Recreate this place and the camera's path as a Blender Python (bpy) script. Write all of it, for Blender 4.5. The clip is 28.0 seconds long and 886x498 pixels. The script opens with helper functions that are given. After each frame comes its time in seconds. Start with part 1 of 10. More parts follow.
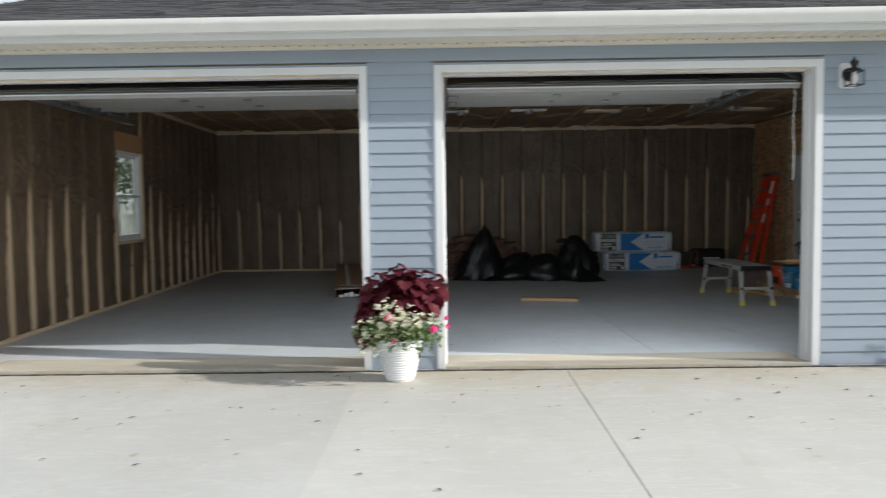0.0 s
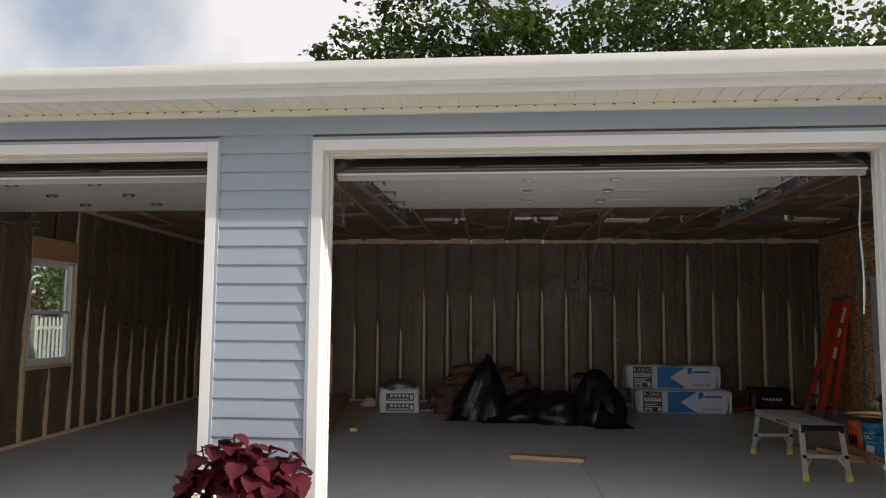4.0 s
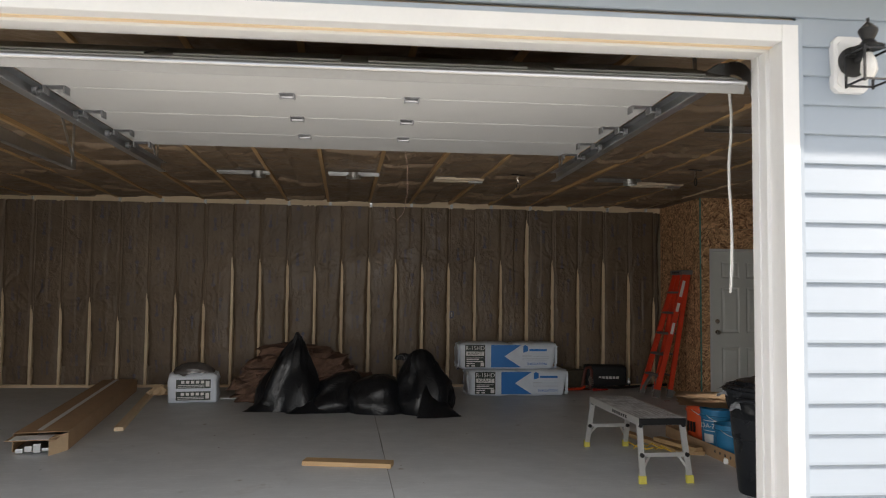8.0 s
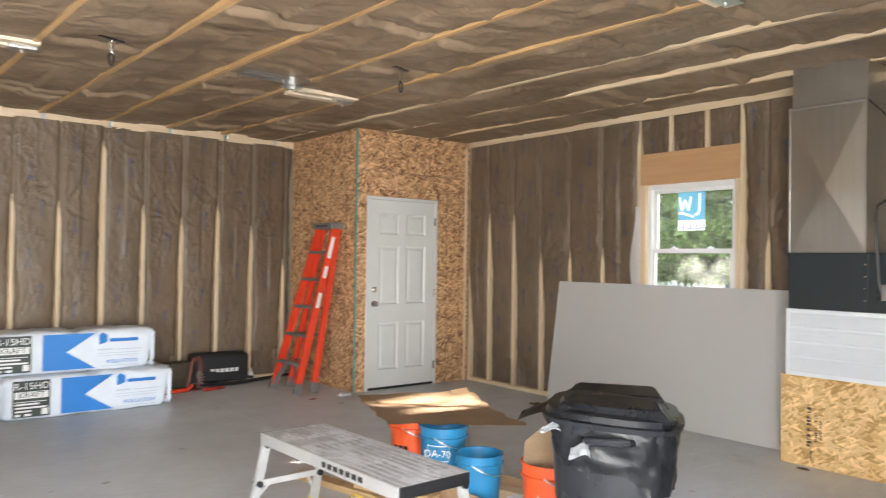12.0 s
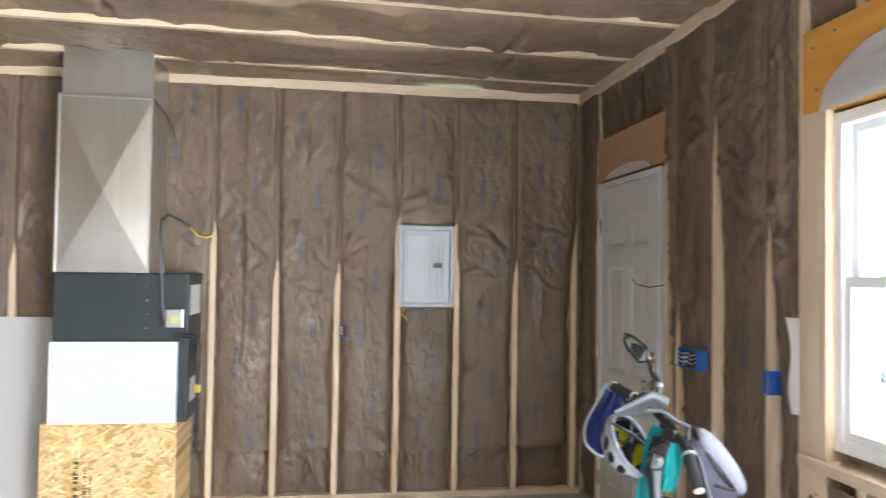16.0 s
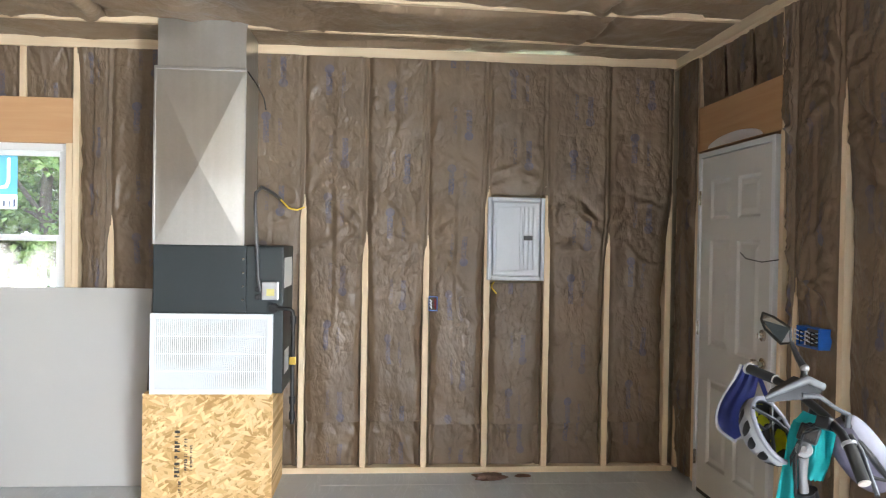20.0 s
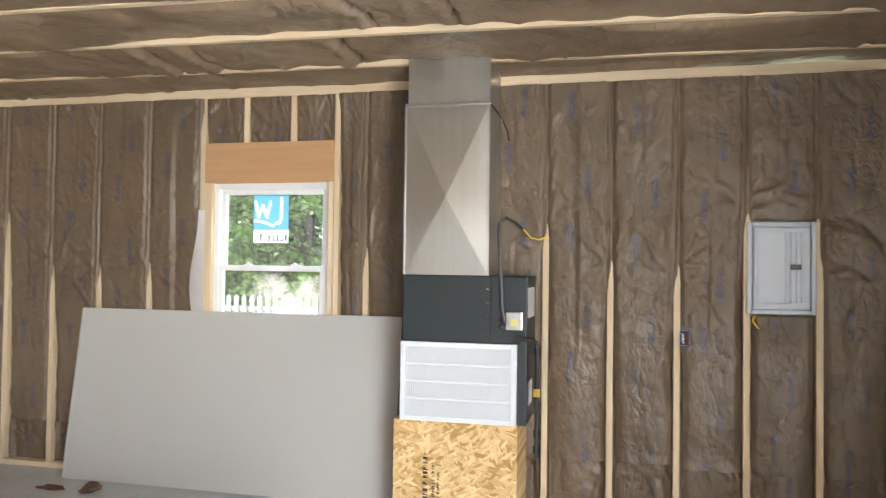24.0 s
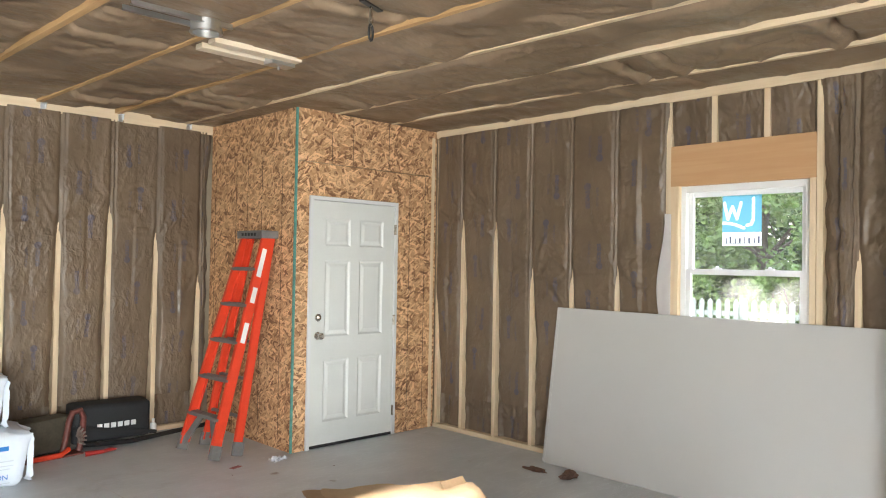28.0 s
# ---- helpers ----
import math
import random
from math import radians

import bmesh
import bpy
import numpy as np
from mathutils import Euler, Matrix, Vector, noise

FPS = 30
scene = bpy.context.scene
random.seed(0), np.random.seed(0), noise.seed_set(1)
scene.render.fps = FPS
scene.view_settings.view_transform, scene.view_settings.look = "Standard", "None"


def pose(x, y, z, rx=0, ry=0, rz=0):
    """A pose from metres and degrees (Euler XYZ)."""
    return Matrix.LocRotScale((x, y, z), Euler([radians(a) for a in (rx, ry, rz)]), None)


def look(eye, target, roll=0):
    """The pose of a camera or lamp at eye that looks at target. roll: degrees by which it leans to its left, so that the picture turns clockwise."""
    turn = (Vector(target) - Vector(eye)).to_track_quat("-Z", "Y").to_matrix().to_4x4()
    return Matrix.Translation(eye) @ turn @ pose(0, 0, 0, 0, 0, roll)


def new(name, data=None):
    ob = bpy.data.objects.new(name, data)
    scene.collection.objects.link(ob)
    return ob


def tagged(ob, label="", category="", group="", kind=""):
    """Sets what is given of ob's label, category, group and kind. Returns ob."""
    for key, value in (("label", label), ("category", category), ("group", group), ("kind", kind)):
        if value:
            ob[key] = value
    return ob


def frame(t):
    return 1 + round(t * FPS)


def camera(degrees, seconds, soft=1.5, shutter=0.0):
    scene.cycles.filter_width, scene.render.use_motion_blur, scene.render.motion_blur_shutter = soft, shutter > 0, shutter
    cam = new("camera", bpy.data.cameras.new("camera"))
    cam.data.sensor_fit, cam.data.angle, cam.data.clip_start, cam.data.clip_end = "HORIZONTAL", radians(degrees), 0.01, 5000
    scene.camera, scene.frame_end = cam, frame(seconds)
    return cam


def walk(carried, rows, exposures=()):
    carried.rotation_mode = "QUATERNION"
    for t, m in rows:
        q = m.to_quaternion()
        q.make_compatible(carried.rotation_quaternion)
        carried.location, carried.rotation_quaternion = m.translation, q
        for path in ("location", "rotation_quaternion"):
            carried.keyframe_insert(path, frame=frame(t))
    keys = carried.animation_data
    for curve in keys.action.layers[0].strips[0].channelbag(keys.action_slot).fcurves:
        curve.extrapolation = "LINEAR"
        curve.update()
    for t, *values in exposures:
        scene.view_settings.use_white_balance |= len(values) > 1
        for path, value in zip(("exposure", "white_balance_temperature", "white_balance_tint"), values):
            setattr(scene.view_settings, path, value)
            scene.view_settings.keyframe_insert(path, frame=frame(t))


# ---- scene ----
cam = camera(61.5, 28.0, soft=1.1, shutter=0.3)
PATH = [
    (0, (0.123, -5.906, 1.302), (0.099, -3.91, 1.182), -0.8),
    (0.5, (0.327, -5.632, 1.298), (0.636, -3.658, 1.204), -0.8),
    (1, (0.518, -5.333, 1.357), (1.021, -3.399, 1.273), -0.7),
    (1.5, (0.801, -4.982, 1.379), (1.37, -3.065, 1.321), -0.8),
    (2, (0.88, -4.579, 1.369), (1.355, -2.636, 1.357), -0.5),
    (2.5, (0.94, -4.273, 1.403), (1.198, -2.291, 1.463), -0.1),
    (3, (1.086, -4.03, 1.434), (1.095, -2.035, 1.573), 0.4),
    (3.5, (1.105, -3.923, 1.431), (0.926, -1.939, 1.61), 0.8),
    (5.5, (1.016, -3.791, 1.412), (0.849, -1.808, 1.607), -0.9),
    (6, (1.195, -3.602, 1.431), (1.185, -1.609, 1.599), -1.2),
    (6.5, (1.377, -3.373, 1.457), (1.492, -1.382, 1.604), -0.8),
    (7, (1.402, -3.07, 1.45), (1.578, -1.082, 1.582), -0.3),
    (7.5, (1.466, -2.756, 1.448), (1.662, -0.769, 1.568), 0.4),
    (8, (1.591, -2.387, 1.468), (1.781, -0.399, 1.579), 0.6),
    (8.5, (1.603, -1.975, 1.415), (1.887, 0.004, 1.471), 0.3),
    (9, (1.701, -1.551, 1.407), (2.171, 0.393, 1.423), 0.1),
    (9.5, (1.817, -1.141, 1.449), (2.368, 0.781, 1.469), -0.0),
    (10, (1.759, -0.685, 1.464), (2.322, 1.233, 1.511), -0.5),
    (10.5, (1.726, -0.256, 1.446), (2.288, 1.663, 1.501), -0.8),
    (11, (1.766, 0.192, 1.442), (2.43, 2.078, 1.477), -0.1),
    (11.5, (1.834, 0.575, 1.43), (2.831, 2.309, 1.447), 0.6),
    (12, (1.921, 0.864, 1.407), (3.176, 2.421, 1.437), 0.8),
    (12.5, (2.113, 1.21, 1.465), (3.631, 2.51, 1.537), 0.1),
    (14.5, (2.659, 2.077, 1.495), (4.605, 2.538, 1.527), 0.8),
    (15, (2.742, 2.212, 1.534), (4.731, 2.416, 1.568), 0.4),
    (15.3, (2.778, 2.223, 1.545), (4.777, 2.265, 1.579), 0.9),
    (15.5, (2.738, 2.103, 1.537), (4.738, 2.068, 1.579), 0.6),
    (16, (2.649, 1.912, 1.536), (4.625, 1.609, 1.595), 0.9),
    (16.5, (2.59, 1.773, 1.57), (4.499, 1.182, 1.647), 0.8),
    (17, (2.554, 1.729, 1.582), (4.409, 0.987, 1.664), 0.5),
    (17.5, (2.547, 1.714, 1.578), (4.378, 0.912, 1.662), 0.4),
    (18, (2.549, 1.736, 1.574), (4.413, 1.017, 1.659), 0.7),
    (18.5, (2.582, 1.856, 1.565), (4.511, 1.331, 1.639), 1.3),
    (19, (2.649, 1.964, 1.56), (4.62, 1.627, 1.605), 1.5),
    (19.5, (2.719, 2.062, 1.561), (4.708, 1.853, 1.571), 1.4),
    (20, (2.772, 2.142, 1.55), (4.765, 1.98, 1.526), 1.0),
    (20.5, (2.816, 2.179, 1.528), (4.81, 2.036, 1.46), 1.0),
    (22.5, (2.91, 2.197, 1.503), (4.9, 2.379, 1.431), 1.2),
    (23, (2.886, 2.197, 1.515), (4.869, 2.454, 1.47), 1.5),
    (23.5, (2.879, 2.178, 1.53), (4.847, 2.533, 1.525), 0.9),
    (23.7, (2.901, 2.197, 1.527), (4.863, 2.588, 1.55), 1.0),
    (24, (2.879, 2.209, 1.536), (4.825, 2.666, 1.588), 0.8),
    (24.1, (2.891, 2.234, 1.537), (4.829, 2.725, 1.6), 0.9),
    (24.5, (2.911, 2.241, 1.565), (4.741, 3.042, 1.651), 1.1),
    (25, (2.829, 2.348, 1.584), (4.513, 3.422, 1.667), 0.9),
    (25.5, (2.794, 2.38, 1.556), (4.354, 3.629, 1.637), 0.7),
    (26, (2.789, 2.39, 1.542), (4.267, 3.736, 1.603), 0.6),
    (26.5, (2.804, 2.399, 1.555), (4.236, 3.795, 1.603), 0.6),
    (27, (2.793, 2.398, 1.56), (4.201, 3.818, 1.605), 0.7),
    (27.5, (2.801, 2.401, 1.563), (4.198, 3.832, 1.603), 0.7),
    (28, (2.802, 2.419, 1.551), (4.197, 3.852, 1.588), 1.0),
]
EXPOSURE = [(0.0, 0.25, 6400, 8), (1.2, 0.2, 6000, 8), (3.0, 0.1, 6900, 13), (5.5, 0.15, 7100, 14), (6.5, 0.38, 7000, 13), (7.5, 0.9, 6800, 14), (8.0, 1.2, 7100, 14), (9.0, 2.18, 7200, 15), (10.0, 3.11, 7300, 15), (11.0, 3.76, 6350, 13), (12.5, 3.83, 7000, 13), (15.0, 4.16, 6700, 12), (16.0, 4.54, 6200, 11), (17.5, 4.69, 5650, 6), (19.0, 4.38, 6350, 10), (20.0, 4.44, 6300, 10), (23.0, 4.2, 6600, 11), (28.0, 4.12, 6650, 9)]
walk(cam, [(t, look(eye, target, roll)) for t, eye, target, roll in PATH], EXPOSURE)

# ---- world and sun ----
DOOR_LIGHT = 24.0
SUN_TO = Vector((5.0, -1.1, 1.9)).normalized()
world = bpy.data.worlds.new("sky")
scene.world = world
world.use_nodes = True
wn, wl = world.node_tree.nodes, world.node_tree.links
wn.clear()
w_out, w_bg = wn.new("ShaderNodeOutputWorld"), wn.new("ShaderNodeBackground")
w_sky = wn.new("ShaderNodeTexSky")
w_sky.sky_type, w_sky.sun_disc = "NISHITA", False
w_sky.sun_elevation = math.asin(SUN_TO.z)
w_sky.sun_rotation = math.atan2(SUN_TO.x, SUN_TO.y)
w_bg.inputs["Strength"].default_value = 0.12
w_co, w_noise, w_ramp, w_mix = (wn.new(k) for k in ("ShaderNodeTexCoord", "ShaderNodeTexNoise", "ShaderNodeValToRGB", "ShaderNodeMix"))
w_mix.data_type = "RGBA"
w_noise.inputs["Scale"].default_value, w_noise.inputs["Detail"].default_value = 2.2, 6.0
w_ramp.color_ramp.elements[0].position, w_ramp.color_ramp.elements[1].position = 0.36, 0.58
wl.new(w_co.outputs["Generated"], w_noise.inputs["Vector"])
wl.new(w_noise.outputs["Fac"], w_ramp.inputs["Fac"])
wl.new(w_ramp.outputs["Color"], w_mix.inputs["Factor"])
wl.new(w_sky.outputs["Color"], w_mix.inputs["A"])
w_mix.inputs["B"].default_value = (6.8, 7.0, 7.4, 1)
wl.new(w_mix.outputs["Result"], w_bg.inputs["Color"])
wl.new(w_bg.outputs["Background"], w_out.inputs["Surface"])

sun = new("sun", bpy.data.lights.new("sun", "SUN"))
sun.data.energy, sun.data.angle, sun.data.color = 5.0, radians(0.55), (1.0, 0.95, 0.88)
sun.matrix_world = look(SUN_TO * 30, (0, 0, 0))

# area lamps in the two open garage doors, added to boost the sky light indoors
for name, x, share in (("doorway_light", 1.515, 1.0), ("doorway_light", -2.16, 0.25)):
    lamp = new(name, bpy.data.lights.new(name, "AREA"))
    lamp.data.shape, lamp.data.size, lamp.data.size_y = "RECTANGLE", 2.75, 2.2
    lamp.data.energy, lamp.data.color = DOOR_LIGHT * share, (0.93, 0.97, 1.0)
    lamp.data.spread = radians(170)
    lamp.matrix_world = look((x, 0.20, 1.14), (x, 3.0, 1.0))


# ---- small builders ----
def box(bm, x0, x1, y0, y1, z0, z1, bevel=0.0):
    """Adds a box, with rounded edges if asked, to bm."""
    v = [bm.verts.new(p) for p in ((x0, y0, z0), (x1, y0, z0), (x1, y1, z0), (x0, y1, z0), (x0, y0, z1), (x1, y0, z1), (x1, y1, z1), (x0, y1, z1))]
    f = [bm.faces.new([v[i] for i in q]) for q in ((3, 2, 1, 0), (4, 5, 6, 7), (0, 1, 5, 4), (1, 2, 6, 5), (2, 3, 7, 6), (3, 0, 4, 7))]
    if bevel:
        bmesh.ops.bevel(bm, geom=list({e for q in f for e in q.edges}), offset=bevel, segments=2, affect="EDGES", profile=0.6)
    return v


def turned(bm, start, m):
    """Moves the vertices made since start by the matrix m."""
    bm.verts.ensure_lookup_table()
    bmesh.ops.transform(bm, matrix=m, verts=bm.verts[start:])


def lathe(bm, rings, n=24, m=None, cap_low=True, cap_high=True):
    """A turned body from (radius, height) rings; open ends are capped if asked."""
    m = m or Matrix()
    loops = []
    for r, z in rings:
        loops.append([bm.verts.new(m @ Vector((r * math.cos(2 * math.pi * k / n), r * math.sin(2 * math.pi * k / n), z))) for k in range(n)])
    for a, b in zip(loops, loops[1:]):
        for k in range(n):
            bm.faces.new((a[k], a[(k + 1) % n], b[(k + 1) % n], b[k]))
    if cap_low:
        bm.faces.new(loops[0][::-1])
    if cap_high:
        bm.faces.new(loops[-1])


def tube(bm, pts, r, n=8, caps=True):
    """A round bar along points; r is one radius or one for each point."""
    pts = [Vector(p) for p in pts]
    rs = r if isinstance(r, (list, tuple)) else [r] * len(pts)
    loops, up = [], None
    for i, p in enumerate(pts):
        d = (pts[min(i + 1, len(pts) - 1)] - pts[max(i - 1, 0)]).normalized()
        if up is None:
            up = Vector((0, 0, 1)) if abs(d.z) < 0.9 else Vector((1, 0, 0))
        side = d.cross(up).normalized()
        up = side.cross(d).normalized()
        loops.append([bm.verts.new(p + rs[i] * (side * math.cos(2 * math.pi * k / n) + up * math.sin(2 * math.pi * k / n))) for k in range(n)])
    for a, b in zip(loops, loops[1:]):
        for k in range(n):
            bm.faces.new((a[k], a[(k + 1) % n], b[(k + 1) % n], b[k]))
    if caps:
        bm.faces.new(loops[0][::-1])
        bm.faces.new(loops[-1])


def bar(bm, a, b, w, h, side=(0, 0, 1)):
    """A square bar from a to b, w wide and h deep; side is roughly its depth's direction."""
    a, b = Vector(a), Vector(b)
    d = (b - a).normalized()
    s = d.cross(Vector(side)).normalized()
    u = s.cross(d).normalized()
    v = [bm.verts.new(p + s * i * w / 2 + u * j * h / 2) for p in (a, b) for i, j in ((-1, -1), (1, -1), (1, 1), (-1, 1))]
    for q in ((3, 2, 1, 0), (4, 5, 6, 7), (0, 1, 5, 4), (1, 2, 6, 5), (2, 3, 7, 6), (3, 0, 4, 7)):
        bm.faces.new([v[i] for i in q])


def sheet(bm, fn, nu, nv, uvs=None):
    """A grid of nu x nv cells; fn(a, b) with a and b from 0 to 1 gives each place."""
    g = [[bm.verts.new(fn(i / nu, j / nv)) for i in range(nu + 1)] for j in range(nv + 1)]
    for j in range(nv):
        for i in range(nu):
            bm.faces.new((g[j][i], g[j][i + 1], g[j + 1][i + 1], g[j + 1][i]))


def mesh_of(name, bm, material, smooth=False, fix=True):
    if fix:
        bmesh.ops.recalc_face_normals(bm, faces=bm.faces[:])
    me = bpy.data.meshes.new(name)
    bm.to_mesh(me)
    bm.free()
    for m in material if isinstance(material, (list, tuple)) else [material]:
        me.materials.append(m)
    if smooth:
        me.shade_smooth()
        me.set_sharp_from_angle(angle=radians(smooth if smooth is not True else 40))
    return me


def part(name, bm, material, parent=None, label="", smooth=False, fix=True):
    """Links bm as one mesh object under a thing or a part."""
    ob = new(name, mesh_of(name, bm, material, smooth, fix))
    if parent is not None:
        ob.parent = parent
    if label:
        tagged(ob, label)
    return ob


def thing(name, m, label, category, group="", kind=""):
    """An Empty at the pose m that holds the parts of one thing."""
    ob = new(name)
    ob.empty_display_size = 0.1
    ob.matrix_world = m
    return tagged(ob, label, category, group, kind)


def structure(name, bm, material, label, category, smooth=False):
    return tagged(part(name, bm, material, None, smooth=smooth), label, category, kind="structure")


def pieces(parent, name, data, places, label=""):
    """Alike pieces that share one mesh."""
    for m in places:
        ob = new(name, data)
        ob.parent = parent
        ob.matrix_basis = m
        if label:
            tagged(ob, label)


def lettering(name, words, size, m, material, parent, depth=0.0005):
    cu = bpy.data.curves.new(name, "FONT")
    cu.body, cu.size, cu.extrude, cu.align_x, cu.align_y = words, size, depth, "CENTER", "CENTER"
    tmp = bpy.data.objects.new(name, cu)
    scene.collection.objects.link(tmp)
    me = bpy.data.meshes.new_from_object(tmp)
    bpy.data.objects.remove(tmp)
    me.materials.clear()
    me.materials.append(material)
    ob = new(name, me)
    ob.parent = parent
    ob.matrix_basis = m
    return ob


# ---- materials ----
class Nodes:
    """Short hand for one node material."""

    def __init__(self, name, rough=0.5, metal=0.0):
        self.mat = bpy.data.materials.new(name)
        self.mat.use_nodes = True
        self.n, self.l = self.mat.node_tree.nodes, self.mat.node_tree.links
        self.b = self.n["Principled BSDF"]
        self.b.inputs["Roughness"].default_value, self.b.inputs["Metallic"].default_value = rough, metal
        self.co = self.n.new("ShaderNodeTexCoord")

    def put(self, node, socket, value):
        if hasattr(value, "links"):
            self.l.new(value, node.inputs[socket])
        else:
            node.inputs[socket].default_value = value

    def coords(self, scale=(1, 1, 1), kind="Object", turn=(0, 0, 0)):
        m = self.n.new("ShaderNodeMapping")
        m.inputs["Scale"].default_value = scale
        m.inputs["Rotation"].default_value = turn
        self.l.new(self.co.outputs[kind], m.inputs["Vector"])
        return m.outputs["Vector"]

    def noise(self, scale, vector, detail=4.0, rough=0.55, warp=0.0):
        t = self.n.new("ShaderNodeTexNoise")
        for k, v in (("Scale", scale), ("Detail", detail), ("Roughness", rough), ("Distortion", warp), ("Vector", vector)):
            self.put(t, k, v)
        return t.outputs["Fac"]

    def voronoi(self, scale, vector, out="Color", feature="F1"):
        t = self.n.new("ShaderNodeTexVoronoi")
        t.feature = feature
        self.put(t, "Scale", scale)
        self.put(t, "Vector", vector)
        return t.outputs[out]

    def ramp(self, fac, *stops):
        r = self.n.new("ShaderNodeValToRGB")
        e = r.color_ramp.elements
        while len(e) < len(stops):
            e.new(0.5)
        for k, (at, colour) in zip(e, stops):
            k.position = at
            k.color = (*colour, 1) if isinstance(colour, tuple) else (colour, colour, colour, 1)
        self.put(r, "Fac", fac)
        return r.outputs["Color"]

    def mix(self, fac, a, b, blend="MIX"):
        m = self.n.new("ShaderNodeMix")
        m.data_type, m.blend_type = "RGBA", blend
        for k, v in (("Factor", fac), ("A", a), ("B", b)):
            self.put(m, k, (*v, 1) if isinstance(v, tuple) and len(v) == 3 else v)
        return m.outputs["Result"]

    def math(self, op, a, b=0.0):
        m = self.n.new("ShaderNodeMath")
        m.operation = op
        self.put(m, 0, a)
        self.put(m, 1, b)
        return m.outputs[0]

    def random(self):
        return self.n.new("ShaderNodeObjectInfo").outputs["Random"]

    def colour(self, value):
        self.put(self.b, "Base Color", (*value, 1) if isinstance(value, tuple) and len(value) == 3 else value)
        return self

    def rough(self, value):
        self.put(self.b, "Roughness", value)
        return self

    def bump(self, height, strength=0.3, distance=0.01, also=None):
        k = self.n.new("ShaderNodeBump")
        k.inputs["Strength"].default_value, k.inputs["Distance"].default_value = strength, distance
        self.put(k, "Height", height)
        if also is not None:
            self.l.new(also, k.inputs["Normal"])
        self.l.new(k.outputs["Normal"], self.b.inputs["Normal"])
        return k.outputs["Normal"]


def worn(name, colour, rough=0.5, metal=0.0, spread=0.12, scale=6.0, grain=60.0, relief=0.08, kind="Object"):
    """A surface of one colour with soft stains, fine grain and a little relief."""
    s = Nodes(name, rough, metal)
    v = s.coords(kind=kind)
    big, small = s.noise(scale, v, 5.0), s.noise(grain, v, 3.0)
    dark, light = tuple(c * (1 - spread) for c in colour), tuple(min(1, c * (1 + spread)) for c in colour)
    base = s.ramp(big, (0.3, dark), (0.7, light))
    s.colour(s.mix(0.35, base, s.ramp(small, (0.3, dark), (0.7, light))))
    s.rough(s.math("ADD", s.math("MULTIPLY", s.math("SUBTRACT", big, 0.5), 0.25), rough))
    if relief:
        s.bump(small, relief, 0.004)
    return s.mat


def wood(name, light, dark, along="z", rough=0.6):
    """Sawn pine: long grain, a few knots, a tone of its own for each piece."""
    s = Nodes(name, rough)
    k = {"x": (1.2, 22, 22), "y": (22, 1.2, 22), "z": (22, 22, 1.2)}[along]
    v = s.coords(k)
    shift = s.n.new("ShaderNodeVectorMath")
    shift.operation = "ADD"
    s.l.new(v, shift.inputs[0])
    s.put(shift, 1, s.math("MULTIPLY", s.random(), 37.0))
    v = shift.outputs["Vector"]
    grain = s.noise(1.0, v, 6.0, 0.6, 0.8)
    tone = s.mix(s.ramp(grain, (0.3, 0.0), (0.72, 1.0)), light, dark)
    knots = s.voronoi(0.22, v, "Distance")
    tone = s.mix(s.ramp(knots, (0.03, 0.75), (0.09, 0.0)), tone, (0.16, 0.07, 0.025))
    tone = s.mix(s.math("MULTIPLY", s.random(), 0.3), tone, tuple(c * 0.72 for c in light))
    s.colour(tone)
    s.bump(grain, 0.12, 0.003)
    return s.mat


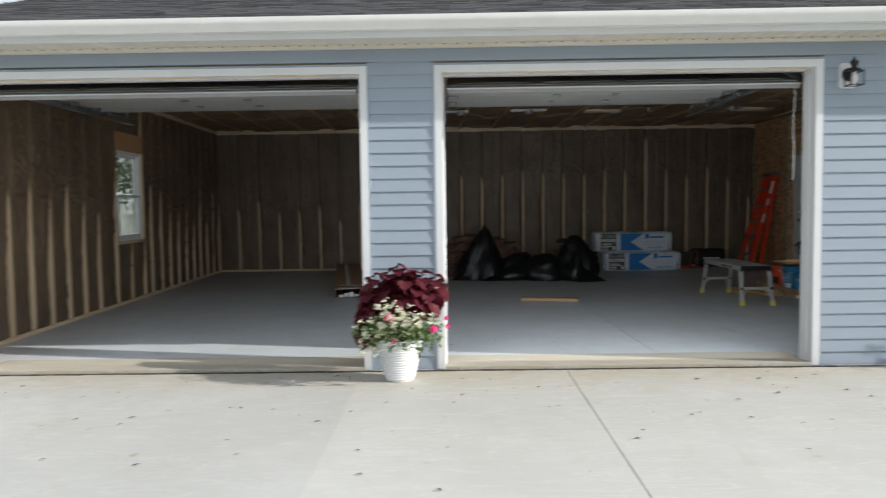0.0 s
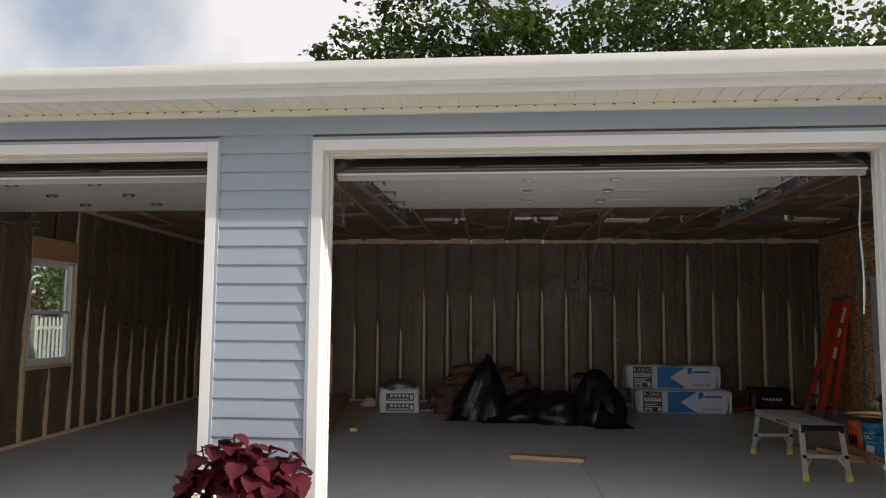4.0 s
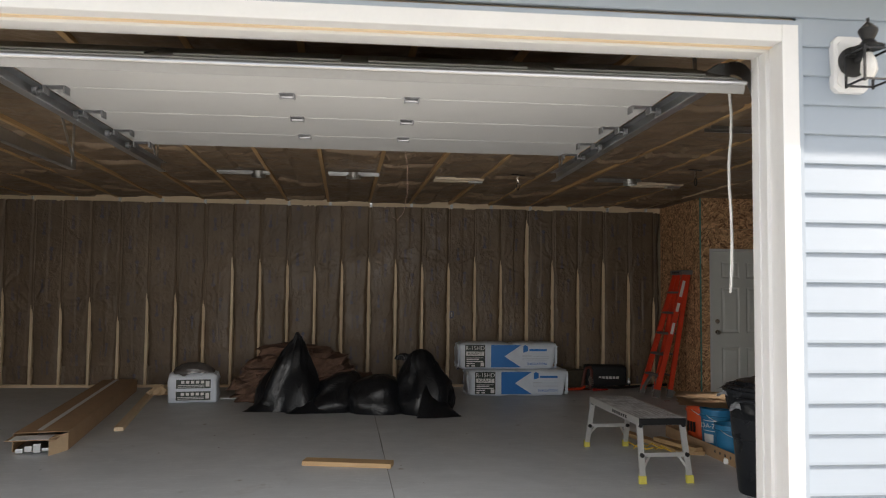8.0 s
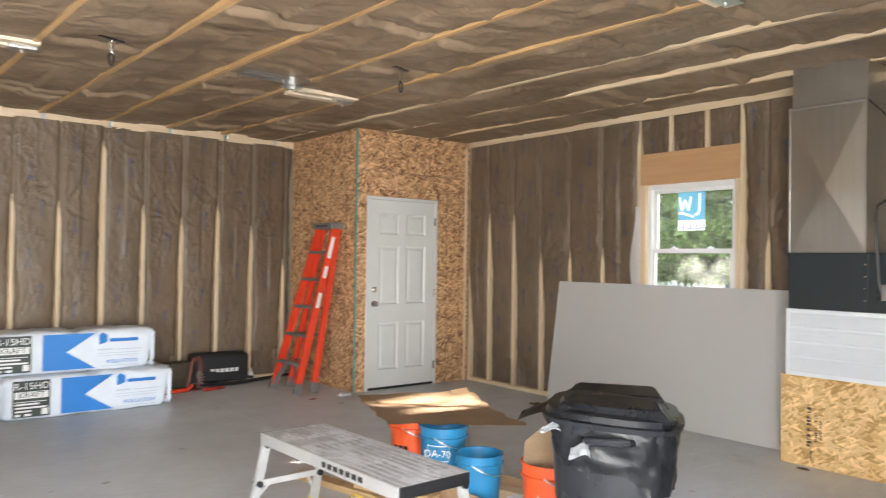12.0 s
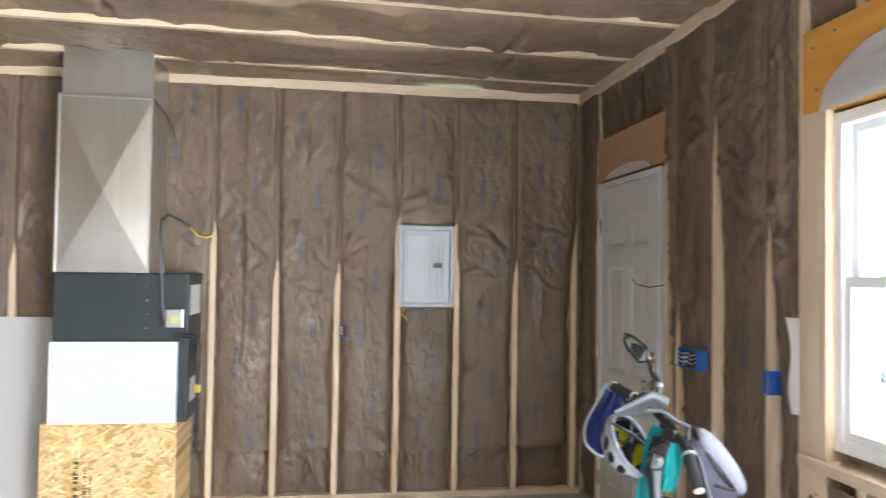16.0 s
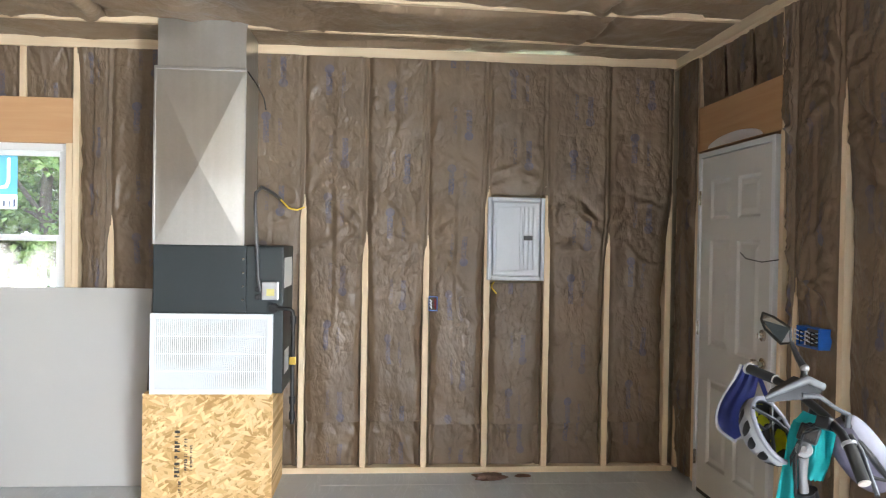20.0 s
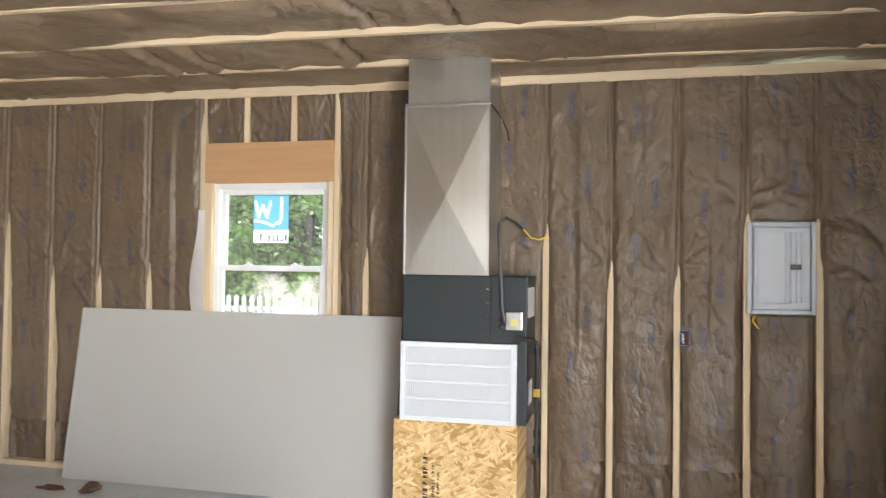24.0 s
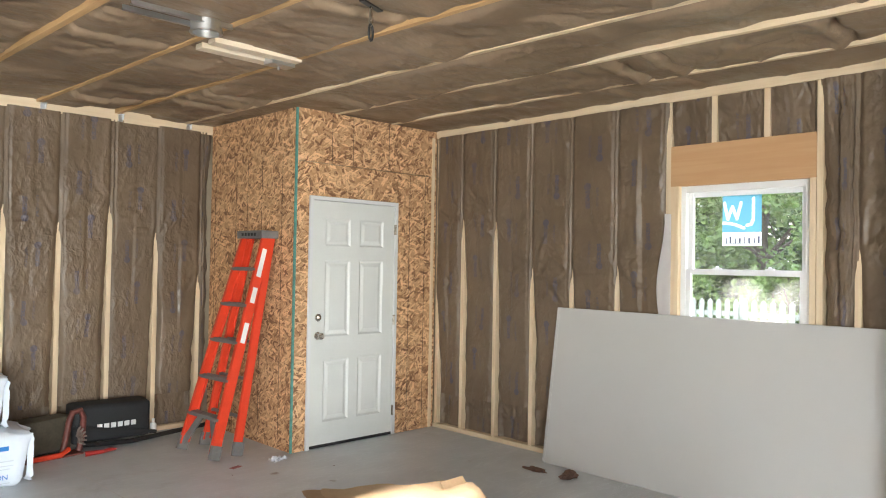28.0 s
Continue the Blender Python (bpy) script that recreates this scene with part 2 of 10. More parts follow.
def concrete(name, light, dark, stain, rough, marks=0.5, sill=False):
    """Troweled concrete: cloudy tone, old stains, fine pits."""
    s = Nodes(name, rough)
    v = s.coords()
    cloud, mid, pits = s.noise(0.45, v, 6.0, 0.6), s.noise(3.2, v, 7.0, 0.65), s.noise(140.0, v, 2.0)
    tone = s.mix(s.ramp(cloud, (0.35, 0.0), (0.68, 1.0)), light, dark)
    tone = s.mix(s.ramp(mid, (0.35, 0.0), (0.75, 0.5)), tone, dark)
    spots = s.ramp(s.noise(1.1, s.coords((1, 1, 1), turn=(0, 0, 0.7)), 8.0, 0.7, 0.6), (0.60, 0.0), (0.72, marks))
    tone = s.mix(spots, tone, stain)
    if sill:
        # soil washed up against the door sill
        at = s.n.new("ShaderNodeSeparateXYZ")
        s.l.new(v, at.inputs[0])
        wash = s.math("ADD", at.outputs[1], s.math("MULTIPLY", s.math("SUBTRACT", s.noise(2.4, v, 6.0, 0.65), 0.5), 1.5))
        tone = s.mix(s.ramp(s.math("ADD", s.math("MULTIPLY", wash, 0.5), 0.6), (0.22, 0.0), (0.62, 0.75)), tone, (0.46, 0.40, 0.30))
    tone = s.mix(s.ramp(pits, (0.25, 0.25), (0.45, 0.0)), tone, tuple(c * 0.7 for c in dark))
    # drips, pale scuffs and swirls of the trowel
    bent = s.n.new("ShaderNodeVectorMath")
    bent.operation = "ADD"
    s.l.new(v, bent.inputs[0])
    s.put(bent, 1, s.math("MULTIPLY", s.noise(7.0, v, 3.0), 0.12))
    drip = s.math("MULTIPLY", s.ramp(s.voronoi(2.3, bent.outputs["Vector"], "Distance"), (0.035, 1.0), (0.085, 0.0)), s.ramp(s.noise(0.8, v, 2.0), (0.44, 0.0), (0.56, 0.75)))
    tone = s.mix(drip, tone, stain)
    scuff = s.ramp(s.math("ABSOLUTE", s.math("SUBTRACT", s.noise(1.0, s.coords((1.3, 7.0, 1.0), turn=(0, 0, 0.5)), 6.0, 0.6, 1.4), 0.5)), (0.0, 0.35), (0.02, 0.0))
    tone = s.mix(scuff, tone, tuple(min(1.0, c * 1.18) for c in light))
    s.colour(tone)
    s.rough(s.ramp(mid, (0.3, max(0.05, rough - 0.12)), (0.7, rough + 0.1)))
    a = s.bump(mid, 0.10, 0.01)
    s.bump(pits, 0.15, 0.0015, a)
    return s.mat


M_FLOOR = concrete("garage_concrete", (0.66, 0.70, 0.735), (0.52, 0.55, 0.575), (0.24, 0.20, 0.17), 0.45, 0.30)
M_DRIVE = concrete("driveway_concrete", (0.60, 0.595, 0.565), (0.50, 0.49, 0.455), (0.36, 0.31, 0.24), 0.75, 0.25, True)
M_DRIVE_TAN = concrete("driveway_concrete_tan", (0.56, 0.555, 0.53), (0.46, 0.455, 0.43), (0.34, 0.28, 0.20), 0.75, 0.35, True)
M_GAP = worn("dirt_in_joint", (0.05, 0.04, 0.03), 0.95)
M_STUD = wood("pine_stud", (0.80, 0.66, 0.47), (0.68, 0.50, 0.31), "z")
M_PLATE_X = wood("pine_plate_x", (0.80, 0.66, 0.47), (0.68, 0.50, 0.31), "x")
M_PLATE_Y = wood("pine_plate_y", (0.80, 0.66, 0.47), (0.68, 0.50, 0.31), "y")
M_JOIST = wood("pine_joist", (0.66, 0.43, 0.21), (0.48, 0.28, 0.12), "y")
M_HEADER = wood("amber_beam", (0.76, 0.40, 0.075), (0.62, 0.28, 0.045), "x", 0.4)
M_PLY_X = wood("pale_header_board_x", (0.50, 0.30, 0.15), (0.42, 0.23, 0.10), "x", 0.5)
M_PLY_Y = wood("pale_header_board", (0.62, 0.38, 0.20), (0.55, 0.31, 0.15), "y", 0.5)
M_WHITE = worn("white_trim", (0.70, 0.71, 0.72), 0.4, spread=0.03, relief=0.02)
M_SOFFIT = worn("white_soffit", (0.74, 0.70, 0.62), 0.45, spread=0.04, relief=0.02)
M_GUTTER = worn("white_gutter", (0.78, 0.78, 0.76), 0.35, spread=0.04, relief=0.01)
M_VINYL = worn("window_vinyl", (0.82, 0.83, 0.84), 0.35, spread=0.02, relief=0.01)
M_DOOR = worn("painted_steel_door", (0.70, 0.72, 0.70), 0.42, spread=0.03, relief=0.02)
M_DOOR_IN = worn("grey_primed_door", (0.62, 0.61, 0.58), 0.45, spread=0.03, relief=0.02)
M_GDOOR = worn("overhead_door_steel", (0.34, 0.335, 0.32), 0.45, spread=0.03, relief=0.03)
M_RAIL = worn("grey_aluminium_rail", (0.30, 0.30, 0.30), 0.5, 0.3, 0.08)
M_GALV = worn("galvanised_steel", (0.58, 0.59, 0.60), 0.34, 1.0, 0.10, 3.0, 25.0, 0.03)
def sheet_metal(name):
    """Galvanised sheet: faint spangle, rolled streaks and a wide soft gloss."""
    s = Nodes(name, 0.3, 1.0)
    v = s.coords()
    cell = s.n.new("ShaderNodeSeparateColor")
    s.l.new(s.voronoi(70.0, v), cell.inputs[0])
    streak = s.noise(1.0, s.coords((26, 26, 0.8)), 2.0, 0.4)
    cloud = s.noise(3.0, v, 3.0, 0.5)
    tone = s.mix(cell.outputs[0], (0.63, 0.63, 0.61), (0.655, 0.652, 0.635))
    s.colour(s.mix(s.ramp(streak, (0.35, 0.22), (0.65, 0.0)), tone, (0.52, 0.515, 0.49)))
    s.rough(s.ramp(cloud, (0.3, 0.29), (0.7, 0.42)))
    s.bump(s.noise(1.6, v, 1.0, 0.4), 0.08, 0.03)
    return s.mat


M_DUCT = sheet_metal("sheet_metal_duct")
M_ZINC = worn("dull_zinc_hinge", (0.20, 0.20, 0.205), 0.42, 0.7, 0.25)
M_CHROME = worn("satin_nickel", (0.62, 0.58, 0.52), 0.25, 1.0, 0.05, relief=0)
M_BLACK = worn("black_plastic", (0.012, 0.012, 0.013), 0.4, spread=0.3, relief=0.05)
M_RUBBER = worn("dark_rubber", (0.02, 0.02, 0.02), 0.8)
M_DRYWALL = worn("drywall_paper", (0.52, 0.515, 0.50), 0.9, spread=0.025, scale=1.2, grain=120.0, relief=0.03)
M_FURNACE = worn("charcoal_enamel", (0.024, 0.033, 0.036), 0.5, spread=0.1, relief=0.03)
M_GRILLE = worn("white_enamel", (0.80, 0.84, 0.88), 0.4, spread=0.02, relief=0.0)
M_PANEL = worn("grey_enamel_panel", (0.56, 0.60, 0.66), 0.4, 0.0, 0.04, relief=0.02)
M_YELLOW = worn("yellow_cable", (0.75, 0.52, 0.05), 0.5)
M_BLUEBOX = worn("blue_plastic_box", (0.02, 0.13, 0.50), 0.4)
M_PAPER = worn("white_paper", (0.80, 0.80, 0.79), 0.85, spread=0.02)
M_FELT = worn("roof_felt", (0.05, 0.05, 0.055), 0.9)
M_PLASTER = worn("plain_sheathing", (0.42, 0.34, 0.24), 0.85, spread=0.1)


def siding():
    s = Nodes("blue_vinyl_siding", 0.5)
    v = s.coords((1.5, 12, 40))
    grain, big = s.noise(1.6, v, 6.0, 0.6, 0.4), s.noise(0.9, s.coords(), 4.0)
    tone = s.ramp(big, (0.3, (0.285, 0.34, 0.405)), (0.7, (0.315, 0.37, 0.435)))
    s.colour(s.mix(s.math("MULTIPLY", s.random(), 0.25), tone, (0.33, 0.385, 0.45)))
    s.bump(grain, 0.12, 0.002)
    return s.mat


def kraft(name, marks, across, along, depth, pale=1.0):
    """Kraft paper facing with long creases and unreadable blue print; the UV runs across the batt (0 to 1) and along it in metres."""
    s = Nodes(name, 0.6)
    v = s.coords()
    r = s.random()
    place = s.n.new("ShaderNodeVectorMath")
    place.operation = "ADD"
    s.l.new(s.coords((0.4, 1, 1), kind="UV"), place.inputs[0])
    s.put(place, 1, s.math("MULTIPLY", r, 53.0))
    paper = place.outputs["Vector"]
    long_ = s.n.new("ShaderNodeMapping")
    long_.inputs["Scale"].default_value = (across, along, 1.0)
    s.l.new(paper, long_.inputs["Vector"])
    cloud, fine = s.noise(1.3, v, 5.0, 0.6), s.noise(70.0, v, 3.0)
    crease = s.noise(1.0, long_.outputs["Vector"], 4.0, 0.55, 1.0)
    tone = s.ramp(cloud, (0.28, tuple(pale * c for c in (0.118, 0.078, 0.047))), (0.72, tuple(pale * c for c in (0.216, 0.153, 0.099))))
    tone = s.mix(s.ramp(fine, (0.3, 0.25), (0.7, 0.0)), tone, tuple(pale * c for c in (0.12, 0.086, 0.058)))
    tone = s.mix(s.math("MULTIPLY", r, 0.3), tone, (0.155, 0.116, 0.079))
    if marks:
        sep = s.n.new("ShaderNodeSeparateXYZ")
        s.l.new(s.coords(kind="UV"), sep.inputs[0])
        u = sep.outputs[0]
        w = s.math("FRACT", s.math("ADD", s.math("MULTIPLY", sep.outputs[1], 1.2), s.math("MULTIPLY", r, 9.0)))

        def near(a, at, half):
            return s.math("LESS_THAN", s.math("ABSOLUTE", s.math("SUBTRACT", a, at)), half)

        def disc(cu, cw):
            du, dw = s.math("MULTIPLY", s.math("SUBTRACT", u, cu), 0.40), s.math("MULTIPLY", s.math("SUBTRACT", w, cw), 0.83)
            return s.math("LESS_THAN", s.math("ADD", s.math("MULTIPLY", du, du), s.math("MULTIPLY", dw, dw)), 0.00085)

        layer = 0.0
        letters = s.math("GREATER_THAN", s.noise(75.0, paper, 1.0), 0.46)
        for cu, head, mid, tu in ((0.36, 0.13, 0.25, 0.58), (0.62, 0.87, 0.75, 0.40)):
            stem = s.math("MULTIPLY", s.math("MULTIPLY", near(u, cu, 0.045), near(w, mid, 0.085)), s.math("MAXIMUM", letters, 0.45))
            words = s.math("MULTIPLY", s.math("MULTIPLY", near(u, tu, 0.028), near(w, mid, 0.105)), letters)
            shape = s.math("MAXIMUM", s.math("MAXIMUM", disc(cu, head), stem), s.math("MULTIPLY", words, 0.6))
            layer = shape if layer == 0.0 else s.math("MAXIMUM", layer, shape)
        faded = s.math("MULTIPLY", layer, s.ramp(s.noise(11.0, v, 3.0), (0.35, 0.45), (0.6, 1.0)))
        tone = s.mix(s.math("MULTIPLY", faded, 0.60), tone, (0.050, 0.068, 0.140))
    s.colour(tone)
    s.rough(s.ramp(crease, (0.3, 0.34), (0.7, 0.58)))
    # crumpled facets, in patches, over soft waves
    bent = s.n.new("ShaderNodeVectorMath")
    bent.operation = "ADD"
    s.l.new(paper, bent.inputs[0])
    s.put(bent, 1, s.math("MULTIPLY", s.noise(5.0, paper, 3.0, 0.5), 0.14))
    facet = s.n.new("ShaderNodeMapping")
    facet.inputs["Scale"].default_value = (across / 5.0 * 1.3, along / 1.7 * 0.8, 1.0)
    s.l.new(bent.outputs["Vector"], facet.inputs["Vector"])
    patch = s.ramp(s.noise(3.2, paper, 3.0), (0.38, 0.15), (0.62, 1.0))
    coarse = s.math("MULTIPLY", s.voronoi(14.0, facet.outputs["Vector"], "Distance"), patch)
    close = s.math("MULTIPLY", s.voronoi(40.0, facet.outputs["Vector"], "Distance"), patch)
    a = s.bump(crease, 0.22 * depth, 0.02)
    a = s.bump(coarse, 0.64 * depth, 0.018, a)
    a = s.bump(close, 0.48 * depth, 0.009, a)
    s.bump(s.noise(45.0, v, 3.0, 0.6), 0.15, 0.003, a)
    return s.mat


def strand_board(name, light, mid, dark, plane, fine=1.0):
    """Pressed wood strands in every direction, pale ones lying over darker ones."""
    s = Nodes(name, 0.6)
    flat = {"xz": (1, 0, 1), "yz": (0, 1, 1)}[plane]

    def strands(turn, across, along, off):
        m = s.n.new("ShaderNodeMapping")
        m.inputs["Location"].default_value = (off, off * 1.7, off * 0.6)
        m.inputs["Rotation"].default_value = (0, turn, 0) if plane == "xz" else (turn, 0, 0)
        s.l.new(s.co.outputs["Object"], m.inputs["Vector"])
        k = s.n.new("ShaderNodeMapping")
        k.inputs["Scale"].default_value = tuple(fine * f * c for f, c in zip(flat, (across, across, along)))
        s.l.new(m.outputs["Vector"], k.inputs["Vector"])
        c = s.n.new("ShaderNodeSeparateColor")
        s.l.new(s.voronoi(1.0, k.outputs["Vector"]), c.inputs[0])
        edge = s.ramp(s.voronoi(1.0, k.outputs["Vector"], "Distance", "DISTANCE_TO_EDGE"), (0.0, 0.0), (0.10, 1.0))
        return c.outputs[0], c.outputs[1], edge

    under, _, e0 = strands(0.9, 30, 9, 0.0)
    tone = s.ramp(under, (0.1, dark), (0.45, mid), (0.9, tuple((a + b) / 2 for a, b in zip(mid, light))))
    height = s.math("MULTIPLY", e0, 0.3)
    for k, (turn, across, along, share) in enumerate(((0.25, 38, 9, 0.62), (-0.65, 42, 10, 0.66), (1.35, 36, 9, 0.70), (2.1, 48, 12, 0.74))):
        a, b, e = strands(turn, across, along, 3.1 + 5.3 * k)
        on = s.math("MULTIPLY", s.math("GREATER_THAN", a, share), e)
        col = s.ramp(b, (0.05, dark), (0.22, mid), (0.6, light), (0.95, tuple(min(1, c * 1.2) for c in light)))
        tone = s.mix(on, tone, col)
        height = s.math("ADD", height, s.math("MULTIPLY", on, 0.25 + 0.1 * k))
    tone = s.mix(s.ramp(s.noise(38.0, s.coords(), 3.0), (0.32, 0.5), (0.40, 0.0)), tone, dark)
    s.colour(s.mix(s.ramp(s.noise(2.0, s.coords(), 4.0), (0.35, 0.12), (0.6, 0.0)), tone, dark))
    s.bump(height, 0.4, 0.004)
    return s.mat


def glass():
    """Window glass: mostly clear, with the mirror gloss of a pane and an added veil that pales the view."""
    m = bpy.data.materials.new("window_glass")
    m.use_nodes = True
    n, l = m.node_tree.nodes, m.node_tree.links
    n.clear()
    out, mix, clear, gloss, facing, power = (n.new(k) for k in ("ShaderNodeOutputMaterial", "ShaderNodeMixShader", "ShaderNodeBsdfTransparent", "ShaderNodeBsdfGlossy", "ShaderNodeLayerWeight", "ShaderNodeMath"))
    clear.inputs["Color"].default_value = (0.93, 0.95, 0.95, 1)
    gloss.inputs["Roughness"].default_value = 0.01
    facing.inputs["Blend"].default_value = 0.5
    power.operation = "MULTIPLY_ADD"
    sq = n.new("ShaderNodeMath")
    sq.operation = "POWER"
    sq.inputs[1].default_value = 4.0
    l.new(facing.outputs["Facing"], sq.inputs[0])
    l.new(sq.outputs[0], power.inputs[0])
    power.inputs[1].default_value, power.inputs[2].default_value = 0.85, 0.05
    l.new(power.outputs[0], mix.inputs[0])
    l.new(clear.outputs[0], mix.inputs[1])
    l.new(gloss.outputs[0], mix.inputs[2])
    # thin white veil mixed in to imitate haze over the view outdoors
    veil, haze = n.new("ShaderNodeBsdfTranslucent"), n.new("ShaderNodeMixShader")
    veil.inputs["Color"].default_value = (0.9, 0.9, 0.9, 1)
    haze.inputs[0].default_value = 0.022
    l.new(mix.outputs[0], haze.inputs[1])
    l.new(veil.outputs[0], haze.inputs[2])
    l.new(haze.outputs[0], out.inputs["Surface"])
    return m


def translucent(name, colour, share=0.5):
    """Thin print that daylight shines through."""
    s = Nodes(name, 0.5)
    s.colour(colour)
    t, m = s.n.new("ShaderNodeBsdfTranslucent"), s.n.new("ShaderNodeMixShader")
    t.inputs["Color"].default_value = (*colour, 1)
    m.inputs[0].default_value = share
    s.l.new(s.b.outputs[0], m.inputs[1])
    s.l.new(t.outputs[0], m.inputs[2])
    s.l.new(m.outputs[0], s.n["Material Output"].inputs["Surface"])
    return s.mat


M_SIDING = siding()
M_KRAFT = kraft("kraft_facing", True, 5.0, 1.7, 0.8)
# same paper lifted 1.65 times to stand in for light bounced onto the ceiling
M_KRAFT_LIFTED = kraft("kraft_facing_ceiling_lifted", False, 3.4, 2.2, 0.9, 1.65)
M_OSB_X = strand_board("strand_board_brown_x", (0.74, 0.47, 0.26), (0.48, 0.255, 0.125), (0.21, 0.095, 0.042), "xz", 1.5)
M_OSB_Y = strand_board("strand_board_brown_y", (0.74, 0.47, 0.26), (0.48, 0.255, 0.125), (0.21, 0.095, 0.042), "yz", 1.5)
M_OSB_NEW = strand_board("strand_board_new", (0.82, 0.58, 0.30), (0.70, 0.45, 0.19), (0.46, 0.26, 0.085), "yz", 1.35)
M_GLASS = glass()

# ---- ground, driveway and floor ----
def lawn():
    s = Nodes("lawn", 0.9)
    v = s.coords()
    tone = s.ramp(s.noise(0.35, v, 6.0), (0.3, (0.05, 0.085, 0.022)), (0.7, (0.10, 0.14, 0.045)))
    s.colour(s.mix(s.ramp(s.noise(30.0, v, 4.0), (0.3, 0.5), (0.7, 0.0)), tone, (0.03, 0.06, 0.015)))
    s.bump(s.noise(40.0, v, 5.0), 0.6, 0.04)
    return s.mat


M_LAWN = lawn()
bm = bmesh.new()
sheet(bm, lambda a, b: Vector((-400 + 800 * a, -400 + 800 * b, -0.26)), 8, 8)
structure("ground", bm, M_LAWN, "level green lawn around the building", "ground")

SLOPE = 0.012


def slab(bm, x0, x1, y0, y1, drop, thick=0.14, z=0.0):
    """One concrete slab whose top falls by drop for each metre towards -y."""
    v = box(bm, x0, x1, y0, y1, z - thick, z, 0.002)
    for p in bm.verts:
        p.co.z += p.co.y * drop


driveway = thing("driveway", Matrix(), "pale broom-finished concrete driveway with stained slabs", "driveway", kind="structure")
xs, ys = (-9.0, -6.2, -0.60, 1.02, 4.62, 9.5), (-14.0, -10.4, -6.9, -3.45, -0.045)
for i in range(5):
    for j in range(4):
        bm = bmesh.new()
        thin = [0.0006 if abs(q + 0.6) < 0.01 else 0.003 for q in (xs[i], xs[i + 1])]
        slab(bm, xs[i] + thin[0], xs[i + 1] - thin[1], ys[j] + 0.003, ys[j + 1] - (0.003 if j < 3 else 0.016), SLOPE, z=-0.02)
        part("slab", bm, M_DRIVE_TAN if i < 2 else M_DRIVE, driveway)
bm = bmesh.new()
box(bm, -9.0, 9.5, -14.0, 0.02, -0.25, -0.185)
box(bm, -9, 9.5, -0.049, -0.006, -0.15, -0.045)
part("joint_filler", bm, M_GAP, driveway, "dark dirt in the joints")

bm = bmesh.new()


def dirt_line(a, b):
    x = -4.2 + 12.0 * a
    mid = -0.056 + 0.010 * noise.noise(Vector((x * 1.7, 0, 3)))
    half = 0.016 + 0.014 * noise.noise(Vector((x * 6, 1, 0))) + 0.008 * noise.noise(Vector((x * 23, 4, 0)))
    return Vector((x, mid + (b - 0.5) * 2 * max(0.003, half), -0.0195 + 0.004 * (b - 0.5) + 0.004 * abs(noise.noise(Vector((x * 15, b * 3, 2))))))


sheet(bm, dirt_line, 420, 2)
part("dirt_line", bm, M_GAP, driveway, "line of dark dirt along the sill", fix=False)

floor = thing("floor", Matrix(), "grey troweled concrete garage floor with stains and a control joint", "floor", kind="structure")
# strips paint the warm sunlit floor inside each opening, up to the shade line
for x0, x1 in ((-3.745, -0.59), (0.058, 2.976)):
    bm = bmesh.new()
    box(bm, x0, x1, -0.004, 0.44, -0.024, 0.004, 0.002)
    part("sill_strip", bm, M_DRIVE_TAN, floor, "added tan strip painting the sunlit floor at the door sill")
for x0, x1 in ((-4.75, 1.0), (1.0, 7.84)):
    bm = bmesh.new()
    box(bm, x0, x1, 0.0, 9.12, -0.14, 0.0)
    for p in bm.verts:
        if abs(p.co.x - 1.0) < 0.01:
            p.co.x = 1.885 - 0.036 * p.co.y + (-0.003 if x0 < 0 else 0.003)
    part("slab", bm, M_FLOOR, floor)
bm = bmesh.new()
box(bm, -4.7, 7.8, 0.02, 9.1, -0.13, -0.012)
part("joint_filler", bm, M_GAP, floor, "dark dirt in the joint")

# ---- walls: sheathing, studs and insulation batts ----
NORTH_Y, EAST_X, SOUTH_Y = 9.0, 7.7, 0.15
DEPTH = 0.09


def on_north(u, z, n):
    return Vector((u, NORTH_Y - n, z))


def on_east(u, z, n):
    return Vector((EAST_X - n, u, z))


def on_south(u, z, n):
    return Vector((u, SOUTH_Y + n, z))


def on_west(u, z, n):
    return Vector((-4.20 - 0.036 * u + n, u, z))


def slabs(bm, place, u0, u1, z0, z1, n0, n1, openings=()):
    """A wall layer from n0 to n1 with rectangular openings that go through it."""
    us = sorted({u0, u1, *(o[0] for o in openings), *(o[1] for o in openings)})
    for a, b in zip(us, us[1:]):
        zs = [z0]
        for o in sorted(openings, key=lambda o: o[2]):
            if o[0] <= a and o[1] >= b:
                zs += [o[2], o[3]]
        zs.append(z1)
        for c, d in zip(zs[::2], zs[1::2]):
            if d - c > 0.001:
                v = [bm.verts.new(place(*p)) for p in ((a, c, n0), (b, c, n0), (b, c, n1), (a, c, n1), (a, d, n0), (b, d, n0), (b, d, n1), (a, d, n1))]
                for q in ((3, 2, 1, 0), (4, 5, 6, 7), (0, 1, 5, 4), (1, 2, 6, 5), (2, 3, 7, 6), (3, 0, 4, 7)):
                    bm.faces.new([v[i] for i in q])


def lumber(parent, place, u0, u1, z0, z1, n0, n1, material, name="stud", label=""):
    bm = bmesh.new()
    slabs(bm, place, u0, u1, z0, z1, n0, n1)
    return part(name, bm, material, parent, label)


LATTICE = np.random.RandomState(19).rand(256, 256) * 2 - 1


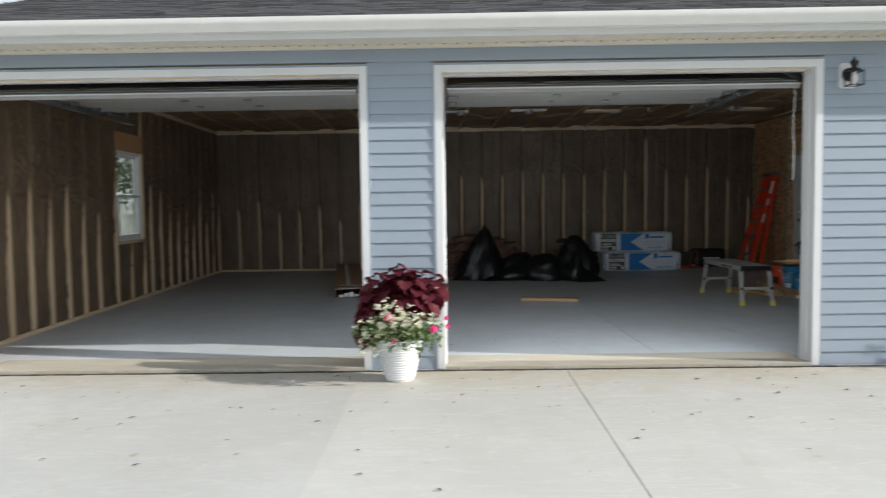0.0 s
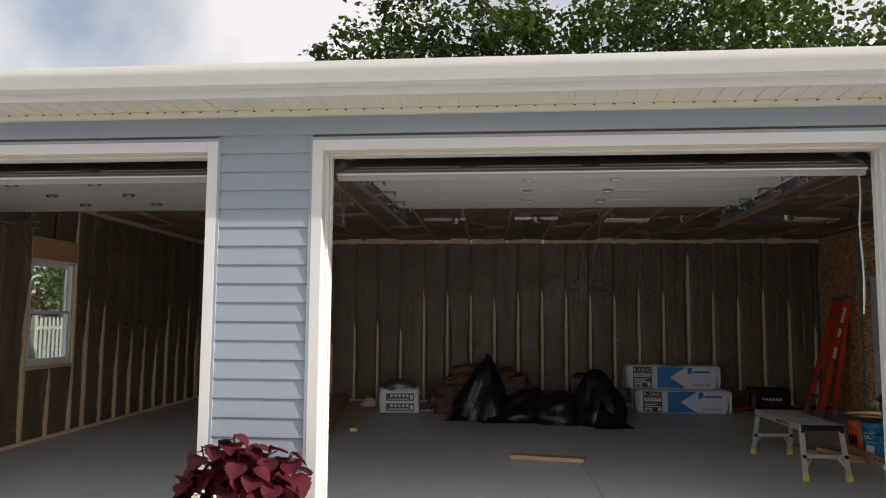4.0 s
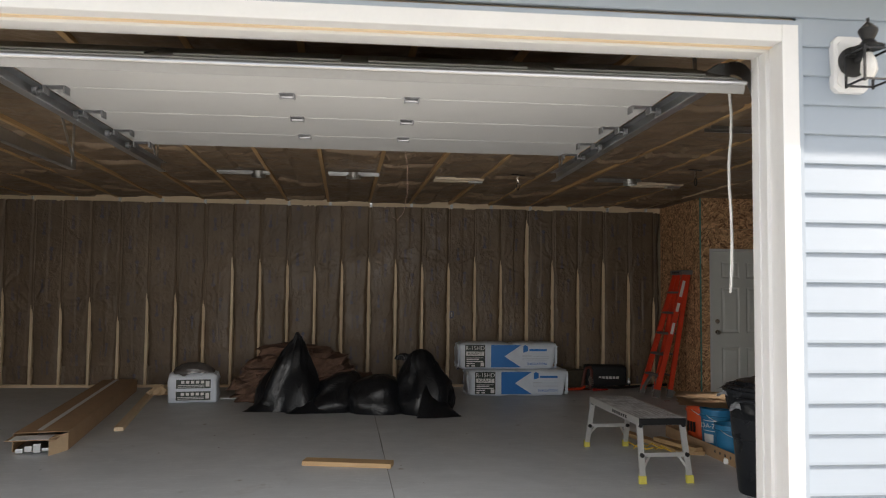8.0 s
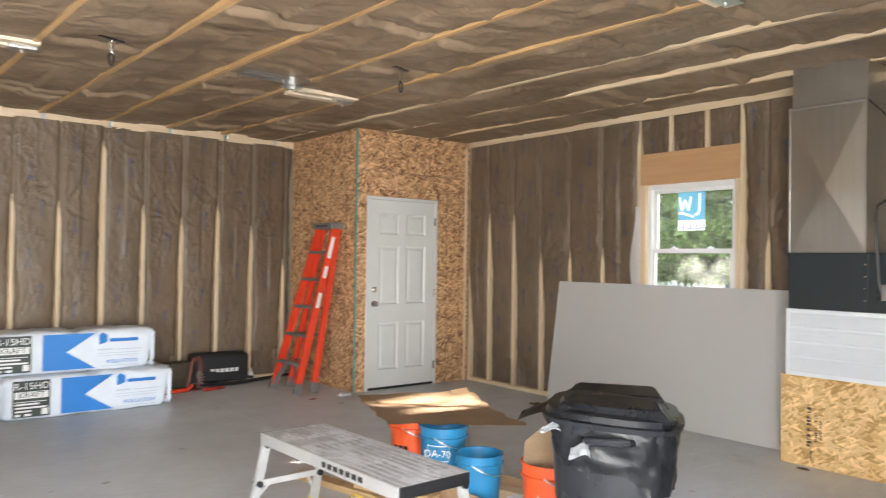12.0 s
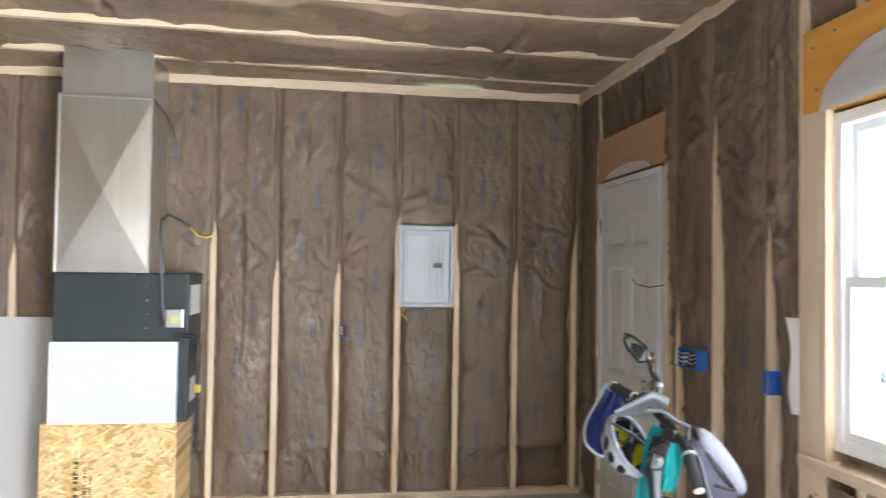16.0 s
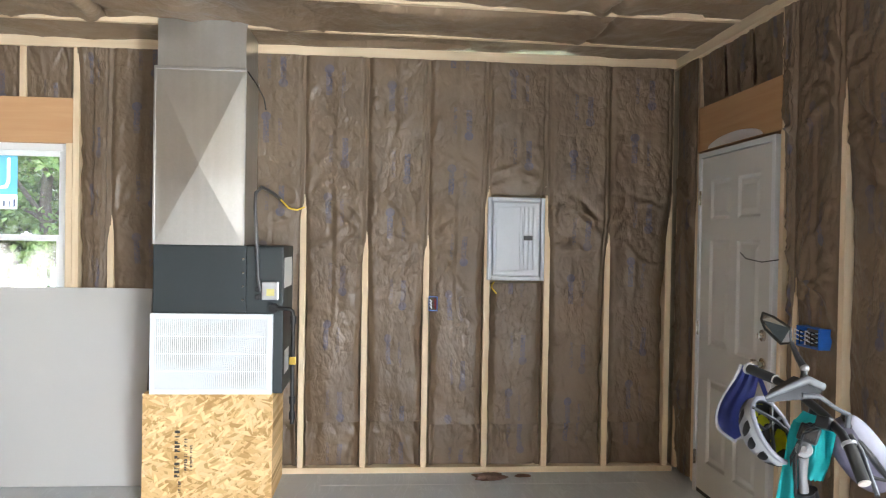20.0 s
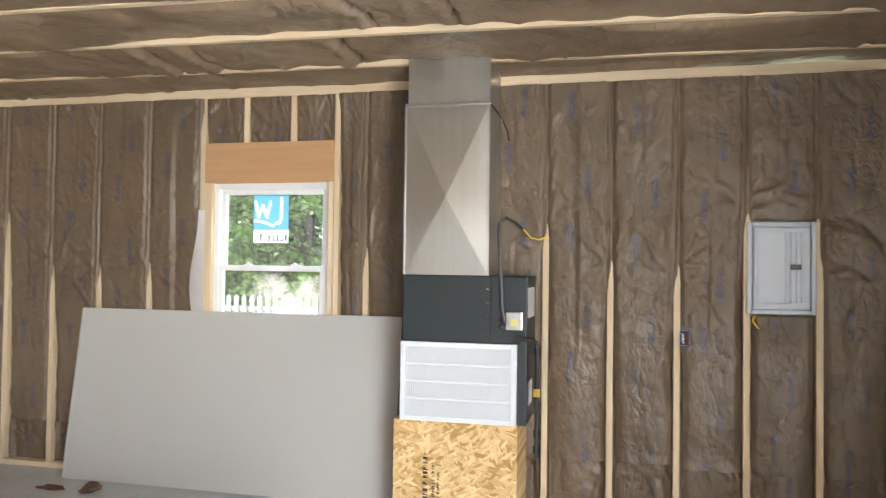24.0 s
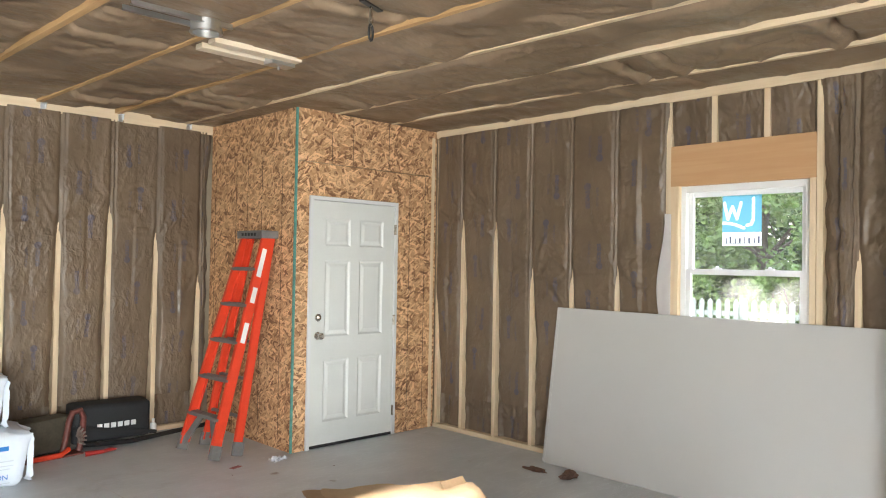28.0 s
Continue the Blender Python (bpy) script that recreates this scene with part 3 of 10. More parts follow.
def ripple(u, v, seed):
    """Smooth noise from -1 to 1 over arrays of places."""
    i, j = np.floor(u).astype(int), np.floor(v).astype(int)
    f, g = u - i, v - j
    f, g = f * f * (3 - 2 * f), g * g * (3 - 2 * g)
    i, j = i + seed * 37, j + seed * 91

    def at(p, q):
        return LATTICE[(i + p) % 256, (j + q) % 256]

    return (at(0, 0) * (1 - f) + at(1, 0) * f) * (1 - g) + (at(0, 1) * (1 - f) + at(1, 1) * f) * g


def creases(u, v, lines):
    """Sharp paper folds along short straight lines (u, v, angle, length, height, width), dying out towards their ends."""
    h = np.zeros_like(u)
    for u0, v0, turn, length, height, width in lines:
        c, d = math.cos(turn), math.sin(turn)
        t = (u - u0) * c + (v - v0) * d
        off = np.abs((v - v0) * c - (u - u0) * d + 0.018 * np.sin(t * 19 + u0 * 40))
        h += height * np.exp(-off / width) * np.clip(1 - np.abs(t / length - 0.45) / 0.55, 0, 1)
    return h


def paper_sheet(name, points, uvs, nu, nv, material, parent):
    """A smooth grid mesh of (nu + 1) x (nv + 1) places with its UVs."""
    me = bpy.data.meshes.new(name)
    faces = [(j * (nu + 1) + i, j * (nu + 1) + i + 1, (j + 1) * (nu + 1) + i + 1, (j + 1) * (nu + 1) + i) for j in range(nv) for i in range(nu)]
    me.from_pydata(points, [], faces)
    layer = me.uv_layers.new(name="UVMap")
    order = np.empty(len(me.loops), dtype=np.int32)
    me.loops.foreach_get("vertex_index", order)
    layer.data.foreach_set("uv", uvs[order].astype(np.float32).ravel())
    me.materials.append(material)
    me.shade_smooth()
    ob = new(name, me)
    ob.parent = parent
    return ob


def batt(parent, place, a, b, z0, z1, tips, seed, seam=0.0, folds=1.0, bulge=0.022, cols=40, lift=0.0):
    """One kraft-faced batt between studs at a and b. tips: how far up each stud stays bare. Above a tip the flange laps the stud."""
    if seam:
        # a short crumpled piece below, and the long one lapped over its top
        cut = seam + 0.03 * noise.noise(Vector((seed * 1.7, 0, 0)))
        batt(parent, place, a, b, z0, cut + 0.03, tips, seed + 5000, 0.0, folds * 2.2, bulge * 0.7, cols, -0.030)
        return batt(parent, place, a, b, cut - 0.012, z1, tips, seed, 0.0, folds, bulge, cols, lift + 0.014)
    rnd = random.Random(seed)
    rows = max(10, int((z1 - z0) / 0.017))
    salt = seed % 200
    zs = np.linspace(z0, z1, rows + 1)
    s = 0.5 - 0.5 * np.cos(np.pi * np.linspace(0, 1, cols + 1))
    s = 0.6 * s + 0.4 * np.linspace(0, 1, cols + 1)
    bare = [np.clip((tip + 0.09 - zs) / 0.75, 0, 1) for tip in tips]
    wob = [0.010 * ripple(zs * 3, zs * 0 + i, salt) + 0.008 * ripple(zs * 13, zs * 0 + 5 + i, salt) for i in (0, 1)]
    left = a + (0.029 + wob[0]) * bare[0] - (0.010 + 0.3 * wob[0]) * (1 - bare[0])
    right = b - (0.029 + wob[1]) * bare[1] + (0.002 + 0.3 * wob[1]) * (1 - bare[1])
    S, Z = np.meshgrid(s, zs)
    L, R = left[:, None], right[:, None]
    U = L + (R - L) * S
    edge = np.minimum(U - L, R - U)
    open_ = np.where(S < 0.5, bare[0][:, None], bare[1][:, None])
    n = np.where(S < 0.5, 0.010, 0.005) * (1 - open_) - 0.036 * open_
    n = n + bulge * (0.40 + 0.60 * open_) * (1 - np.exp(-np.maximum(0, edge - 0.012 * (1 - open_)) / (0.007 + 0.028 * open_))) * (0.8 + 0.45 * ripple(Z * 1.1, U * 2, salt + 3))
    # the paper dips into the gap beside each stapled flange
    n = n - min(1.0, folds) * (0.020 + 0.014 * ripple(Z * 2.5, S * 0 + np.sign(S - 0.5), salt + 9)) * np.exp(-(((edge - 0.036) / 0.005) ** 2)) * (1 - open_) * (S < 0.5)
    deep = np.clip((edge - 0.006) / 0.03, 0, 1)
    n = n + deep * folds * (0.005 * ripple(U * 6, Z * 1.6, salt + 1) + 0.003 * ripple(U * 14, Z * 7, salt + 2))
    lines = []
    wide, tall = b - a, z1 - z0
    for q in range(int(17 * tall * min(1.8, folds)) + 3):
        # gathers that run in from the stapled flanges
        side = rnd.choice((-1, 1))
        at = a + 0.012 if side > 0 else b - 0.012
        lean = rnd.uniform(0.25, 1.25) * rnd.choice((-1, 1, 1))
        lines.append((at, rnd.uniform(z0, z1), lean if side > 0 else math.pi - lean, rnd.uniform(0.06, 0.24), folds * rnd.choice((-1, 1, 1)) * rnd.uniform(0.005, 0.013), rnd.uniform(0.004, 0.009)))
    for q in range(int(7 * tall * folds) + 2):
        lines.append((rnd.uniform(a, b), rnd.uniform(z0, z1), rnd.gauss(math.pi / 2, 0.7), rnd.uniform(0.08, 0.45), folds * rnd.choice((-1, 1)) * rnd.uniform(0.004, 0.010), rnd.uniform(0.004, 0.009)))
    for side, at, tip in ((1, a, tips[0]), (-1, b, tips[1])):
        # folds that fan out from where the flange leaves the stud
        if tip < z1:
            for q in range(7):
                lean = rnd.uniform(0.15, 1.5) if q < 5 else -rnd.uniform(0.2, 0.9)
                lines.append((at + side * 0.01, tip + rnd.uniform(-0.10, 0.08), lean if side > 0 else math.pi - lean, rnd.uniform(0.15, 0.55), min(1.5, folds) * rnd.choice((-1, 1, 1)) * rnd.uniform(0.008, 0.019), rnd.uniform(0.006, 0.011)))
    n = n + deep * creases(U, Z, lines)
    hem = np.clip(1 - (Z - z0) / 0.05, 0, 1) if lift > 0 else 0.0
    n = n + lift * deep + hem * (0.006 + 0.012 * ripple(U * 14, Z * 0, salt + 6))
    U = U + 0.002 * ripple(U * 30, Z * 30, salt + 8)
    points = [place(*p) for p in zip(U.ravel().tolist(), Z.ravel().tolist(), n.ravel().tolist())]
    uvs = np.stack([S.ravel(), Z.ravel()], axis=1)
    return paper_sheet("insulation_batt", points, uvs, cols, rows, M_KRAFT, parent)


TOP = 2.735
rnd = random.Random(11)
# north wall
bm = bmesh.new()
slabs(bm, on_north, -4.7, 7.84, 0, 2.80, -DEPTH - 0.07, -DEPTH)
wall_north = structure("wall_north", bm, M_PLASTER, "back garage wall of bare studs with brown kraft-faced insulation", "wall")
lumber(wall_north, on_north, -4.55, 6.13, 0.0, 0.038, -DEPTH, 0.004, M_PLATE_X, "bottom_plate")
lumber(wall_north, on_north, -4.55, 7.7, TOP - 0.015, 2.86, -DEPTH, 0.012, M_PLATE_X, "top_plate")
n_at = [1.146 + 0.4064 * k for k in range(-14, 13)]
n_tip = {}
for k, u in enumerate(n_at):
    n_tip[k] = rnd.uniform(0.95, 1.5) if u < 0.6 else rnd.uniform(1.82, 2.02)
for k, z in ((5, 1.32), (6, 1.05), (7, 1.38), (8, 1.40), (9, 1.30), (10, 1.92), (11, 1.93), (12, 1.90), (13, 1.82), (14, 1.93), (15, 1.96), (16, 1.94), (17, 1.90), (18, 1.90), (19, 1.99), (20, 1.95), (21, 2.60), (22, 1.95), (23, 1.83), (24, 2.0), (25, 1.78), (26, 1.4)):
    n_tip[k] = z
for k, u in enumerate(n_at):
    wide = 0.024 if k == 21 else 0.019
    lumber(wall_north, on_north, u - wide, u + wide, 0.038, TOP, -DEPTH, 0.0, M_STUD)
for k, (a, b) in enumerate(zip(n_at, n_at[1:])):
    batt(wall_north, on_north, a, b, 0.04, TOP, (n_tip[k], n_tip[k + 1]), 100 + k, seam=0.33 if k % 3 else 0.0, folds=0.7)
batt(wall_north, on_north, n_at[-1], 6.14, 0.04, TOP, (1.4, 2.9), 98)
batt(wall_north, on_north, -4.52, n_at[0], 0.04, TOP, (0.5, n_tip[0]), 99)

# east wall
E_WIN = (4.15, 5.06, 0.92, 2.125)
bm = bmesh.new()
slabs(bm, on_east, 0.0, 9.1, 0, 2.76, -DEPTH - 0.05, -DEPTH, [E_WIN])
wall_east = structure("wall_east", bm, M_PLASTER, "side garage wall of bare studs with brown kraft-faced insulation", "wall")
lumber(wall_east, on_east, 0.15, 7.55, 0.0, 0.038, -DEPTH, 0.006, M_PLATE_Y, "bottom_plate")
lumber(wall_east, on_east, 0.15, 7.55, TOP, 2.80, -DEPTH, 0.014, M_PLATE_Y, "top_plate")
e_at = [0.20, 0.625, 1.038, 1.445, 1.85, 2.253, 2.66, 3.06, 3.46, 3.88, 4.10, 5.13, 5.55, 5.97, 6.375, 6.79, 7.19, 7.52]
e_tip = [1.80, 1.62, 1.62, 1.95, 1.58, 1.60, 1.84, 0.8, 0.8, 1.68, 2.7, 2.7, 1.55, 1.52, 1.52, 1.92, 1.95, 1.2]
for u in e_at:
    lumber(wall_east, on_east, u - 0.019, u + 0.019, 0.038, TOP, -DEPTH, 0.0, M_STUD)
for k, (a, b) in enumerate(zip(e_at, e_at[1:])):
    if (a, b) == (4.10, 5.13):
        continue
    tips = (e_tip[k], e_tip[k + 1])
    if k == 2:
        # the bay of the electrical panel: a batt above it and one below
        batt(wall_east, on_east, a, b, 1.86, TOP, (1.9, 1.9), 202, folds=1.3)
        batt(wall_east, on_east, a, b, 0.04, 1.27, (1.9, 1.9), 203, seam=0.34, folds=1.6)
    else:
        batt(wall_east, on_east, a, b, 0.04, TOP, tips, 200 + 3 * k, seam=0.345, folds=1.2)
lumber(wall_east, on_east, 4.122, 4.16, 0.038, 2.125, -DEPTH, 0.002, M_STUD, "jack_stud")
lumber(wall_east, on_east, 5.05, 5.11, 0.038, 2.125, -DEPTH, 0.002, M_STUD, "jack_stud")
lumber(wall_east, on_east, 4.12, 5.11, 2.125, 2.412, -DEPTH, 0.004, M_PLY_Y, "window_header", "smooth pale plywood header")
for u in (4.43, 4.79):
    lumber(wall_east, on_east, u - 0.019, u + 0.019, 2.412, TOP, -DEPTH, 0.0, M_STUD, "cripple_stud")
for k, (a, b) in enumerate(((4.12, 4.43), (4.43, 4.79), (4.79, 5.13))):
    batt(wall_east, on_east, a, b, 2.415, TOP, (2.9, 2.9), 260 + k, folds=2.2, bulge=0.0)
lumber(wall_east, on_east, 4.16, 5.05, 0.885, 0.92, -DEPTH, 0.0, M_PLATE_Y, "rough_sill")

# west wall
W_WIN = (4.03, 4.94, 0.86, 2.09)
bm = bmesh.new()
slabs(bm, on_west, 0.0, 9.1, 0, 2.76, -DEPTH - 0.05, -DEPTH, [W_WIN])
wall_west = structure("wall_west", bm, M_PLASTER, "far garage wall of bare studs with brown kraft-faced insulation", "wall")
lumber(wall_west, on_west, 0.15, 8.9, 0.0, 0.038, -DEPTH, 0.004, M_PLATE_Y, "bottom_plate")
lumber(wall_west, on_west, 0.15, 9.0, TOP, 2.80, -DEPTH, 0.012, M_PLATE_Y, "top_plate")
w_at = [0.2 + 0.4064 * k for k in range(9)] + [4.00, 4.97] + [5.28 + 0.4064 * k for k in range(10)]
w_tip = [rnd.uniform(1.1, 1.9) for _ in w_at]
for k, u in enumerate(w_at):
    lumber(wall_west, on_west, u - 0.019, u + 0.019, 0.038, TOP, -DEPTH, 0.0, M_STUD)
for k, (a, b) in enumerate(zip(w_at, w_at[1:])):
    if b - a > 0.6:
        continue
    batt(wall_west, on_west, a, b, 0.04, TOP, (w_tip[k], w_tip[k + 1]), 300 + k, folds=1.8, bulge=0.03)
lumber(wall_west, on_west, 4.02, 4.95, 2.09, 2.34, -DEPTH, 0.004, M_PLY_Y, "window_header", "smooth pale plywood header")
lumber(wall_west, on_west, 4.02, 4.95, 0.82, 0.86, -DEPTH, 0.002, M_PLATE_Y, "rough_sill")
for k, (a, b) in enumerate(((4.00, 4.48), (4.48, 4.97))):
    batt(wall_west, on_west, a, b, 2.345, TOP, (2.9, 2.9), 360 + k, folds=2.0)
    batt(wall_west, on_west, a, b, 0.04, 0.82, (0.9, 0.9), 370 + k, folds=2.0)
lumber(wall_west, on_west, 4.46, 4.50, 0.038, 0.82, -DEPTH, 0.0, M_STUD, "cripple_stud")

M_BARKED = worn("barked_stud", (0.25, 0.175, 0.125), 0.9, spread=0.5, scale=16.0, grain=45.0, relief=0.9)
# south wall with two wide openings, a window and a door
S_WIN = (4.27, 5.08, 0.92, 2.125)
F_DOOR = (6.41, 7.33, 0.0, 2.12)
G_RIGHT, G_LEFT = (0.055, 2.98, 0.0, 2.335), (-3.75, -0.585, 0.0, 2.335)
bm = bmesh.new()
slabs(bm, on_south, -4.4, 7.84, 0, 2.735, -0.12, -DEPTH, [G_LEFT, G_RIGHT, S_WIN, F_DOOR])
wall_south = structure("wall_south", bm, M_PLASTER, "front garage wall clad in blue-grey vinyl siding", "wall")
for g in (G_LEFT, G_RIGHT):
    lumber(wall_south, on_south, g[0] - 0.12, g[1] + 0.12, 2.33, 2.62, -DEPTH, 0.0, M_PLATE_X, "door_header")
    for u in (g[0] - 0.075, g[1] + 0.035):
        lumber(wall_south, on_south, u, u + 0.04, 0.0, 2.33, -DEPTH, 0.0, M_STUD)
lumber(wall_south, on_south, 3.0, 6.36, 0.0, 0.038, -DEPTH, 0.004, M_PLATE_X, "bottom_plate")
lumber(wall_south, on_south, -4.2, 7.7, TOP, 2.798, -DEPTH, 0.03, M_PLATE_X, "top_plate")
s_at = [3.003, 3.42, 3.84, 4.18, 5.215, 5.43, 5.86, 6.22, 6.36, 7.375, 7.68]
s_tip = [1.2, 1.9, 2.02, 2.7, 2.7, 1.75, 2.27, 1.40, 2.2, 1.9, 0.5]
for k, u in enumerate(s_at):
    lumber(wall_south, on_south, u - 0.019, u + 0.019, 0.038, TOP, -DEPTH, 0.0, M_STUD)
for k, (a, b) in enumerate(zip(s_at, s_at[1:])):
    if (a, b) == (4.18, 5.215):
        for q, (c, d) in enumerate(((a, 4.55), (4.55, 4.9), (4.9, b))):
            batt(wall_south, on_south, c, d, 2.455, TOP, (2.9, 2.9), 480 + q, folds=2.4, bulge=0.0)
            batt(wall_south, on_south, c, d, 0.04, 0.80, (0.9, 0.9), 485 + q, folds=2.0, bulge=0.01)
    elif (a, b) == (6.36, 7.375):
        for q, (c, d) in enumerate(((a, 6.7), (6.7, 7.04), (7.04, b))):
            batt(wall_south, on_south, c, d, 2.415, TOP, (2.9, 2.9), 490 + q, folds=2.2, bulge=0.0)
    else:
        batt(wall_south, on_south, a, b, 0.04, TOP, (s_tip[k], s_tip[k + 1]), 400 + k, folds=1.7, bulge=0.036)
for u in (4.55, 4.9):
    lumber(wall_south, on_south, u - 0.019, u + 0.019, 2.455, TOP, -DEPTH, 0.0, M_STUD, "cripple_stud")
    lumber(wall_south, on_south, u - 0.019, u + 0.019, 0.038, 0.84, -DEPTH, 0.0, M_STUD, "cripple_stud")
bm = bmesh.new()
sheet(bm, lambda a, b: on_south(4.098 + 0.056 * a + 0.006 * noise.noise(Vector((a, b * 30, 2))), 0.038 + (TOP - 0.04) * b, 0.004 + 0.020 * math.sin(math.pi * a) ** 0.6 + 0.007 * noise.noise(Vector((a * 4, b * 40, 7)))), 7, 110)
part("bark_strip", bm, M_BARKED, wall_south, "rough strip of bark left on a stud's edge", smooth=60)
lumber(wall_south, on_south, 4.235, 4.285, 0.038, 2.14, -DEPTH, 0.003, M_STUD, "jack_stud")
lumber(wall_south, on_south, 5.075, 5.195, 0.038, 2.14, -DEPTH, 0.003, M_STUD, "jack_stud")
lumber(wall_south, on_south, 4.24, 5.20, 2.14, 2.45, -DEPTH, 0.008, M_HEADER, "window_header", "varnished amber laminated header with knots")
bm = bmesh.new()
lathe(bm, ((0.005, 0.0), (0.005, 0.002), (0.002, 0.003)), 10, Matrix.Rotation(-math.pi / 2, 4, "X"))
pieces(wall_south, "nail_head", mesh_of("nail_head", bm, M_BLACK), [Matrix.Translation((x, SOUTH_Y + 0.008, z)) for x, z in ((4.40, 2.30), (4.42, 2.40), (4.62, 2.43), (5.02, 2.41), (5.12, 2.22), (5.14, 2.38))])
lumber(wall_south, on_south, 6.37, 7.36, 2.135, 2.41, -DEPTH, 0.004, M_PLY_X, "door_header", "pale plywood header")
lumber(wall_south, on_south, 4.24, 5.20, 0.84, 0.88, -DEPTH, 0.028, M_PLATE_X, "rough_sill")

# vinyl siding, course by course
COURSE = 0.1016
prof = ((0.0265, 0.003), (0.003, 0.0), (-0.001, 0.003), (-0.001, 0.012), (0.0110, COURSE + 0.006), (0.0265, COURSE + 0.006))
bm = bmesh.new()
rings = [[bm.verts.new((x, y, z)) for y, z in prof] for x in (0.0, 1.0)]
for i in range(len(prof)):
    j = (i + 1) % len(prof)
    bm.faces.new((rings[0][i], rings[0][j], rings[1][j], rings[1][i]))
bm.faces.new(rings[0][::-1])
bm.faces.new(rings[1])
course = mesh_of("siding_course", bm, M_SIDING)
holes = [(-3.805, -0.53, -1, 2.39), (0.0, 3.035, -1, 2.39), (4.225, 5.085, 0.87, 2.085), (6.30, 7.44, -1, 2.22)]
rows = []
for k in range(25):
    z = -0.018 + k * COURSE
    cut = [(a, b) for a, b, lo, hi in holes if z + 0.07 > lo and z + 0.03 < hi]
    at = -4.40
    for a, b in sorted(cut) + [(7.86, 8)]:
        if a > at:
            rows.append(Matrix.Translation((at, 0, z)) @ Matrix.Diagonal((a - at, 1, 1, 1)))
        at = b
pieces(wall_south, "siding_course", course, rows)


def frame_of(bm, x0, x1, z0, z1, w, y0, y1, sill=True, bevel=0.0):
    """Four mitre-free boards round an opening, facing -y."""
    box(bm, x0, x0 + w, y0, y1, z0, z1, bevel)
    box(bm, x1 - w, x1, y0, y1, z0, z1, bevel)
    box(bm, x0 + w, x1 - w, y0, y1, z1 - w, z1, bevel)
    if sill:
        box(bm, x0 + w, x1 - w, y0, y1, z0, z0 + w, bevel)


def channel(name, x0, x1, z0, z1, sill):
    bm = bmesh.new()
    frame_of(bm, x0, x1, z0, z1, 0.018, -0.005, 0.024, sill)
    part(name, bm, M_SIDING, wall_south)


channel("j_channel", -3.82, -0.515, -0.02, 2.405, False)
channel("j_channel", -0.015, 3.05, -0.02, 2.405, False)
channel("j_channel", 4.21, 5.10, 0.855, 2.10, True)

for g in (G_LEFT, G_RIGHT):
    trim = thing("trim", Matrix(), "white casing round a garage door opening", "door casing", kind="structure")
    for side, x in ((1, g[0]), (-1, g[1])):
        bm = bmesh.new()
        lo, hi = sorted((x - side * 0.055, x + side * 0.004))
        box(bm, lo, hi, -0.006, 0.03, -0.02, g[3] + 0.055, 0.003)
        part("casing", bm, M_WHITE, trim)
        bm = bmesh.new()
        lo, hi = sorted((x - side * 0.004, x + side * 0.002))
        box(bm, lo, hi, 0.03, 0.10, -0.02, g[3])
        lo, hi = sorted((x - side * 0.004, x + side * 0.016))
        box(bm, lo, hi, 0.082, 0.17, -0.02, g[3] - 0.004, 0.004)
        lo, hi = sorted((x + side * 0.016, x + side * 0.022))
        box(bm, lo, hi, 0.125, 0.172, -0.02, g[3] - 0.01, 0.002)
        part("jamb", bm, M_WHITE, trim)
    bm = bmesh.new()
    box(bm, g[0] + 0.004, g[1] - 0.004, -0.0055, 0.03, g[3] - 0.004, g[3] + 0.0545, 0.003)
    part("casing", bm, M_WHITE, trim)
    bm = bmesh.new()
    box(bm, g[0] + 0.002, g[1] - 0.002, 0.03, 0.10, g[3] - 0.002, g[3] + 0.004)
    box(bm, g[0] + 0.016, g[1] - 0.016, 0.082, 0.17, g[3] - 0.016, g[3] + 0.004, 0.004)
    part("jamb", bm, M_WHITE, trim)

# ---- roof, gutter and eave ----
RIDGE_Y, RIDGE_Z, EAVE_Y, EAVE_Z, ROOF_W, ROOF_E = 4.55, 4.29, -0.34, 2.660, -4.85, 8.3


def shingles():
    s = Nodes("charcoal_shingle", 0.9)
    s.b.inputs["Specular IOR Level"].default_value = 0.1
    v = s.coords()
    tone = s.ramp(s.noise(9.0, v, 4.0), (0.3, (0.040, 0.040, 0.045)), (0.7, (0.085, 0.085, 0.092)))
    i = s.n.new("ShaderNodeNewGeometry")
    tone = s.mix(s.math("MULTIPLY", i.outputs["Random Per Island"], 0.5), tone, (0.11, 0.108, 0.11))
    s.colour(s.mix(s.ramp(s.noise(160.0, v, 2.0), (0.4, 0.0), (0.7, 0.5)), tone, (0.16, 0.16, 0.165)))
    s.bump(s.noise(220.0, v, 2.0), 0.5, 0.003)
    return s.mat


M_SHINGLE = shingles()
bm = bmesh.new()
for y0, y1, z0, z1 in ((EAVE_Y + 0.02, RIDGE_Y, EAVE_Z, RIDGE_Z), (RIDGE_Y, 9.6, RIDGE_Z, EAVE_Z + 0.22)):
    v = [bm.verts.new(p) for x in (ROOF_W, ROOF_E) for p in ((x, y0, z0), (x, y1, z1), (x, y1, z1 - 0.08), (x, y0, z0 - (0.012 if y0 < 1 else 0.08)))]
    for q in ((0, 1, 5, 4), (1, 2, 6, 5), (2, 3, 7, 6), (3, 0, 4, 7), (3, 2, 1, 0), (4, 5, 6, 7)):
        bm.faces.new([v[i] for i in q])
roof = structure("roof", bm, M_FELT, "low-pitched gable roof with charcoal asphalt shingles", "roof")
bm = bmesh.new()
rnd = random.Random(5)
run, rise = RIDGE_Y - EAVE_Y, RIDGE_Z - EAVE_Z
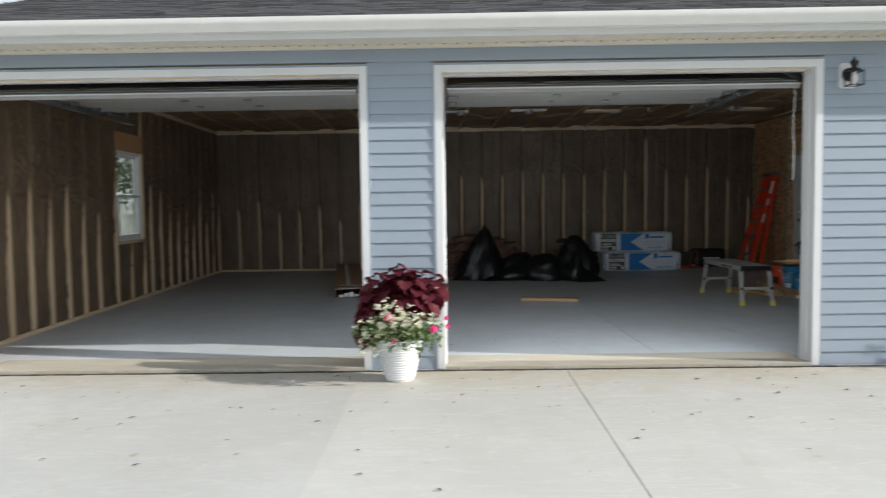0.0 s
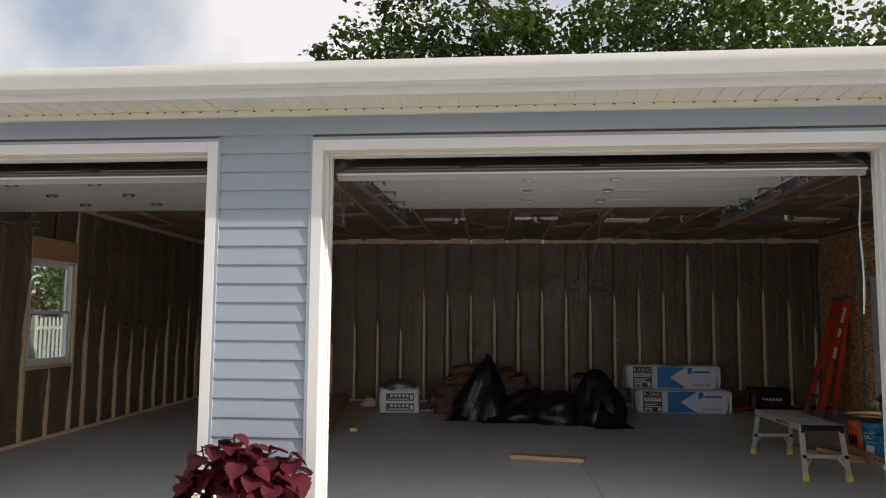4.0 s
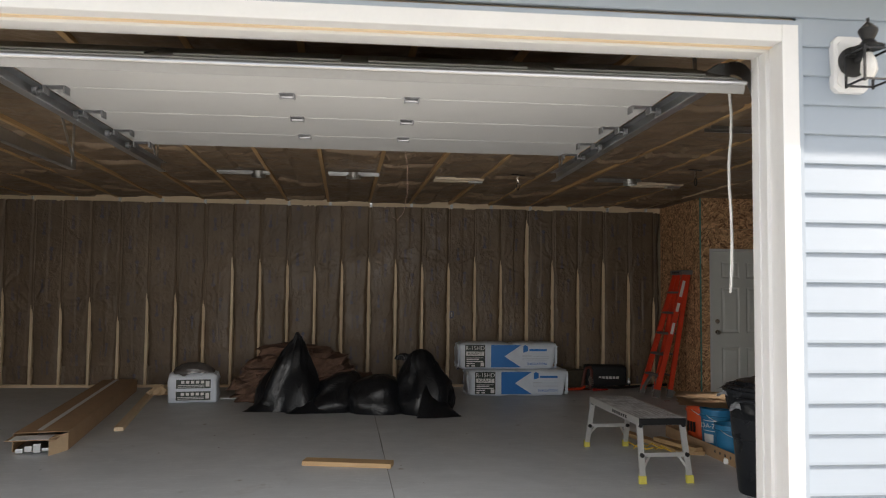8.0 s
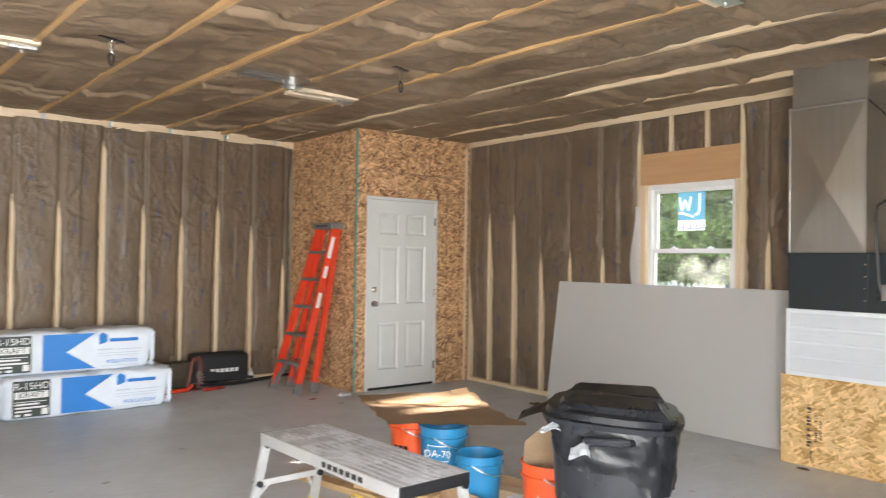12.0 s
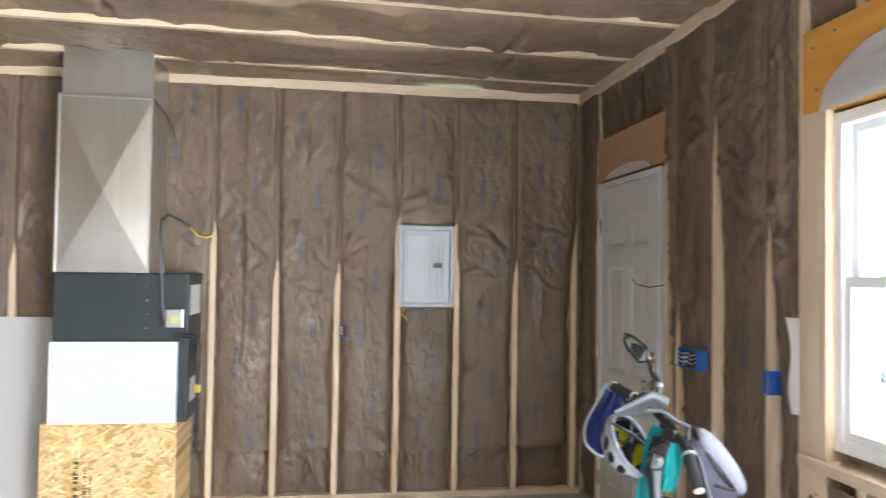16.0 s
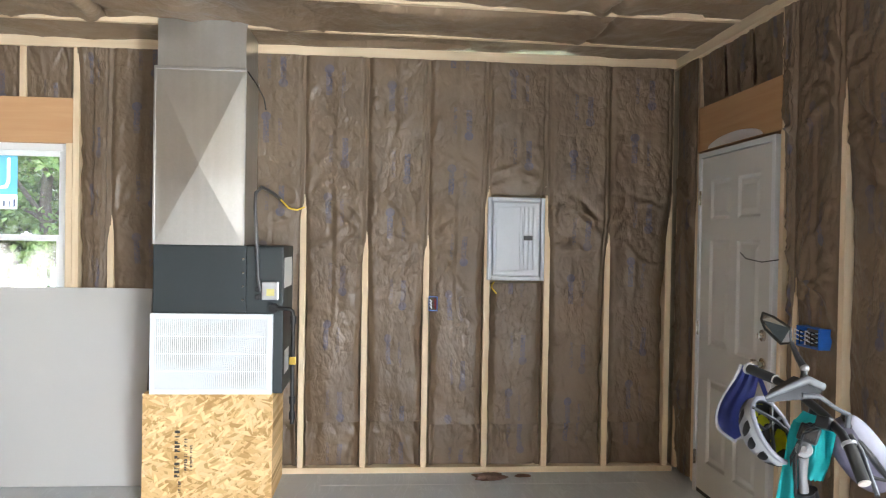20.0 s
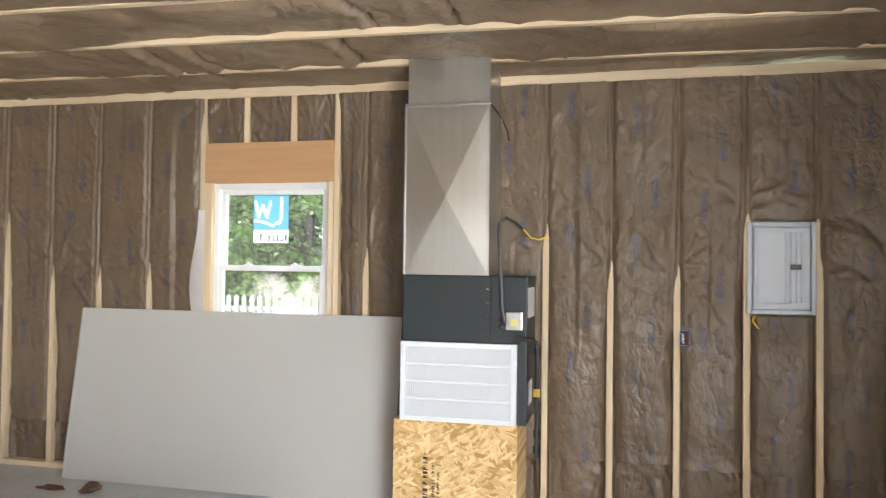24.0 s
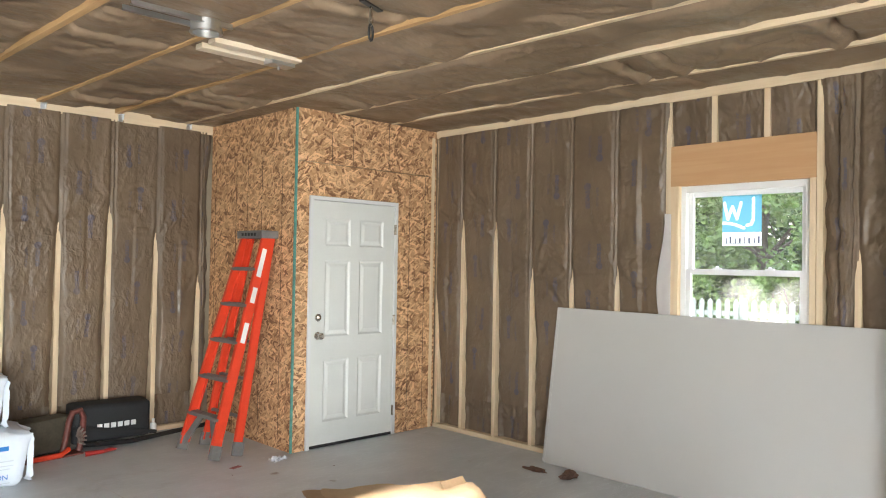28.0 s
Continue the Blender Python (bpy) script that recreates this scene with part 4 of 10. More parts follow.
for k in range(36):
    x = ROOF_W - rnd.uniform(0, 0.3)
    while x < ROOF_E:
        w = rnd.choice((0.14, 0.17, 0.21, 0.32))
        t0, t1 = (k * 0.146) / 5.27, (k * 0.146 + 0.16) / 5.27
        th = rnd.choice((0.006, 0.009, 0.013))
        a, b = max(x, ROOF_W) + 0.002, min(x + w, ROOF_E) - 0.002
        if b > a + 0.01:
            p = [(a, t0, th), (b, t0, th), (b, t1, 0.003), (a, t1, 0.003), (a, t0, 0.001), (b, t0, 0.001)]
            v = [bm.verts.new((q[0], EAVE_Y + run * q[1], EAVE_Z + rise * q[1] + q[2])) for q in p]
            bm.faces.new(v[:4])
            bm.faces.new((v[4], v[5], v[1], v[0]))
        x += w
tagged(part("shingles", bm, M_SHINGLE, roof, "charcoal asphalt shingles in courses", fix=False), kind="stuff")

eave = thing("eave", Matrix(), "white gutter and off-white vinyl soffit along the eave", "eave", kind="structure")
bm = bmesh.new()
prof = ((-0.285, 2.685), (-0.285, 2.590), (-0.360, 2.590), (-0.370, 2.612), (-0.395, 2.634), (-0.405, 2.660), (-0.405, 2.685), (-0.395, 2.685), (-0.395, 2.663), (-0.387, 2.640), (-0.352, 2.600), (-0.295, 2.600), (-0.295, 2.685))
rings = [[bm.verts.new((x, y, z)) for y, z in prof] for x in (ROOF_W, ROOF_E)]
for i in range(len(prof)):
    j = (i + 1) % len(prof)
    bm.faces.new((rings[0][i], rings[0][j], rings[1][j], rings[1][i]))
part("gutter", bm, M_GUTTER, eave, "white metal gutter", smooth=30)
bm = bmesh.new()
box(bm, ROOF_W, ROOF_E, -0.285, -0.26, 2.545, 2.650)
part("fascia", bm, M_WHITE, eave)
bm = bmesh.new()
box(bm, ROOF_W, ROOF_E, -0.26, 0.02, 2.556, 2.566)
x = ROOF_W + 0.05
while x < ROOF_E - 0.05:
    box(bm, x, x + 0.012, -0.255, -0.03, 2.551, 2.5562)
    x += 0.1016
part("soffit", bm, M_SOFFIT, eave, "off-white ribbed vinyl soffit")
bm = bmesh.new()
box(bm, ROOF_W, ROOF_E, -0.028, 0.018, 2.523, 2.5555, 0.004)
part("soffit_channel", bm, M_SOFFIT, eave)

bm = bmesh.new()
for k in range(128):
    x = ROOF_W + 0.056 + 0.1016 * k
    box(bm, x - 0.006, x + 0.006, -0.031, -0.0282, 2.545, 2.553)
tagged(part("vent_notches", bm, M_BLACK, eave, "row of small dark notches"), kind="stuff")

# ---- ceiling: one mesh of joists and batts ----
JOIST_Z = 2.80
# where light cans and boxes keep the batts pressed up
FITTINGS = ((1.05, 1.70, 6.08), (-0.2, 0.46, 6.14), (4.15, 4.76, 6.07), (4.20, 4.86, 3.26), (2.28, 2.94, 6.42), (4.74, 5.40, 6.45), (4.89, 5.56, 2.93))


def ceiling_x(k, y):
    return 0.305 + 0.617 * k + 0.036 * (9.0 - y)


points, uvs, quads, skins = [], [], [], []
rnd = random.Random(21)
for k in range(-9, 13):
    start = len(points)
    for y in (0.16, 9.0):
        x = ceiling_x(k, y)
        points += [(x - 0.019, y, JOIST_Z - 0.010), (x + 0.019, y, JOIST_Z - 0.010), (x + 0.019, y, JOIST_Z + 0.035), (x - 0.019, y, JOIST_Z + 0.035)]
    uvs += [(0.0, 0.0)] * 8
    quads += [tuple(start + i for i in q) for q in ((0, 1, 5, 4), (1, 2, 6, 5), (3, 0, 4, 7))]
    skins += [1 if k < 9 else 3] * 3
    rows, cols = 460, 34
    tight = 1.0 if k > 4 else 0.0
    salt = k + 40
    ys = np.linspace(0.1, 9.05, rows + 1)
    t = np.linspace(0, 1, cols + 1)
    S, Y = np.meshgrid(0.5 * t + 0.25 - 0.25 * np.cos(np.pi * t), ys)
    cover = [0.5 + 1.0 * ripple(ys * 0.9, ys * 0 + q * 3, salt) + 0.3 * ripple(ys * 7, ys * 0 + q * 3, salt) for q in (0, 1)]
    lapped = np.clip(np.where(S < 0.5, cover[0][:, None], cover[1][:, None]) + 0.4 * tight, 0, 1)
    A = ceiling_x(k, Y) + 0.019 - 0.010 * lapped
    B = ceiling_x(k + 1, Y) - 0.019 + 0.010 * lapped
    X = A + (B - A) * S
    edge = np.minimum(X - A, B - X)
    deep = np.clip(edge / 0.05, 0, 1) * np.clip((Y - 0.05) * 4, 0, 1) * np.clip((9.1 - Y) * 4, 0, 1)
    deep = np.where(A > 7.0, 0.35 * deep, deep)
    deep = np.where((X > 6.0) & (Y > 7.35), 0.12 * deep, deep)
    for p, q, fy in FITTINGS:
        deep = np.where((X > p) & (X < q) & (np.abs(Y - fy) < 0.2), 0.15 * deep, deep)
    z = JOIST_Z + 0.028 - 0.031 * lapped + 0.008 * deep * (1 - tight)
    sag = 0.012 + 0.026 * ripple(X * 2.6, Y * 2.0, salt) + 0.015 * ripple(X * 2.0, Y * 5.5, salt + 1) + 0.006 * ripple(X * 9, Y * 11, salt + 2)
    lines = []
    for q in range(80):
        # cross folds that start at the stapled flanges
        side = rnd.choice((-1, 1))
        y = rnd.uniform(0.2, 9.0)
        at = ceiling_x(k, y) + 0.02 if side > 0 else ceiling_x(k + 1, y) - 0.02
        lean = rnd.gauss(0, 0.5)
        lines.append((at, y, lean if side > 0 else math.pi - lean, rnd.uniform(0.10, 0.55), rnd.choice((-1, 1)) * rnd.uniform(0.008, 0.024), rnd.uniform(0.008, 0.016)))
    for q in range(55):
        y = rnd.uniform(0.2, 9.0)
        lines.append((ceiling_x(k, y) + rnd.uniform(0.05, 0.55), y, rnd.uniform(0, math.pi), rnd.uniform(0.08, 0.35), rnd.choice((-1, 1)) * rnd.uniform(0.006, 0.020), rnd.uniform(0.008, 0.015)))
    z = z - deep * (sag + creases(X, Y, lines))
    for sy in sorted(rnd.uniform(0.8, 8.6) for _ in range(4)):
        gap = Y - sy - 0.025 * ripple(X * 9, Y * 0, salt + 4)
        z = z + deep * (0.060 * np.exp(-((gap / 0.014) ** 2)) - 0.026 * np.exp(-(((gap - 0.07) / 0.04) ** 2)))
    z = np.where(Y < 0.4, np.minimum(z, JOIST_Z + 0.002), z)
    start = len(points)
    points += list(zip(X.ravel().tolist(), Y.ravel().tolist(), z.ravel().tolist()))
    uvs += list(zip(S.ravel().tolist(), (Y.ravel() + 0.37 * k).tolist()))
    for j in range(rows):
        for i in range(cols):
            q = start + j * (cols + 1) + i
            quads.append((q, q + 1, q + cols + 2, q + cols + 1))
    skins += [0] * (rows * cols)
start = len(points)
points += [(-4.6, 0.55, 2.90), (7.8, 0.55, 2.90), (7.8, 8.6, 2.90), (-4.6, 8.6, 2.90)]
uvs += [(0.0, 0.0)] * 4
quads.append((start, start + 1, start + 2, start + 3))
skins.append(2)
me = bpy.data.meshes.new("ceiling")
me.from_pydata(points, [], quads)
order = np.empty(len(me.loops), dtype=np.int32)
me.loops.foreach_get("vertex_index", order)
me.uv_layers.new(name="UVMap").data.foreach_set("uv", np.array(uvs, dtype=np.float32)[order].ravel())
for m in (M_KRAFT_LIFTED, M_JOIST, M_PLASTER, M_PLATE_Y):
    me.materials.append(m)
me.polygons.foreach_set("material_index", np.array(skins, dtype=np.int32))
me.polygons.foreach_set("use_smooth", np.array(skins) == 0)
tagged(new("ceiling", me), "ceiling of pine joists with wrinkled brown kraft-faced insulation", "ceiling", kind="structure")

bm = bmesh.new()
box(bm, -0.02, 0.02, -0.004, 0.0, -0.03, 0.03)
box(bm, -0.02, 0.02, -0.05, -0.004, 0.027, 0.03)
box(bm, 0.017, 0.02, -0.03, -0.004, -0.01, 0.027)
clip_mesh = mesh_of("joist_clip", bm, M_GALV)
pieces(wall_north, "joist_clip", clip_mesh, [Matrix.Translation((ceiling_x(k, 9.0) + 0.03, NORTH_Y - 0.0125, 2.755)) for k in range(-6, 10)], "small galvanised truss clip")

# ---- strand-board closet ----
CL_X, CL_Y = 6.13, 7.55
closet = thing("closet", Matrix(), "corner closet clad in brown oriented strand board", "closet", kind="structure")
for (a, b, c, d), tag in (((CL_X, 6.262, 0.0, 2.36), ""), ((7.218, EAST_X - 0.005, 0.0, 2.36), ""), ((6.264, 7.216, 2.088, 2.36), ""), ((CL_X, EAST_X - 0.005, 2.363, 2.795), "")):
    bm = bmesh.new()
    box(bm, a + 0.0015, b - 0.0015, CL_Y, CL_Y + 0.014, c + 0.0015, d - 0.0015)
    part("panel", bm, M_OSB_X, closet)
for a, b, c, d in ((CL_Y + 0.015, 8.985, 0.0, 2.44), (CL_Y + 0.015, 8.985, 2.443, 2.795)):
    bm = bmesh.new()
    box(bm, CL_X, CL_X + 0.014, a, b, c, d)
    part("panel", bm, M_OSB_Y, closet)
M_CHALK = worn("black_chalk_line", (0.03, 0.022, 0.016), 0.9)
bm = bmesh.new()
for x in (6.48, 6.70, 7.10):
    box(bm, x - 0.002, x + 0.002, CL_Y - 0.0012, CL_Y + 0.002, 2.37, 2.78)
for x in (7.36, 7.55):
    box(bm, x - 0.002, x + 0.002, CL_Y - 0.0012, CL_Y + 0.002, 0.02, 2.35)
part("snap_lines", bm, M_CHALK, closet, "dark snapped lines")
bm = bmesh.new()
for y in (7.75, 8.07, 8.31, 8.51, 8.90):
    box(bm, CL_X - 0.0012, CL_X + 0.002, y - 0.002, y + 0.002, 0.02, 2.43)
part("snap_lines", bm, M_CHALK, closet, "dark snapped lines")
M_TEAL = worn("teal_sealed_edge", (0.10, 0.30, 0.26), 0.7, spread=0.4, scale=20)
bm = bmesh.new()
box(bm, CL_X - 0.004, CL_X + 0.012, CL_Y - 0.003, CL_Y + 0.016, 0.0, 2.79)
part("edge_strip", bm, M_TEAL, closet, "teal edge of the strand board")
bm = bmesh.new()
box(bm, 7.63, 7.66, CL_Y - 0.012, CL_Y, 0.0, 2.73)
part("corner_strip", bm, M_STUD, closet)


# ---- six-panel doors ----
def panel_door(name, m, w, h, material, label, knob_side, depth=0.044):
    """A six-panel steel door in its jamb; the local x runs across, y into the wall, and the panels face -y."""
    door = thing(name, m, label, "door", kind="structure")
    bm = bmesh.new()
    box(bm, 0, 0.032, 0.0, 0.11, 0, h, 0.002)
    box(bm, w - 0.032, w, 0.0, 0.11, 0, h, 0.002)
    box(bm, 0.032, w - 0.032, 0.0, 0.11, h - 0.032, h, 0.002)
    part("door_frame", bm, M_WHITE, door)
    bm = bmesh.new()
    x0, x1, z0, z1 = 0.036, w - 0.036, 0.028, h - 0.036
    W, H = x1 - x0, z1 - z0
    cols = ((0.145 * W, 0.445 * W), (0.555 * W, 0.855 * W))
    rws = ((0.09 * H, 0.345 * H), (0.44 * H, 0.755 * H), (0.815 * H, 0.93 * H))
    us = [0, *(v for c in cols for v in c), W]
    zs = [0, *(v for r in rws for v in r), H]
    for i in range(len(us) - 1):
        for j in range(len(zs) - 1):
            # each raised panel is a set of rings: a cove, a flat and a bevel up to the field
            steps = ((0.0, 0.0), (0.016, 0.012), (0.026, 0.012), (0.052, 0.004)) if i in (1, 3) and j in (1, 3, 5) else ((0.0, 0.0),)
            rings = []
            for inset, deep in steps:
                a, b, c, d = x0 + us[i] + inset, x0 + us[i + 1] - inset, z0 + zs[j] + inset, z0 + zs[j + 1] - inset
                rings.append([bm.verts.new((p, 0.012 + deep, q)) for p, q in ((a, c), (b, c), (b, d), (a, d))])
            for r0, r1 in zip(rings, rings[1:]):
                for k in range(4):
                    bm.faces.new((r0[k], r0[(k + 1) % 4], r1[(k + 1) % 4], r1[k]))
            bm.faces.new(rings[-1])
    bmesh.ops.remove_doubles(bm, verts=bm.verts[:], dist=0.0002)
    box(bm, x0, x1, 0.034, 0.034 + depth, z0, z1)
    leaf = part("door_leaf", bm, material, door, fix=False)
    bm = bmesh.new()
    box(bm, x0, x1, 0.012, 0.06, 0.003, 0.026)
    part("door_sweep", bm, M_RUBBER, door, "black door sweep")
    kx = x0 + (0.065 if knob_side < 0 else W - 0.065)
    turn = Matrix.Rotation(math.pi / 2, 4, "X")
    bm = bmesh.new()
    lathe(bm, ((0.032, 0.0), (0.032, 0.006), (0.014, 0.010), (0.012, 0.03), (0.024, 0.038), (0.029, 0.05), (0.026, 0.062), (0.012, 0.068)), 20, Matrix.Translation((kx, 0.012, 0.93)) @ turn)
    part("door_knob", bm, M_CHROME, door, "satin nickel knob", smooth=True)
    bm = bmesh.new()
    lathe(bm, ((0.031, 0.0), (0.031, 0.009), (0.024, 0.014), (0.008, 0.015)), 20, Matrix.Translation((kx, 0.012, 1.08)) @ turn)
    box(bm, kx - 0.004, kx + 0.004, -0.022, 0.0, 1.065, 1.095, 0.002)
    part("deadbolt", bm, M_CHROME, door, "satin nickel deadbolt", smooth=True)
    hx = (w - 0.034) if knob_side < 0 else 0.034
    for z in (0.22, 1.03, 1.84):
        bm = bmesh.new()
        tube(bm, ((hx, -0.006, z - 0.045), (hx, -0.006, z + 0.045)), 0.006)
        box(bm, hx - 0.012, hx + 0.012, -0.001, 0.003, z - 0.045, z + 0.045)
        part("hinge", bm, M_CHROME, door)
    return door


panel_door("door_1", pose(6.265, CL_Y - 0.012, 0), 0.95, 2.085, M_DOOR, "white six-panel steel door in the strand-board closet, shut", -1)
# the front door is seen from indoors: it faces +y
panel_door("door_2", pose(7.33, SOUTH_Y + 0.012, 0, 0, 0, 180), 0.92, 2.12, M_DOOR_IN, "grey-white six-panel steel entry door, shut, seen from indoors", 1)
bm = bmesh.new()
for x0, x1, z0, z1 in ((6.33, 6.41, -0.02, 2.20), (7.33, 7.41, -0.02, 2.20), (6.41, 7.33, 2.12, 2.20)):
    box(bm, x0, x1, 0.0, 0.03, z0, z1, 0.003)
structure("door_casing", bm, M_WHITE, "white casing round the front entry door", "door casing")
bm = bmesh.new()
box(bm, 6.43, 7.31, 0.03, 0.05, 0.0, 2.09)
structure("door_3", bm, M_DOOR, "white outer face of the front entry door", "door")


# ---- double-hung windows ----
M_SIGN_BLUE = translucent("sticker_blue", (0.15, 0.42, 0.60))
M_SIGN_WHITE = translucent("sticker_white", (0.92, 0.92, 0.92), 0.8)
M_SIGN_INK = translucent("sticker_ink", (0.10, 0.11, 0.16), 0.4)
M_SIGN_GREY = translucent("printed_notice", (0.60, 0.58, 0.64), 0.35)


def window(name, m, w, h, label, sticker=True, notice=False):
    """A white vinyl double-hung window; local x across, z up, and -y is the outdoors."""
    win = thing(name, m, label, "window", kind="structure")
    bm = bmesh.new()
    frame_of(bm, 0, w, 0, h, 0.045, 0.0, 0.085, True, 0.003)
    part("window_frame", bm, M_VINYL, win)
    mid = h * 0.497
    for tag, z0, z1, y0, y1 in (("lower_sash", 0.04, mid + 0.02, 0.045, 0.075), ("upper_sash", mid - 0.02, h - 0.04, 0.012, 0.042)):
        bm = bmesh.new()
        frame_of(bm, 0.042, w - 0.042, z0, z1, 0.038, y0, y1, True, 0.003)
        sash = part(tag, bm, M_VINYL, win)
        bm = bmesh.new()
        box(bm, 0.08, w - 0.08, (y0 + y1) / 2 - 0.002, (y0 + y1) / 2 + 0.002, z0 + 0.038, z1 - 0.038)
        pane = part("pane", bm, M_GLASS, sash)
        pane.visible_shadow = False
    for x in (0.3 * w, 0.7 * w):
        bm = bmesh.new()
        box(bm, x - 0.03, x + 0.03, 0.052, 0.072, mid + 0.02, mid + 0.03, 0.003)
        lathe(bm, ((0.012, 0), (0.012, 0.008), (0.006, 0.012)), 12, Matrix.Translation((x, 0.062, mid + 0.03)))
        part("sash_lock", bm, M_VINYL, win)
    if sticker:
        s, t, f = 0.27, 0.25, 0.095
        x0, z0 = 0.53 * w - s / 2, h - 0.078 - t
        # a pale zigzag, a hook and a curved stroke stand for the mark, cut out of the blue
        zig = [(s * q, t * e) for q, e in ((0.95, 0.80), (0.86, 0.36), (0.74, 0.70), (0.62, 0.36), (0.52, 0.80))]
        hook = [(s * q, t * e) for q, e in ((0.20, 0.90), (0.20, 0.35), (0.26, 0.20), (0.36, 0.18))]
        swoop = [(s * q, t * (0.03 + 0.22 * math.sin(2.4 * (q - 0.30)))) for q in (0.44, 0.56, 0.68, 0.80, 0.92, 0.99)]
        nx, nz = 78, 72
        U, V = np.meshgrid((np.arange(nx) + 0.5) * s / nx, (np.arange(nz) + 0.5) * t / nz)
        mark = np.zeros(U.shape, dtype=bool)
        for run_, thick in ((zig, 0.0105), (hook, 0.0105), (swoop, 0.010)):
            for (ux, uz), (vx, vz) in zip(run_, run_[1:]):
                along = np.clip(((U - ux) * (vx - ux) + (V - uz) * (vz - uz)) / ((vx - ux) ** 2 + (vz - uz) ** 2), 0, 1)
                mark |= np.hypot(U - ux - along * (vx - ux), V - uz - along * (vz - uz)) < thick
        sign = None
        for name, chosen, material, lab in (("sticker", ~mark, M_SIGN_BLUE, "blue maker's sticker"), ("emblem", mark, M_SIGN_WHITE, "")):
            bm = bmesh.new()
            for j, i in zip(*np.nonzero(chosen)):
                px, pz = x0 + s * int(i) / nx, z0 + t * int(j) / nz
                bm.faces.new([bm.verts.new((px + s / nx * p, 0.0296, pz + t / nz * q)) for p, q in ((0, 0), (1, 0), (1, 1), (0, 1))])
            bmesh.ops.remove_doubles(bm, verts=bm.verts[:], dist=0.0002)
            made = part(name, bm, material, sign or win, lab, fix=False)
            sign = sign or made
        if not notice:
            bm = bmesh.new()
            bm.faces.new([bm.verts.new((x0 + s * p, 0.0296, z0 - f + (f - 0.002) * q)) for p, q in ((0, 0), (1, 0), (1, 1), (0, 1))])
            part("sticker_foot", bm, M_SIGN_WHITE, sign, fix=False)
        bm = bmesh.new()
        for k in range(8):
            a = x0 + s * (0.04 + 0.12 * k)
            low, high = ((0.42, 0.10) if notice else (0.80, 0.42 - 0.10 * (k % 3 == 0)))
            box(bm, a, a + s * (0.03 if k % 2 else 0.05), 0.0299, 0.0306, z0 - low * f, z0 - high * f)
        if not notice:
            box(bm, x0 + s * 0.05, x0 + s * 0.92, 0.0299, 0.0306, z0 - 0.84 * f, z0 - 0.80 * f)
        tagged(part("print", bm, M_SIGN_GREY if notice else M_SIGN_INK, sign), kind="stuff")
        if notice:
            bm = bmesh.new()
            nx, n0, n1 = x0 + 0.03, z0 - 0.28, z0 - 0.045
            box(bm, nx, nx + 0.235, 0.0285, 0.0292, n0, n1)
            note = part("notice", bm, M_SIGN_GREY, win, "printed paper notice")
            bm = bmesh.new()
            for k in range(9):
                box(bm, nx + 0.02, nx + 0.15 + 0.013 * (k * 5 % 6), 0.0293, 0.0299, n1 - 0.035 - 0.021 * k, n1 - 0.030 - 0.021 * k)
            tagged(part("print", bm, M_SIGN_BLUE, note), kind="stuff")
    return win


window("window_1", pose(4.27, 0.035, 0.92), 0.81, 1.205, "white vinyl double-hung window with a blue sticker and a notice", True, True)
window("window_2", pose(EAST_X + 0.125, 4.155, 0.92, 0, 0, 90), 0.905, 1.205, "white vinyl double-hung window with a blue sticker", True)
window("window_3", pose(-4.20 - 0.036 * 4.48 - 0.125, 4.935, 0.86, 0, 0, -88), 0.905, 1.23, "white vinyl double-hung window with its lower sash up", False)
bm = bmesh.new()
frame_of(bm, 4.225, 5.085, 0.87, 2.085, 0.045, -0.012, 0.034, True, 0.004)
box(bm, 4.215, 5.095, -0.022, 0.034, 0.862, 0.875, 0.003)
structure("window_casing", bm, M_WHITE, "white casing round the front window", "window casing")

# ---- furnace on its strand-board base ----
base = thing("plenum_box", pose(7.205, 2.77, 0), "plenum box of new oriented strand board under the furnace", "base")
for name, dims in (("front_panel", (0, 0.012, 0, 0.745, 0, 0.615)), ("side_panel", (0.0125, 0.47, 0, 0.012, 0, 0.615)), ("side_panel", (0.0125, 0.47, 0.733, 0.745, 0, 0.615)), ("top_panel", (0.0, 0.47, 0, 0.745, 0.6152, 0.628))):
    bm = bmesh.new()
    box(bm, *dims)
    part(name, bm, M_OSB_NEW, base)
M_INK = worn("stamped_ink", (0.05, 0.04, 0.03), 0.8)
bm = bmesh.new()
rnd = random.Random(8)
for y, z0, z1, tall in ((0.545, 0.14, 0.42, 0.030), (0.495, 0.18, 0.36, 0.018), (0.465, 0.18, 0.33, 0.014), (0.53, 0.05, 0.11, 0.016)):
    # words stamped up the board, letter by letter
    z = z0
    while z < z1:
        box(bm, -0.0012, 0.0, y - tall / 2, y + tall / 2, z, z + tall * 0.22)
        if rnd.random() < 0.7:
            box(bm, -0.0012, 0.0, y - tall / 2 + tall * rnd.choice((0.0, 0.4, 0.8)), y - tall / 2 + tall * 1.0, z + tall * 0.22, z + tall * 0.55)
        z += tall * rnd.choice((0.75, 0.8, 0.8, 1.3))
tagged(part("print", bm, M_INK, base, "dark stamped print"), kind="stuff")

